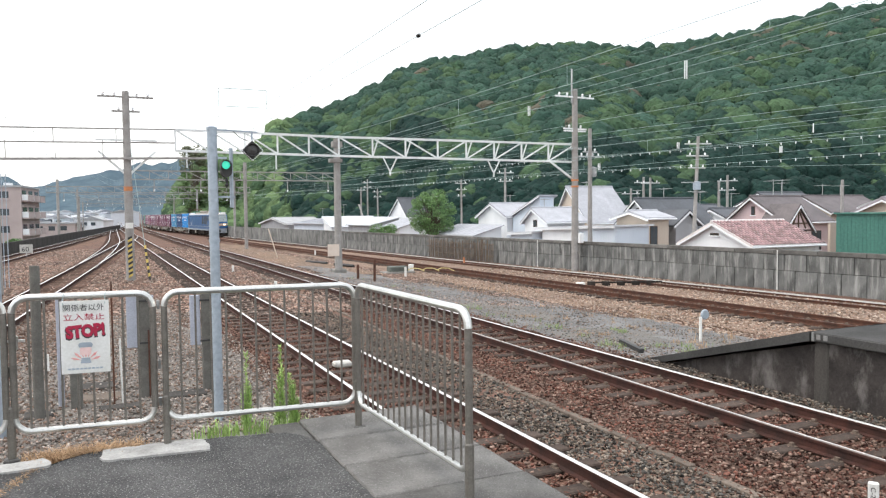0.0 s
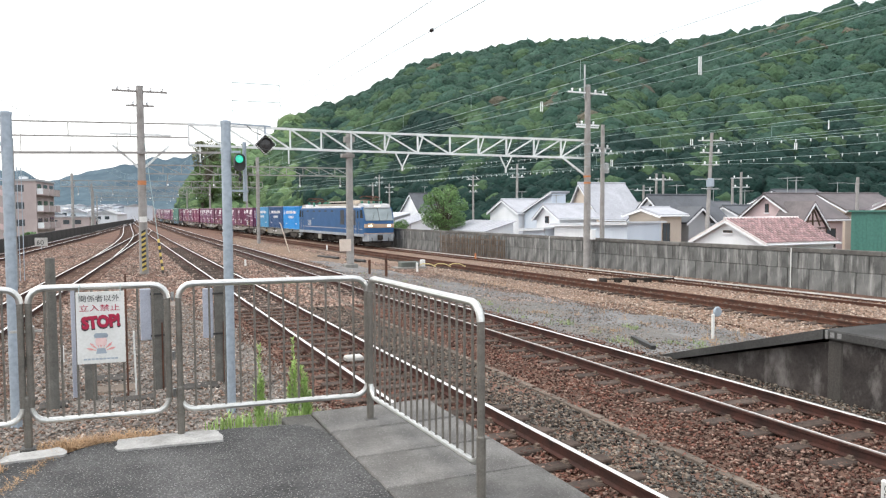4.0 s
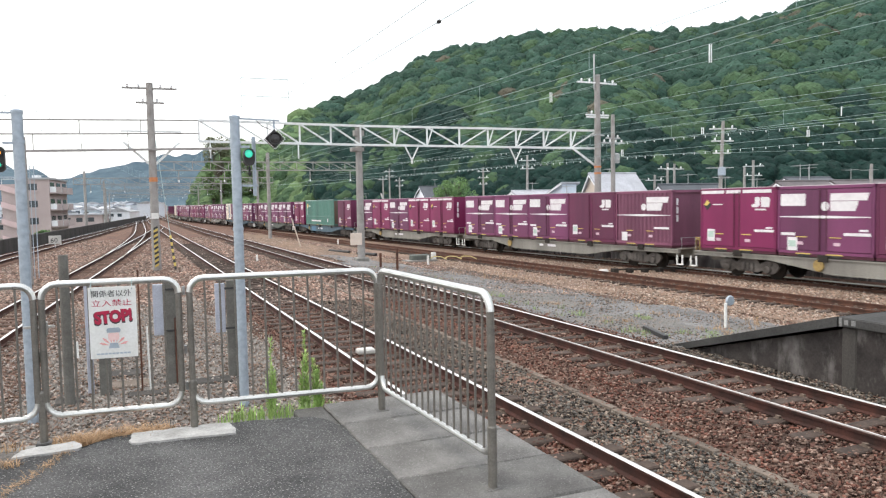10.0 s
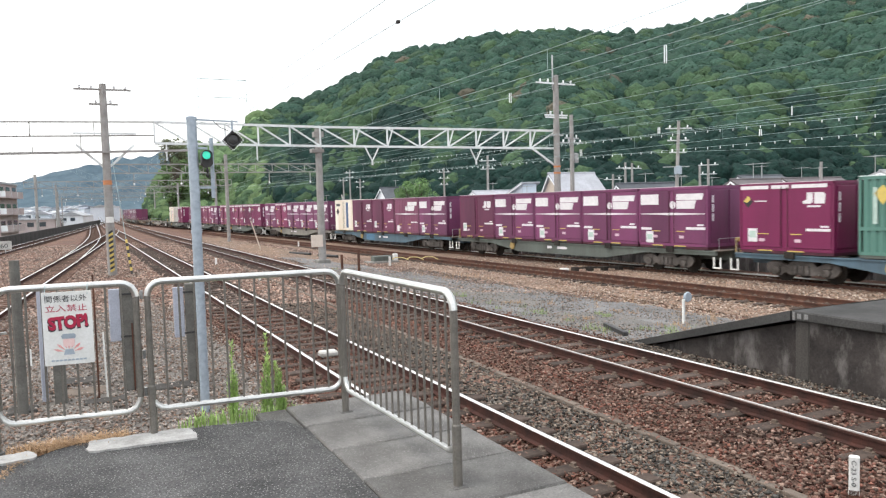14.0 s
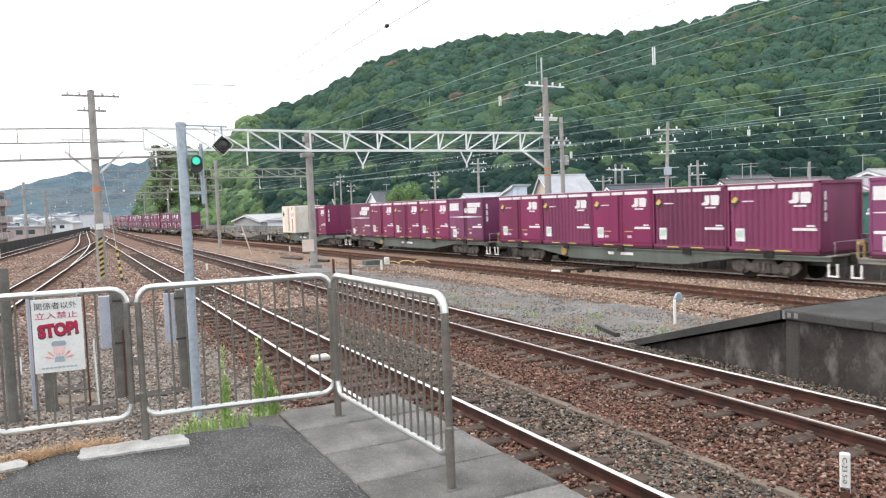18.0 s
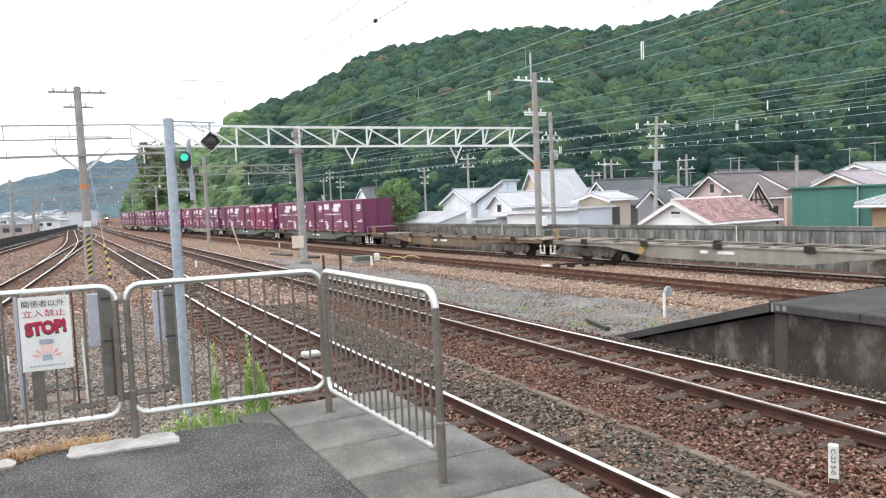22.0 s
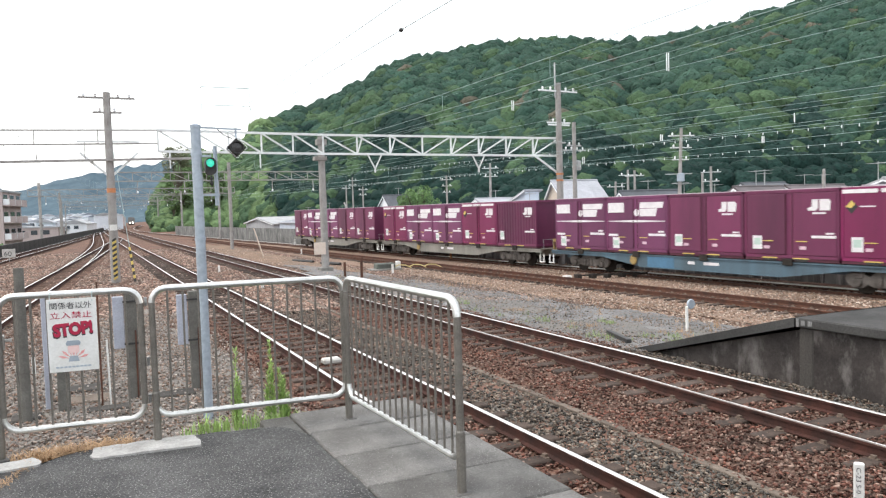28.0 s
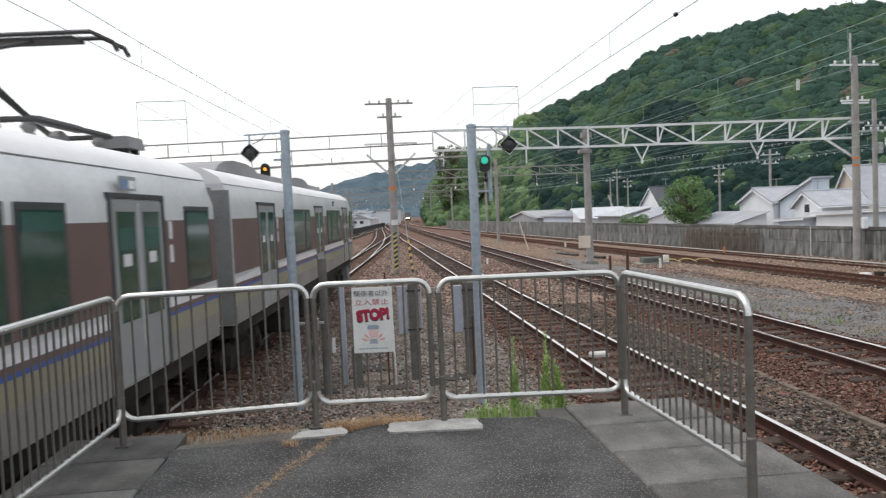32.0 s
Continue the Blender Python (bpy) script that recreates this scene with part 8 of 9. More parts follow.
    lean_roof("low pale building with a shallow white roof", 30.4, 34.0, 88.0, 97.5, 1.35, 2.2, "plaster_grey", "roof_white")
    gable_house("dark-roofed house in the back row", 56.0, 61.0, 49.2, 54.0, 3.2, 4.2, "plaster_grey", "roof_dark", 0.4)
    gable_house("brown-roofed house in the back row", 54.0, 60.6, 42.6, 47.4, 2.55, 3.72, "plaster_beige", "roof_brown", 0.4)
    gable_house("grey slate house in the back row", 47.0, 52.0, 50.4, 55.6, 2.1, 3.1, "plaster_white", "roof_dark", 0.35, windows=[("x", 0, -0.6, 0.6, 0.4, 1.4, -1)])
    gable_house("grey house between the back roofs", 45.5, 52.0, 58.5, 64.5, 2.0, 3.1, "plaster_white", "roof_grey", 0.4)
    gable_house("low slate-roofed house between gables", 46.0, 50.5, 45.2, 49.4, 1.9, 2.75, "plaster_white", "roof_dark", 0.35)
    h = hip_house("ochre house with a grey tiled hip roof beside the shed", 32.8, 40.0, 13.2, 21.4, 1.55, 3.05, "plaster_ochre", "roof_tile_grey", windows=[("x", 0, 6.6, 7.5, -0.1, 1.1, -1)])
    part("balcony_rail", Shape().bar((-0.35, 2.0, 3.6), (-0.35, 6.0, 3.6), 0.05).bar((-0.35, 2.0, 2.7), (-0.35, 6.0, 2.7), 0.05), "timber", h)
    for k in range(14):
        part("baluster", Shape().bar((-0.35, 2.1 + 0.29 * k, 2.7), (-0.35, 2.1 + 0.29 * k, 3.6), 0.035), "timber", h)
    part("satellite_dish", Shape().lathe([(0.02, 0.10), (0.20, 0.04), (0.30, -0.05), (0.31, -0.05), (0.21, 0.06), (0.02, 0.12)], (-0.25, 6.3, 3.35), 14, "x"), "white", h, "small white satellite dish", True)
    gable_house("mauve-roofed house behind the green shed", 48.0, 53.0, 31.0, 36.4, 2.2, 3.3, "plaster_beige", "roof_mauve", 0.4)
    gable_house("white house with a pale roof at the row's end", 44.0, 52.0, 17.0, 24.0, 2.4, 3.7, "plaster_white", "roof_pale", 0.4)
    gable_house("grey-roofed house with a long ridge in the back row", 52.0, 58.0, 32.0, 38.0, 2.9, 3.9, "plaster_grey", "roof_grey", 0.4)
    g = thing("shed", Matrix.Translation((33.5, 21.2, LOW)), "dark green corrugated sheet shed", "shed", "houses behind the wall")
    part("wall", Shape().box(0, 5, 0.0, 4.9, 0, 5.08), "sheet_green", g)
    part("roof", Shape().box(-0.12, 5.1, -0.1, 4.98, 5.08, 5.16), "sheet_green", g)
    for k in range(24):
        part("rib", Shape().box(-0.008, 0.0, 0.06 + 0.2 * k, 0.13 + 0.2 * k, 0.1, 5.04), "sheet_green", g)
    part("vent_slot", Shape().box(-0.03, 0.0, 0.75, 1.15, 4.35, 4.47), "black", g)
    part("wall_box", Shape().box(-0.12, 0.0, 3.9, 4.3, 2.75, 3.1, 0.02), "sheet_green", g)
    part("downpipe", Shape().tube([(-0.08, 1.3, 0), (-0.08, 1.3, 5.3)], 0.04, 8), "galv", g)
    for x, y, z, q in ((46, 41.2, 3.7, 1.3), (58, 51.0, 4.3, 1.0), (56.5, 49.6, 4.0, 1.5), (60, 46.4, 3.6, 1.3), (56, 45.0, 3.75, 1.1), (40, 46.3, 3.65, 0.9), (50, 53.0, 3.2, 1.3), (54, 35, 4.0, 1.6), (47, 32.2, 3.4, 1.6), (48, 20.5, 3.7, 1.6), (55, 33.6, 3.6, 1.9), (36.0, 63.4, 3.55, 0.9), (38, 93.0, 4.7, 1.1), (47, 61.5, 3.2, 1.5), (49, 60.5, 3.0, 1.9), (48, 47.3, 2.8, 1.4), (33, 108, 2.45, 1.8), (32, 116, 2.45, 1.3), (42, 59.4, 5.0, 0.6), (34, 54.1, 3.0, 0.9)):
        antenna(x, y, z, q)


make_houses()


MAT["steel_pale"] = surface("steel_pale", (0.55, 0.57, 0.57), (0.42, 0.44, 0.44), 3, 0.6, 0.0, bump=0.05)


def utility_pole(x, y, top, arms, lean=0.0, label="grey utility pole among the houses"):
    z0 = LOW if x > 24 else ground_z(x, y)
    p = thing("utility_pole", Matrix.Translation((x, y, z0)) @ Matrix.Rotation(lean, 4, "Y"), label, "pole", "utility poles")
    part("shaft", Shape().tube([(0, 0, -0.2), (0, 0, top - z0)], 0.15, 10, taper=[0.16, 0.10]), "pole", p, "", True)
    for k in range(arms):
        cross_arm(p, top - z0 - 0.5 - 0.8 * k, 1.7 - 0.3 * k, -0.75, 3, "steel_pale")
    return p


for x, y, top, arms, lean in ((36.0, 38.9, 7.7, 3, 0.05), (46, 56.0, 5.9, 1, 0), (46.2, 55.3, 5.8, 1, 0), (46, 58.0, 4.9, 1, 0.02), (40, 117.6, 8.4, 2, 0), (40, 121, 7.2, 1, 0), (40, 112.7, 6.7, 2, 0), (42, 86.5, 7.0, 3, 0), (36.0, 64.5, 7.1, 2, 0.01), (50, 49.7, 5.8, 2, 0), (50, 50.7, 5.3, 0, 0), (50, 38.5, 4.9, 0, 0), (58, 33.5, 6.0, 1, 0), (44, 100, 5.6, 1, 0)):
    utility_pole(x, y, top, arms, lean)
solid("leaning_pole", Shape().tube([(36.4, 104.0, LOW), (36.0, 110.0, 4.2)], 0.12, 8), "pole", "leaning stay pole between the utility poles", "pole", "utility poles")
p = thing("pole_transformer", Matrix.Translation((36.05, 38.85, 3.9)), "pale transformer box with brackets on a leaning pole", "transformer")
part("tank", Shape().lathe([(0.05, 0), (0.26, 0.03), (0.26, 0.55), (0.05, 0.6)], (0.32, 0, 0.2), 12), "galv", p, "", True)
part("bracket", Shape().bar((-0.7, 0.35, 0.72), (0.9, -0.45, 0.72), 0.06), "steel", p)
part("bracket", Shape().bar((-0.3, 0.15, 0.1), (0.7, -0.35, 0.1), 0.05), "steel", p)


# ---------------------------------------------------------------- trees
def leafy_tree(label, x, y, z0, height, radius, leaves, seed, material="leaf", leaf=0.16, lobes=9, low=0.12):
    """A tree: tapered trunk, limbs and a crown of many small leaves in uneven lobes."""
    rng = np.random.default_rng(seed)
    t = thing("tree", Matrix.Translation((x, y, z0)), label, "tree", "trees")
    girth = height if height < 12 else height * 0.4
    part("trunk", Shape().tube([(0, 0, -0.2), (0.1, 0.05, height * 0.3), (0.05, -0.1, height * 0.62)], 0.2, 9, taper=[girth * 0.035, girth * 0.028, girth * 0.016]), "bark", t, "", True)
    centres = []
    for k in range(lobes):
        a, h = 2.4 * k + rng.uniform(-0.3, 0.3), height * (rng.uniform(0.50, 0.88) if height < 12 else rng.uniform(low, 0.93))
        r = radius * rng.uniform(0.30, 0.68)
        if height < 12 and lobes > 30:
            h = height * rng.uniform(0.36, 0.92)
            r *= 1.25 * math.sqrt(max(0.05, 1 - ((h / height - 0.62) / 0.34) ** 2))
        c = Vector((r * math.cos(a), r * math.sin(a), h))
        centres.append((c, radius * (rng.uniform(0.34, 0.55) if lobes < 12 else rng.uniform(0.17, 0.32))))
        part("limb", Shape().tube([(0.06, 0, height * 0.33), tuple(Vector((0.05, 0, height * 0.45)).lerp(c, 0.5)), tuple(c)], 0.05, 6, taper=[girth * 0.015, girth * 0.009, girth * 0.004]), "bark", t, "", True)
    pts = []
    for c, r in centres:
        n = leaves // lobes
        d = rng.normal(size=(n, 3))
        d /= np.linalg.norm(d, axis=1)[:, None]
        d[:, 2] *= 0.75
        pts.append(np.array(c) + d * r * rng.uniform(0.55, 1.08, (n, 1)) ** 0.7)
    pts = np.concatenate(pts)
    lv = np.array([(-0.5, 0, 0), (0, -0.32, 0.1), (0.5, 0, 0), (0, 0.32, 0.1)])
    v, f = scatter(lv, np.array([(0, 1, 2, 3)]), pts, leaf * rng.uniform(0.6, 1.5, len(pts)), seed, tilt=1.0)
    o = new("crown", fast_mesh("crown", v, f, material))
    o.parent = t
    return t


leafy_tree("feathery green tree overhanging the concrete wall", 29.3, 67.0, LOW, 8.0, 2.7, 14000, 3, "leaf_tree", leaf=0.13, lobes=38)
leafy_tree("low green bush leaning over the wall", 25.4, 70.5, LOW, 4.5, 1.7, 6500, 4, "leaf_tree", leaf=0.12, lobes=11)
leafy_tree("slender bushy tree at the foot of the hill", 30.5, 205, -0.5, 15, 5.0, 8000, 6, "leaf_far", 0.5, 30)
leafy_tree("tall thin-leaved tree at the end of the woods", 24.6, 222, -0.5, 24.0, 5.5, 2600, 7, "leaf_dull", 0.5, 26, 0.66)
leafy_tree("bright green tree at the end of the woods", 23.2, 206, -0.5, 16.5, 4.6, 7000, 8, "leaf_far", 0.5, 28)
leafy_tree("small bright green tree at the end of the woods", 20.8, 203, -0.5, 12.0, 3.2, 4200, 9, "leaf_far", 0.5, 20)


# ---------------------------------------------------------------- left side: wall, flats, town
def make_left():
    w = thing("wall_west", None, "low dark retaining wall beside the outer track", "wall", kind="structure")
    seg = Shape().box(-0.12, 0.12, 0.01, 2.99, -0.9, 0.75, 0.02).mesh("panel", "concrete_dark")
    for k in range(62):
        y = 10 + 3.0 * k
        o = new("panel", seg)
        o.parent, o.matrix_basis = w, Matrix.Translation((-12.9 + 0.0875 * y, y, 0)) @ Matrix.Rotation(-math.atan(0.0875), 4, "Z")
    b = thing("apartment_block", Matrix.Translation((-16.3, 150, -4.7)) @ Matrix.Rotation(radians(-7), 4, "Z"), "four-storey pinkish apartment block with white balconies", "apartment building")
    part("wall", Shape().box(0, 3.9, 0, 15, 0, 12.7), "plaster_flat", b)
    part("roof", Shape().box(-0.2, 4.1, -0.2, 15.2, 12.7, 13.05), "plaster_grey", b)
    part("roof_tank", Shape().box(0.6, 1.7, 3, 5, 13.05, 13.6), "plaster_white", b)
    part("stair_tower", Shape().box(-4.2, -0.02, 2.2, 8, 0, 12.0), "plaster_flat", b)
    part("roof_rail", Shape().tube([(-4.1, 2.3, 12.0), (-4.1, 2.3, 12.9), (-0.2, 2.3, 12.9), (-0.2, 2.3, 12.0)], 0.05, 6), "white", b)
    for k in range(4):
        z = 3.0 * k + 0.5
        for y0 in (0.4, 5.4, 10.4):
            bal = part("balcony", Shape().box(3.92, 5.0, y0, y0 + 4.4, z + 0.75, z + 0.95).box(4.92, 5.0, y0, y0 + 4.4, z + 0.95, z + 1.95), "plaster_flat", b)
            part("screen", Shape().box(3.95, 4.95, y0 - 0.05, y0, z + 0.95, z + 1.95), "plaster_white", bal, "white balcony screen")
            part("window", Shape().box(3.90, 3.96, y0 + 0.5, y0 + 3.6, z + 0.98, z + 2.75), "window_glass", b)
        part("recess", Shape().box(0.5, 2.0, -0.05, 0.01, z + 1.0, z + 2.5), "window_glass", b)
        part("recess_rail", Shape().box(0.4, 2.1, -0.12, -0.05, z + 0.95, z + 1.35), "plaster_flat", b)
        part("landing", Shape().prism([(-4.3, z + 1.5), (-2.3, z + 0.8), (-0.1, z + 0.1), (-0.1, z + 1.1), (-2.3, z + 1.8), (-4.3, z + 2.5)], 1.9, 2.15, "y"), "plaster_pink", b, "sloping stair parapet")
    t = thing("terrace_block", Matrix.Translation((-10.2, 330, -5.2)), "white three-storey terrace with dark balcony openings", "apartment building")
    part("wall", Shape().box(0, 12.5, 0, 8, 0, 7.4), "plaster_white", t)
    part("wing", Shape().box(-4.6, -0.02, 0.4, 8, 0, 7.9), "plaster_slate", t, "dark blue-grey wing")
    part("roof", Shape().box(-0.3, 12.8, -0.3, 8.3, 7.4, 7.7), "plaster_grey", t)
    for k in range(3):
        for i in range(5):
            part("window", Shape().box(0.5 + 2.4 * i, 2.3 + 2.4 * i, -0.06, 0.02, 0.9 + 2.4 * k, 2.2 + 2.4 * k), "window_glass", t)
        part("balcony", Shape().box(0.1, 12.4, -0.9, -0.06, 0.1 + 2.4 * k, 0.85 + 2.4 * k), "plaster_white", t)
    for k in range(3):
        leafy_tree("dark green shrub beside the retaining wall", (-9.6, -4.0, -1.6)[k], (118, 150, 172)[k], -4.6, (4.6, 4.2, 4.0)[k], 2.4, 1800, 30 + k, "leaf", 0.35, 9)
    rng = random.Random(9)
    for k in range(280):
        y = 190 + 620 * rng.random() ** 0.7
        x = (-0.17 + 0.23 * rng.random()) * y
        if (y < 470 and (x > -9 + 0.02 * y or x > 0)) or (x > -24 and y < 230) or x > 0.04 * y:
            continue
        wd, dp = rng.uniform(5, 12), rng.uniform(6, 11)
        ht = rng.uniform(3.0, 6.6) + 4.5 * (y - 190) / 600 + (2.0 if y > 470 else 0.0)
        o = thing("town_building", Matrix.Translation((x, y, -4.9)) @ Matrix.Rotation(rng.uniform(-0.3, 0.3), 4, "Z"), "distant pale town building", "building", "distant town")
        # the plaster_haze walls have distance haze painted into them
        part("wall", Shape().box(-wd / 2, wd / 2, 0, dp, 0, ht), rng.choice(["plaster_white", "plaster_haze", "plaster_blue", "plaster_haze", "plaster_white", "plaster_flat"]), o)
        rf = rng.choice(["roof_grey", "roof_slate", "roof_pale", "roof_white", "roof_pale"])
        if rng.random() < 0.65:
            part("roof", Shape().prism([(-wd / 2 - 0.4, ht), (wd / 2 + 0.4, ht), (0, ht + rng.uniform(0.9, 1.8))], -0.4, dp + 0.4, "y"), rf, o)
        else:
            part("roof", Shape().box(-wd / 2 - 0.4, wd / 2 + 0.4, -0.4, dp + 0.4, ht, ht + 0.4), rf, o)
        n = int(wd / 3.0) if y < 430 else 0
        for i in range(n):
            part("window", Shape().box(-wd / 2 + 0.7 + i * 3.0, -wd / 2 + 2.3 + i * 3.0, -0.06, 0.02, ht - 1.9, ht - 0.7), "window_glass", o)
    s = thing("speed_board", Matrix.Translation((-4.98, 62.6, -0.2)), "grey speed limit board on a short post", "sign")
    part("post", Shape().tube([(0, 0, -0.1), (0, 0, 0.6)], 0.04, 8), "steel", s)
    part("board", Shape().box(-0.42, 0.42, -0.05, -0.02, 0.35, 0.98), "concrete_light", s)
    text_part("60", 0.5, "ink", s, Matrix.Translation((-0.31, -0.055, 0.46)) @ Matrix.Rotation(radians(90), 4, "X"))


def text_part(words, size, material, parent, m, bold=0.0, name="lettering", width=None):
    """Words as a flat mesh part."""
    cu = bpy.data.curves.new("lettering", "FONT")
    cu.body, cu.size, cu.extrude, cu.offset = words, size, 0.0015, bold
    cu.resolution_u = 3
    tmp = bpy.data.objects.new("tmp", cu)
    scene.collection.objects.link(tmp)
    me = bpy.data.meshes.new_from_object(tmp.evaluated_get(bpy.context.evaluated_depsgraph_get()))
    bpy.data.objects.remove(tmp)
    if width and len(me.vertices):
        xs = [q.co.x for q in me.vertices]
        k = width / (max(xs) - min(xs))
        x0 = min(xs)
        for q in me.vertices:
            q.co.x = (q.co.x - x0) * k
    me.materials.clear()
    me.materials.append(MAT[material])
    o = new(name, me)
    o.parent, o.matrix_basis = parent, m
    return o


make_left()


# ---------------------------------------------------------------- further gantries
def far_gantry(y, x0, x1, top, poles):
    g = thing("catenary_gantry", None, "distant weathered steel gantry over the tracks", "gantry", "distant gantries")
    a, b, posts, diags = lattice((x0, y, top), (x1, y, top), 0.8, 1.6, 0.10, 0.06, True)
    part("top_chord", a, "pole", g)
    part("bottom_chord", b, "pole", g)
    for s in posts:
        part("vertical", s, "pole", g)
    for s in diags:
        part("diagonal", s, "pole", g)
    for x in poles:
        part("leg", Shape().tube([(x, y, ground_z(x, y) - 0.1), (x, y, top + 0.9)], 0.17, 8), "pole", g, "", True)
    for x in np.arange(x0 + 2, x1 - 1, 4.1):
        part("drop_arm", Shape().bar((x, y, top - 0.8), (x, y, top - 1.7), 0.07), "pole", g)
        part("insulator", Shape().lathe([(0.05, 0), (0.09, 0.1), (0.05, 0.2)], (x, y, top - 1.9), 8), "ceramic", g)


far_gantry(74, 2.6, 22.1, 6.9, (12.8, 22.0))
far_gantry(109, -6.2, 19.5, 6.7, (-4.9, 17.3))
far_gantry(150, -4, 17.0, 6.8, (-3.6, 16.9))
far_gantry(205, -5, 18, 6.9, (-4.6, 17.4))
far_gantry(270, -6, 22, 7.0, (-5, 21.4))


# ---------------------------------------------------------------- wires
def wire(points, r=0.012, label="overhead contact wire above the track", material="wire", m=None):
    o = solid("overhead_wire", Shape().tube(points, r, 5), material, label, "cable", "overhead wires")
    return o


def sagging(a, b, sag, n=10):
    a, b = Vector(a), Vector(b)
    return [tuple(a.lerp(b, k / n) - Vector((0, 0, 4 * sag * (k / n) * (1 - k / n)))) for k in range(n + 1)]


def make_wires():
    def catenary(x_of, contact, spans, r):
        r *= 0.5
        made = []
        for y0, y1 in zip(spans, spans[1:]):
            pa, pb = (x_of(y0), y0), (x_of(y1), y1)
            made.append(wire([(*pa, contact), (*pb, contact)], r))
            carry = sagging((*pa, contact + 0.75), (*pb, contact + 0.75), 0.35)
            o = wire(carry, r, "sagging catenary wire with droppers")
            for p in carry[1:-1:1]:
                part("dropper", Shape().tube([(p[0], p[1], contact), p], 0.004, 4), "wire", o)
        return made
    spans = [-12, 37, 74, 109, 150, 205, 270]
    near = catenary(lambda y: 4.115 + 0.15 * math.sin(y), 5.22, spans, 0.012)[0]
    f = (9.8 + 12) / 49
    x = 4.115 + 0.15 * (math.sin(-12) * (1 - f) + math.sin(37) * f)
    part("clamp", Shape().lathe([(0.012, -0.05), (0.03, -0.02), (0.03, 0.02), (0.012, 0.05)], (x, 9.8, 5.22), 8, "y"), "black", near, "small dark clamp")
    catenary(lambda y: 8.27 + 0.15 * math.cos(y), 5.22, spans, 0.012)
    catenary(lambda y: 19.5 - 0.045 * y, 4.9, [-12, 37, 74, 109], 0.010)
    catenary(lambda y: 24.739 - 0.068 * y, 4.9, [-12, 37, 74, 109, 150], 0.012)
    catenary(lambda y: -4.6 + 0.082 * y, 5.22, [-12, 37, 74, 109], 0.012)
    catenary(lambda y: -10.9 + 0.085 * y, 5.22, [-12, 37, 109, 150], 0.010)

    def hung_frame(x0, x1, y, zs, hang):
        o = wire([(x0, y, zs[0]), (x1, y, zs[0])], 0.011, "thin rod frame hung between the catenary wires")
        for z in zs[1:]:
            part("rod", Shape().tube([(x0, y, z), (x1, y, z), (x1 + 0.02, y, z - 0.1)], 0.009, 6), "wire", o)
        for x in (x0, x1):
            part("hanger", Shape().tube([(x, y, zs[0]), (x, y, hang)], 0.007, 5), "wire", o)
            part("stay_wire", Shape().tube([(x, y, zs[0]), (x, 36.95, 5.78 if x < 0 else 6.7)], 0.005, 5), "wire", o)

    hung_frame(-5.75, -4.55, 19.7, (5.82, 5.35), 4.5)
    hung_frame(2.8, 4.0, 19.7, (5.95, 5.5), 5.2)

    def feeder(off, z_at, label, beads=0, r=0.016, y0=0.0, y1=110.0, pitch=-0.068, sag=0.0):
        pts = [(off + pitch * y, y, z_at(y)) for y in np.linspace(y0, y1, 16)]
        o = wire(pts, r * 0.45, label)
        if beads:
            s = Shape()
            for y in np.arange(8, 75, 0.80):
                s.lathe([(0.012, -0.11), (0.021, -0.10), (0.021, 0.0), (0.012, 0.02)], (off + pitch * y, y, z_at(y) - 0.01), 6)
            tagged(part("bead_string", s, "ceramic", o, "white insulators strung on the wire"), kind="stuff")
    x_r, x_u = 24.2 + 0.068 * 35.3, 29.0 + 0.068 * 40.6
    feeder(x_r + 1.0, lambda y: 9.25 + 0.05 * (35 - y) * (1 if y < 35 else 0.25), "thick feeder cable on the tall poles", r=0.022)
    feeder(x_r - 0.9, lambda y: 9.25 + 0.02 * (35 - y), "thick feeder cable on the tall poles", r=0.02)
    feeder(x_r + 0.2, lambda y: 8.95, "feeder cable on the tall poles", r=0.02)
    feeder(x_r, lambda y: 7.6, "feeder cable on the tall poles", r=0.018)
    feeder(x_r, lambda y: 10.6, "thin earth wire along the pole tops", r=0.008)
    feeder(x_u, lambda y: 7.72 - 0.022 * (37.6 - y) if y < 37.6 else 7.72, "grey cable on the utility poles", r=0.02)
    feeder(x_u + 0.6, lambda y: 7.45 - 0.02 * (37.6 - y) if y < 37.6 else 7.45, "grey cable on the utility poles", r=0.018)
    feeder(x_u, lambda y: 6.9 - 0.02 * (37.6 - y) if y < 37.6 else 6.9, "grey cable on the utility poles", r=0.014)
    feeder(x_u, lambda y: 6.1 - 0.02 * (33 - y), "cable strung with white insulator beads", 1, 0.018)
    feeder(x_u, lambda y: 5.22 - 0.01 * (33 - y), "cable strung with white insulator beads", 1, 0.018)
    feeder(x_u, lambda y: 5.45 - 0.045 * (40 - y) if y < 40 else 5.45, "slack service cable on the utility poles", r=0.014)
    for x0, y, z, drop, pair in ((x_r + 0.6, 27.8, 9.8, 0.85, True), (x_r + 0.6, 40.6, 9.33, 0.6, True), (x_u, 24.7, 6.70, 0.42, False), (x_u, 26.4, 5.80, 0.32, True), (x_u, 39.7, 5.80, 0.42, True), (x_u, 33.0, 6.55, 0.35, True)):
        for q in (-0.06, 0.06) if pair else (0.0,):
            solid("wire_spacer", Shape().tube([(x0 + q - 0.068 * y, y, z - drop), (x0 + q - 0.068 * y, y, z)], 0.028, 6), "ceramic", "white insulated spacer hanging from a feeder", "insulator", "wire fittings")


make_wires()


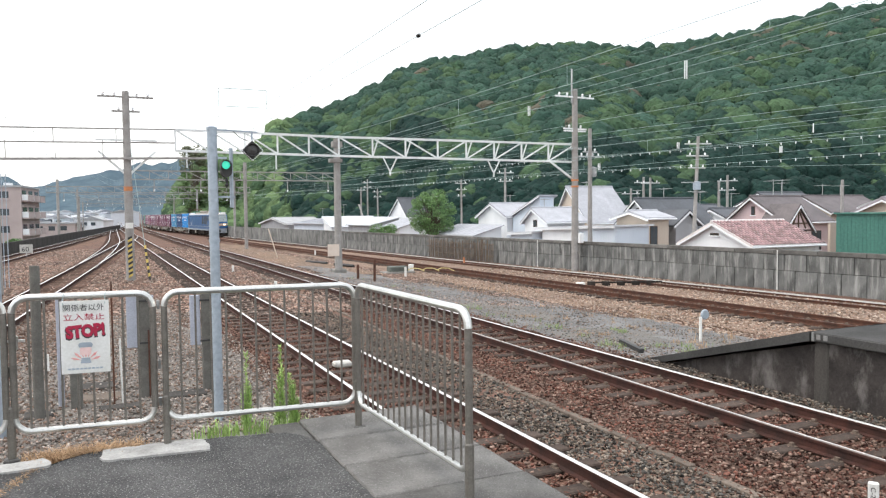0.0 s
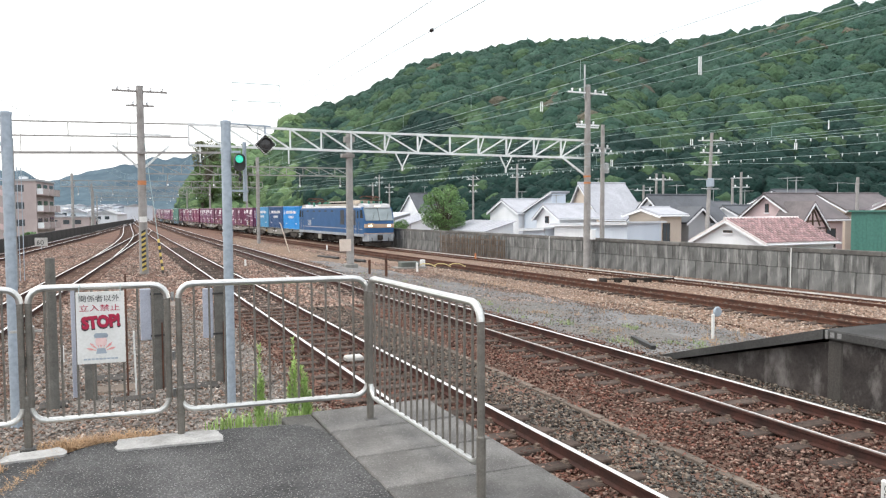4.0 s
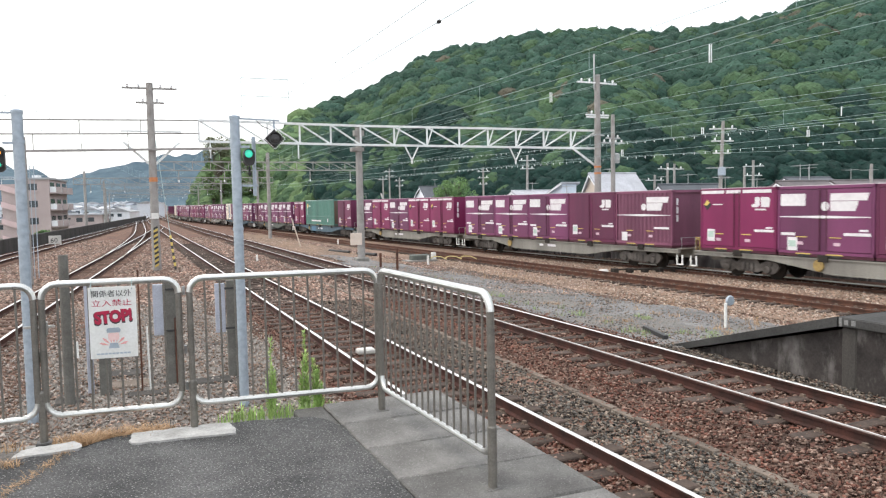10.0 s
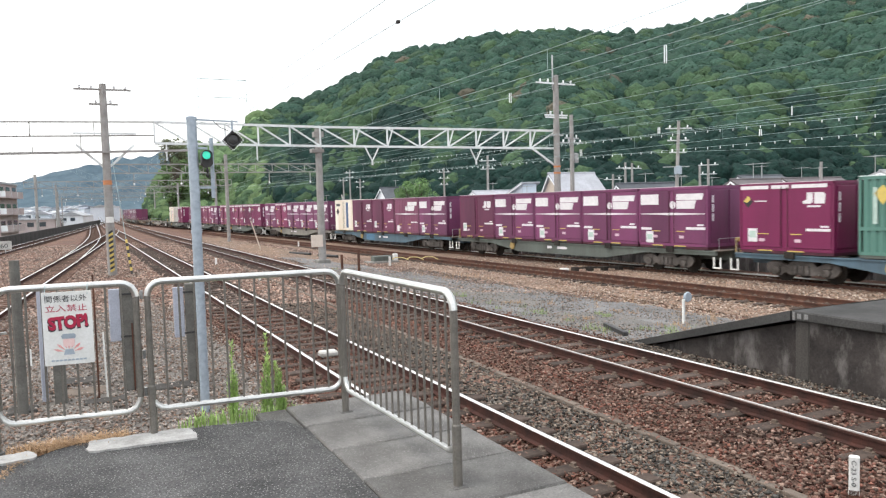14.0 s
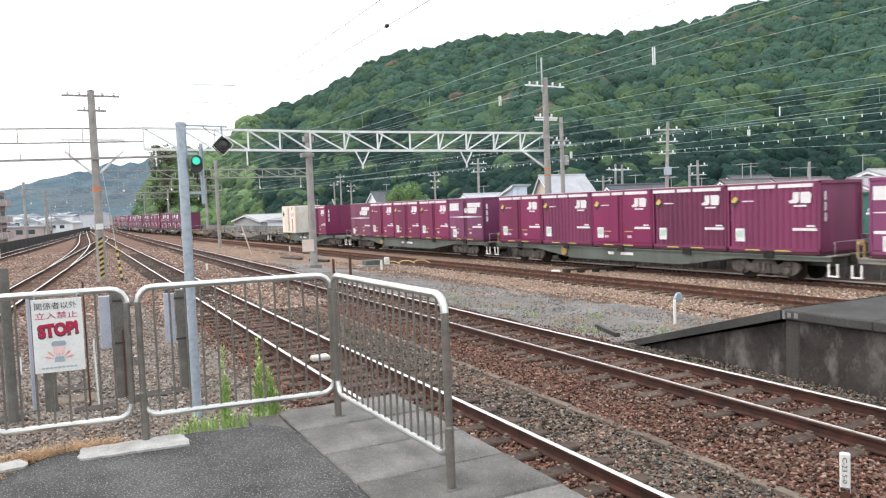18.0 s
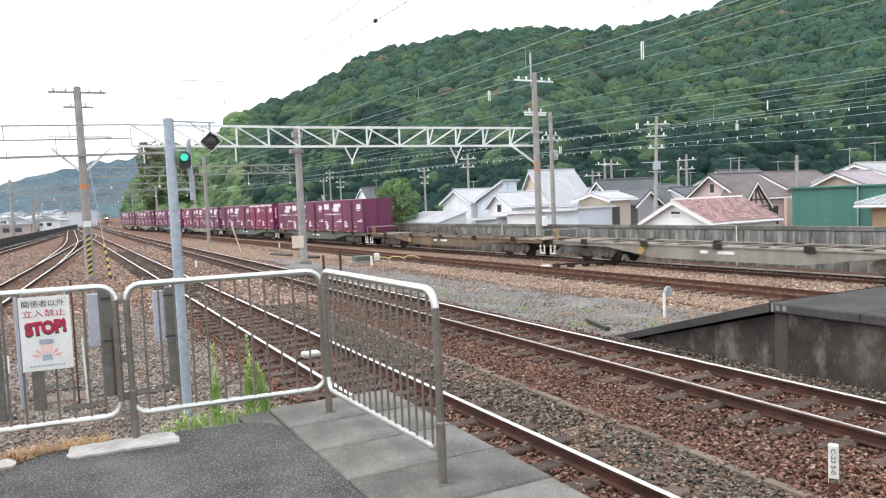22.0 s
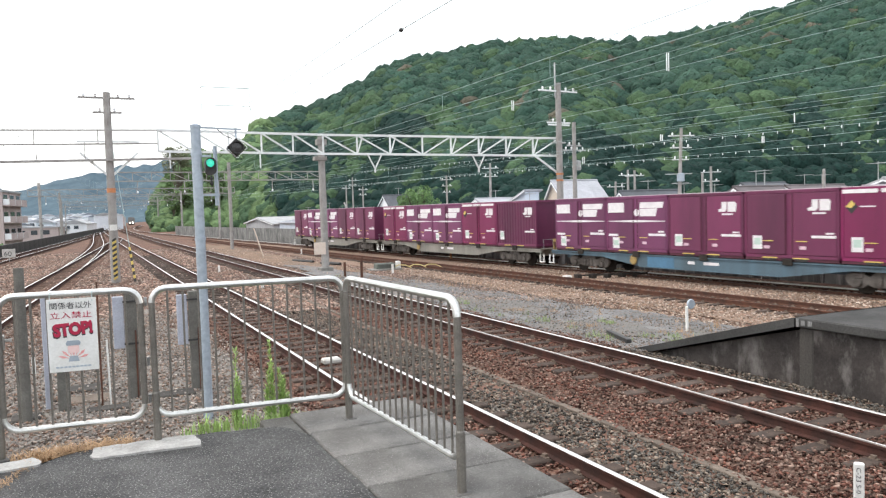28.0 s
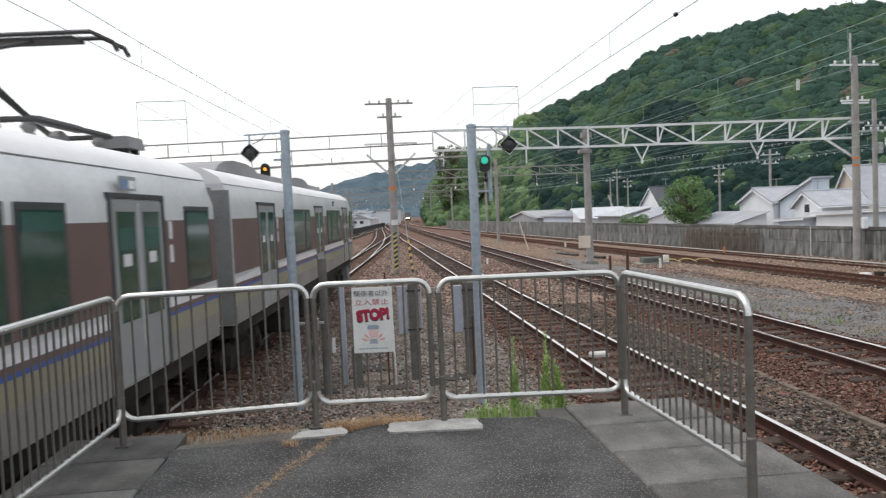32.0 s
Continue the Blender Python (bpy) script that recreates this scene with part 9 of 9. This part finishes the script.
# ---------------------------------------------------------------- small things near the platform end
def make_small():
    s = thing("warning_sign", Matrix.Translation((-0.262, 5.70, 1.68)) @ Matrix.Rotation(math.atan2(-0.1, 0.92), 4, "Z"), "white warning board wired to the gate", "sign")
    part("board", Shape().box(0, 0.305, -0.048, -0.043, 0, 0.495, 0.001), "white", s)
    up = Matrix.Rotation(radians(90), 4, "X")
    text_part("関係者以外", 0.05, "ink", s, Matrix.Translation((0.02, -0.0485, 0.43)) @ up, width=0.255)
    text_part("立入禁止", 0.05, "red", s, Matrix.Translation((0.02, -0.0485, 0.365)) @ up, width=0.255)
    text_part("STOP!", 0.115, "ink", s, Matrix.Translation((0.031, -0.0486, 0.236)) @ up @ Matrix.Rotation(0.07, 4, "Z"), 0.009, width=0.250)
    text_part("STOP!", 0.110, "red", s, Matrix.Translation((0.036, -0.0505, 0.244)) @ up @ Matrix.Rotation(0.07, 4, "Z"), 0.006, width=0.242)
    for side in (-1, 1):
        for k in range(4):
            a0 = radians(14 + 26 * k)
            tip = (0.152 + side * 0.105 * math.cos(a0) - side * 0.008, 0.088 + 0.088 * math.sin(a0))
            foot = (0.152 + side * 0.030 * math.cos(a0), 0.085 + 0.020 * math.sin(a0))
            nx, nz = -math.sin(a0) * 0.0085 * side, math.cos(a0) * 0.0085
            mid = (0.35 * foot[0] + 0.65 * tip[0], 0.35 * foot[1] + 0.65 * tip[1])
            part("pink_shape", Shape().prism([foot, (mid[0] - nx, mid[1] - nz), tip, (mid[0] + nx, mid[1] + nz)], -0.0500, -0.0485, "y"), "pink", s)
    part("pale_shape", Shape().prism([(0.118, 0.125), (0.186, 0.125), (0.184, 0.175), (0.120, 0.175)], -0.0506, -0.0500, "y"), "pink_pale", s)
    part("grey_shape", Shape().prism([(0.112, 0.177), (0.192, 0.177), (0.198, 0.195), (0.186, 0.210), (0.118, 0.210), (0.106, 0.195)], -0.0508, -0.0485, "y"), "galv", s)
    part("grey_shape", Shape().prism([(0.118, 0.068), (0.186, 0.068), (0.176, 0.105), (0.128, 0.105)], -0.0508, -0.0485, "y"), "galv", s)
    for k in range(9):
        part("text_bar", Shape().box(0.04 + k * 0.0245, 0.060 + k * 0.0245, -0.0495, -0.0485, 0.026, 0.037), "galv", s)
    for x in (0.02, 0.28):
        part("tie", Shape().tube([(x, -0.05, 0.47), (x, -0.03, 0.53), (x, 0.0, 0.54)], 0.003, 5), "wire", s)

    MAT["panel_blue"] = surface("panel_blue", (0.41, 0.43, 0.50), (0.34, 0.36, 0.42), 2, 0.6, bump=0.05)
    MAT["post_grey"] = surface("post_grey", (0.17, 0.165, 0.15), (0.11, 0.105, 0.095), 3, 0.85, bump=0.3, fine=50)

    def cabinet(x, y, z1, label, panels):
        c = thing("equipment_post", Matrix.Translation((x, y, -0.22)), label, "equipment post", "line-side equipment")
        part("post", Shape().box(-0.085, 0.085, -0.07, 0.07, -0.05, z1 + 0.2, 0.012), "post_grey", c, "weathered square timber post")
        if panels:
            part("panel", Shape().box(-0.27, -0.105, -0.03, 0.03, z1 - 0.68, z1 + 0.15, 0.01), "panel_blue", c, "pale blue-grey metal panel")
            part("panel", Shape().box(0.105, 0.14, -0.03, 0.03, z1 - 0.62, z1 + 0.15, 0.01), "panel_blue", c)
            for z in (z1 - 0.62, z1 + 0.05):
                part("strap", Shape().box(-0.12, 0.12, -0.085, -0.07, z, z + 0.03), "black", c)
            part("cable", Shape().tube([(0.05, -0.085, 0.0), (0.05, -0.085, z1 - 0.4)], 0.015, 6), "rust", c)
    cabinet(0.60, 12.9, 1.55, "weathered post carrying pale metal panels", True)
    cabinet(1.57, 13.0, 1.5, "weathered post carrying narrow metal panels", True)
    cabinet(-0.40, 12.6, 0.55, "short weathered timber post", False)
    solid("panel_sheet", Shape().box(-0.66, -0.57, 12.75, 12.80, -0.25, 1.6, 0.01), "panel_blue", "pale blue-grey metal sheet standing by the posts", "panel", "line-side equipment")
    for x0, x1, y0, y1, m in ((-0.35, 0.25, 12.9, 13.4, "duct"), (-0.1, 0.5, 12.2, 12.5, "pier"), (0.9, 1.5, 12.6, 13.0, "pier"), (-1.1, -0.7, 12.2, 12.6, "pier"), (-0.5, 0.2, 13.8, 14.3, "pier")):
        solid("paving_piece", Shape().box(x0, x1, y0, y1, -0.25, -0.13, 0.02), m, "broken flat piece of old concrete on the gravel", "slab", "line-side equipment")
    p = thing("concrete_post", Matrix.Translation((-0.88, 12.2, -0.25)), "weathered grey concrete marker post", "post", "line-side equipment")
    part("shaft", Shape().tube([(0, 0, 0), (0, 0, 2.30)], 0.07, 10, taper=[0.075, 0.068]), "post_grey", p, "", True)
    part("tag", Shape().box(0.10, 0.15, -0.06, -0.03, 0.78, 1.02), "white", p)
    solid("white_stake", Shape().tube([(0.24, 12.62, -0.25), (0.22, 12.62, 0.85)], 0.014, 8), "white", "thin white marker stake", "stake", "line-side equipment")
    solid("marker_stake", Shape().tube([(0.12, 12.6, -0.25), (0.12, 12.6, 1.75)], 0.014, 8), "rust", "thin rusty steel stake", "stake", "line-side equipment")
    
    k = thing("marker_post", Matrix.Translation((6.27, 4.47, -0.22)), "short white marker post lettered in black", "post", "line-side equipment")
    part("post", Shape().box(-0.045, 0.045, -0.028, 0.028, 0.12, 0.50, 0.012), "white", k)
    part("foot", Shape().box(-0.04, 0.04, -0.028, 0.028, -0.05, 0.18), "rust", k)
    face = Matrix.Rotation(radians(-55), 4, "Z")
    k.matrix_basis = k.matrix_basis @ face
    text_part("C-23 S-0", 0.055, "ink", k, Matrix.Translation((-0.02, -0.0295, 0.46)) @ up @ Matrix.Rotation(radians(-90), 4, "Z"), width=0.24)

    w = thing("white_post", Matrix.Translation((13.04, 13.78, -0.36)), "white post with a small grey lamp box", "post", "line-side equipment")
    part("post", Shape().box(-0.03, 0.03, -0.03, 0.03, -0.05, 0.55, 0.01), "white", w)
    part("disc", Shape().lathe([(0.0, 0.03), (0.11, 0.03), (0.125, 0.0), (0.11, -0.03), (0.0, -0.03)], (0.13, 0, 0.60), 16, "y"), "galv", w, "round grey disc")
    for x, y, h, m, label in ((15.9, 60.2, 0.45, "white", "short white marker post on the ballast"), (14.6, 36.9, 0.5, "white", "short white marker post on the ballast"), (11.2, 32.1, 1.0, "rust", "rusty square stake in the gravel"), (10.9, 33.6, 0.7, "rust", "rusty square stake in the gravel"), (22.0, 45.0, 0.4, "orange", "small orange marker by the rails"), (24.9, 15.6, 0.35, "white", "small white marker on the ballast"), (6.2, 40.0, 0.35, "white", "small white marker on the ballast"), (6.3, 30.0, 0.3, "white", "small white marker on the ballast")):
        z = ground_z(x, y)
        solid("marker_stake", Shape().box(x - 0.05, x + 0.05, y - 0.05, y + 0.05, z - 0.05, z + h, 0.012), m, label, "post", "line-side markers")
    b = thing("point_machine", Matrix.Translation((15.1, 39.4, -0.55)), "low dark point machine with yellow rods", "point machine")
    part("housing", Shape().box(-0.55, 0.55, -0.3, 0.3, 0, 0.35, 0.05), "wagon_green", b)
    part("base", Shape().box(-0.9, 0.9, -0.45, 0.45, -0.1, 0.06, 0.02), "concrete", b)
    for k in range(3):
        q = 0.5 + 0.75 * k
        part("rod", Shape().tube([(q, -0.5 * q, 0.12), (q + 0.25, -0.5 * q - 0.02, 0.22), (q + 0.6, -0.5 * q - 0.22, 0.20), (q + 0.85, -0.5 * q - 0.42, 0.06)], 0.028, 8), "rod_yellow", b, "pale yellow curved cover", True)
    part("junction_box", Shape().box(0.75, 1.0, 0.0, 0.25, 0.0, 0.42, 0.03), "white", b, "white junction box")
    solid("track_box", Shape().box(3.95, 4.3, 13.65, 13.9, -0.17, -0.06, 0.03), "concrete_light", "small white box between the rails", "box", "line-side equipment")
    g = thing("leaning_prop", Matrix.Translation((11.6, 54.5, -0.35)), "leaning yellowish timber prop", "prop", "line-side equipment")
    part("prop", Shape().tube([(0, 0, 0), (-0.55, 0.3, 2.1)], 0.045, 8), "plaster_beige", g)
    for x0, y0, x1, y1 in ((12.6, 50, 13.3, 47.5), (13.4, 46, 14.0, 44.0)):
        solid("steel_pipe", Shape().tube([(x0, y0, -0.42), (x1, y1, -0.42)], 0.09, 8), "black", "length of dark pipe lying on the soil", "pipe", "line-side equipment")
    # cable duct between the main lines: separate lids
    d = thing("cable_duct", None, "line of worn concrete cable-duct lids", "cable duct", kind="structure")
    lid = Shape().box(-0.055, 0.055, 0.004, 0.496, -0.05, 0.02, 0.008).mesh("lid", "duct")
    for i in range(70):
        y = 1.0 + 0.5 * i
        o = new("lid", lid)
        o.parent, o.matrix_basis = d, Matrix.Translation((5.86 + 0.028 * y + 0.01 * math.sin(i * 7), y, -0.18 + 0.006 * math.sin(i * 3))) @ Matrix.Rotation(-0.028 + 0.02 * math.sin(i * 5), 4, "Z")
    # dark channel beside the ramp
    solid("drain_channel", Shape().bar((10.15, 12.4, -0.17), (10.55, 13.6, -0.17), 0.10, 0.10), "black", "short dark length of drain channel", "drain", "line-side equipment")
    f = thing("stake_fence", None, "rust-brown stake fence with dry vines before the wall", "fence")
    rng = random.Random(17)
    for k in range(46):
        y = 44.2 + 0.2 * k + rng.uniform(-0.04, 0.04)
        part("stake", Shape().bar((wall_x(y) - 0.32, y, -0.66), (wall_x(y) - 0.3 + rng.uniform(-0.05, 0.05), y + rng.uniform(-0.05, 0.05), rng.uniform(0.55, 0.95)), 0.045), "vine", f)
    for z in (-0.2, 0.25, 0.6):
        part("rail", Shape().bar((wall_x(44.0) - 0.36, 44.0, z), (wall_x(53.5) - 0.36, 53.5, z), 0.04), "vine", f)
    r = thing("point_rodding", Matrix.Translation((21.2, 27.3, -0.52)), "dark point rodding and clamps between the rails", "point rodding")
    for k in range(4):
        part("rod", Shape().bar((-1.3 + 0.7 * k, 0.5 - 0.3 * k, 0.08), (-0.5 + 0.7 * k, 0.1 - 0.3 * k, 0.10), 0.07), "bogie", r)
    for k in range(5):
        part("clamp", Shape().box(-1.4 + 0.62 * k, -1.15 + 0.62 * k, 0.35 - 0.25 * k, 0.65 - 0.25 * k, -0.05, 0.14, 0.02), "bogie", r)
    part("cap", Shape().box(-1.9, -1.55, 0.55, 0.85, -0.05, 0.10, 0.03), "white", r, "white painted cap")
    for y in (15.7, 22.8, 39.6):
        solid("wall_pipe", Shape().tube([(wall_x(y) - 0.04, y, -0.62), (wall_x(y) - 0.04, y, 1.05)], 0.025, 8), "white", "thin white pipe running up the wall", "pipe", "line-side equipment")


MAT["rod_yellow"] = surface("rod_yellow", (0.62, 0.52, 0.24), (0.50, 0.40, 0.18), 5, 0.7, bump=0.1)
MAT["vine"] = surface("vine", (0.20, 0.155, 0.12), (0.13, 0.10, 0.08), 3, 0.9, bump=0.2)
MAT["pink"] = surface("pink", (0.72, 0.30, 0.28), (0.7, 0.38, 0.36), 30, 0.6, bump=0)
MAT["pink_pale"] = surface("pink_pale", (0.78, 0.58, 0.55), (0.74, 0.5, 0.48), 30, 0.6, bump=0)
make_small()


# ---------------------------------------------------------------- weeds, grass and stones
def blades(name, rows, material, label, group, seed, thin=0.008, flop=0.4):
    """Upright tapering grass blades; rows of x, y, z, count, spread, height."""
    rng = random.Random(seed)
    s = Shape()
    for x, y, z, n, spread, h in rows:
        for _ in range(n):
            a, r = rng.uniform(0, 6.28), spread * math.sqrt(rng.random())
            px, py = x + r * math.cos(a), y + r * math.sin(a)
            hh, b = h * rng.uniform(0.4, 1.05), rng.uniform(0, 6.28)
            lean = hh * rng.uniform(0.05, flop)
            wd = thin * (0.6 + 0.8 * rng.random())
            dx, dy = math.cos(b) * wd, math.sin(b) * wd
            mx, my = px + math.cos(b + 1.5) * lean * 0.35, py + math.sin(b + 1.5) * lean * 0.35
            tx, ty = px + math.cos(b + 1.5) * lean, py + math.sin(b + 1.5) * lean
            s.add([(px - dx, py - dy, z - 0.02), (px + dx, py + dy, z - 0.02), (mx + dx * 0.8, my + dy * 0.8, z + hh * 0.6), (mx - dx * 0.8, my - dy * 0.8, z + hh * 0.6), (tx, ty, z + hh)], [(0, 1, 2, 3), (3, 2, 4)])
    ob = new(name, fast_tri(name, s, material))
    return tagged(ob, label, "plant", group, "stuff")


def fast_tri(name, s, material):
    me = bpy.data.meshes.new(name)
    me.from_pydata(s.v, [], s.f)
    me.materials.append(MAT[material])
    return me


def tall_weed(x, y, z, h, seed):
    rng = random.Random(seed)
    w = thing("weed", Matrix.Translation((x, y, z)), "tall bright green feathery weed growing at the platform end", "plant", "weeds by the fence")
    for k in range(5):
        bx, by = rng.uniform(-0.03, 0.03), rng.uniform(-0.03, 0.03)
        hh = h * (1.0 if k == 0 else rng.uniform(0.4, 0.85))
        lx, ly = bx + rng.uniform(-0.025, 0.025), by + rng.uniform(-0.03, 0.03)
        part("stem", Shape().tube([(bx, by, -0.03), (lx, ly, hh)], 0.005, 5, taper=[0.006, 0.002]), "weed", w)
        s = Shape()
        for i in range(120):
            q = rng.uniform(0.12, 1.0)
            a, ln = rng.uniform(0, 6.28), rng.uniform(0.025, 0.06) * (1.15 - 0.6 * q)
            cx, cy, cz = bx + (lx - bx) * q, by + (ly - by) * q, hh * q
            ex, ey, ez = cx + ln * math.cos(a), cy + ln * math.sin(a), cz + ln * rng.uniform(0.6, 1.6)
            ox, oy = -math.sin(a) * 0.005, math.cos(a) * 0.005
            s.add([(cx, cy, cz), ((cx + ex) / 2 + ox, (cy + ey) / 2 + oy, (cz + ez) / 2), (ex, ey, ez), ((cx + ex) / 2 - ox, (cy + ey) / 2 - oy, (cz + ez) / 2)], [(0, 1, 2, 3)])
        part("leaves", fast_tri("leaves", s, "weed"), None, w)


def make_plants():
    tall_weed(1.03, 6.03, 1.0, 0.65, 1)
    tall_weed(1.285, 6.03, 1.0, 0.69, 2)
    tall_weed(1.38, 6.04, 1.0, 0.46, 3)
    blades("green_grass", [(0.66 + 0.1 * k, 5.98 + 0.03 * math.sin(k * 3), 1.04, 34, 0.09, 0.08 + 0.06 * math.sin(k * 2) ** 2) for k in range(9)], "weed", "low bright green grass along the platform end", "weeds by the fence", 11, 0.004, 0.8)
    blades("dry_grass", [(-0.44 + 0.085 * k, 5.80 + 0.05 * math.sin(k * 4), 1.06, 260, 0.12, 0.07) for k in range(8)] + [(-0.74, 5.36, 1.09, 120, 0.07, 0.05)], "dry", "matted straw-coloured dry grass by the gate", "weeds by the fence", 12, 0.0022, 2.4)
    blades("dry_grass", [(-2.1 + 0.18 * k, 5.9, 1.04, 90, 0.12, 0.07) for k in range(8)], "dry", "dry grass tufts at the platform end", "weeds by the fence", 15, 0.0022, 1.8)
    rng = random.Random(4)
    rows = []
    for _ in range(30):
        x, y = rng.uniform(9.8, 12.0), rng.uniform(12.5, 34)
        rows.append((x, y, ground_z(x, y) + 0.02, rng.randint(5, 14), 0.14, rng.uniform(0.06, 0.2)))
    blades("yard_weeds", rows, "yard_weed", "scattered green weeds on the grey gravel", "yard weeds", 21, 0.006, 0.8)
    for cx, cy, n in ((10.15, 13.3, 9), (11.4, 12.7, 8), (10.4, 16.4, 6), (11.9, 15.6, 7), (12.8, 12.4, 5), (10.5, 21.0, 6)):
        for _ in range(n):
            x, y = cx + rng.gauss(0, 0.22), cy + rng.gauss(0, 0.3)
            rows.append((x, y, ground_z(x, y) + 0.03, rng.randint(10, 24), 0.12, rng.uniform(0.05, 0.15)))
    blades("yard_weeds", rows[30:], "yard_weed", "low clumps of green weeds on the grey gravel", "yard weeds", 24, 0.005, 1.2)
    rows = []
    for cx, cy, n in ((10.9, 15.0, 6), (12.4, 13.6, 7), (11.3, 18.5, 6), (13.2, 16.5, 6)):
        for _ in range(n):
            x, y = cx + rng.gauss(0, 0.3), cy + rng.gauss(0, 0.4)
            rows.append((x, y, ground_z(x, y) + 0.03, rng.randint(12, 30), 0.14, rng.uniform(0.05, 0.16)))
    blades("yard_dry_grass", rows, "dry", "matted dry grass patches on the grey gravel", "yard weeds", 26, 0.004, 1.4)
    rows = []
    for _ in range(26):
        x, y = rng.uniform(12.6, 15.6), rng.uniform(9, 30)
        rows.append((x, y, ground_z(x, y) + 0.02, rng.randint(8, 20), 0.25, rng.uniform(0.12, 0.4)))
    blades("yard_dry_grass", rows, "dry", "dry brown grass stalks beside the siding", "yard weeds", 22, 0.004, 0.7)


make_plants()


def make_stones():
    rng = np.random.default_rng(8)

    def lay(name, x0, x1, y0, y1, count, size, material, label, keep=lambda x, y: True, lift=0.0):
        # denser towards the camera
        y = y0 + (y1 - y0) * rng.random(count) ** 1.6
        x = rng.uniform(x0, x1, count)
        ok = np.array([keep(a, b) for a, b in zip(x, y)])
        x, y = x[ok], y[ok]
        z = np.array([ground_z(a, b) for a, b in zip(x, y)]) + lift + rng.uniform(-0.01, 0.022, len(x))
        r = size * rng.uniform(0.55, 1.35, len(x))
        vs, fs, o = [], [], 0
        for b in range(4):
            bv, bf = stone_base(40 + b)
            v, f = scatter(bv, bf, np.stack([x, y, z], -1)[b::4], r[b::4], 50 + b, (1, 0.72, 0.5), tilt=1.0)
            vs.append(v)
            fs.append(f + o)
            o += len(v)
        tagged(new(name, fast_mesh(name, np.concatenate(vs), np.concatenate(fs), material)), label, "stones", kind="stuff")

    lay("ballast_stones", 2.5, 9.8, 2.2, 22, 66000, 0.028, "stones", "loose reddish-brown ballast stones around the main tracks", lambda x, y: not (4.8 < x < 5.82 + 0.028 * y) and not (x > 9.15 and y < 12), 0.022)
    lay("grey_ballast_stones", 4.80, 6.2, 2.4, 22, 22000, 0.027, "stones_grey", "grey ballast stones beside the near track", lambda x, y: x < 5.82 + 0.028 * y)
    lay("ramp_foot_stones", 9.12, 9.94, 2.2, 12, 6500, 0.027, "stones_grey", "dark grey ballast stones at the foot of the ramp", lift=0.012)
    lay("gravel_stones", 9.7, 15, 11.5, 34, 14000, 0.026, "stones_yard", "small grey and brown stones on the gravel bed", lift=0.03)
    lay("siding_stones", 14.9, 25, 9, 40, 30000, 0.042, "stones_tan", "sandy brown ballast stones of the sidings", lift=0.02)
    lay("verge_stones", -2.4, 2.8, 6.25, 24, 30000, 0.026, "stones_verge", "grey stones beyond the platform end", lift=0.045)
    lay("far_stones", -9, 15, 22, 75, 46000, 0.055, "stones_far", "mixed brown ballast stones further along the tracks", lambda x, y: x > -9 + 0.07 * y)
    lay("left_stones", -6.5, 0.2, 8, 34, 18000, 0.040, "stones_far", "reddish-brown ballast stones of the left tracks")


make_stones()


# ---------------------------------------------------------------- movement
def car_place(offset, t):
    """The departing train runs from rest at 16 s along the left track."""
    v, t1 = 12.2, 28.0
    lead = 29.2 - v * (32 - t) if t >= t1 else 29.2 - v * 4 - v * (t1 - max(t, 16.0)) + 0.5 * (v / 12) * (t1 - max(t, 16.0)) ** 2
    a = math.atan(0.082)
    y = lead - offset * math.cos(a)
    return Matrix.Translation((-4.6 + 0.082 * y, y, 0)) @ Matrix.Rotation(-a, 4, "Z")


def motions():
    times = NOSE_T
    for ob, offset, lift in MOVING:
        up = Matrix.Translation((0, 0, lift))
        walk(ob, [(t, up @ train_place(offset, t)) for t in times])
    for ob in CARS_FAR[:1]:
        walk(ob, [(t, far_place(t)) for t in (0, 20, 26, 32)])
    for ob, offset in CARS:
        walk(ob, [(t, car_place(offset, t)) for t in (0, 16, 18, 20, 22, 24, 26, 28, 29, 30, 31, 32)])


motions()
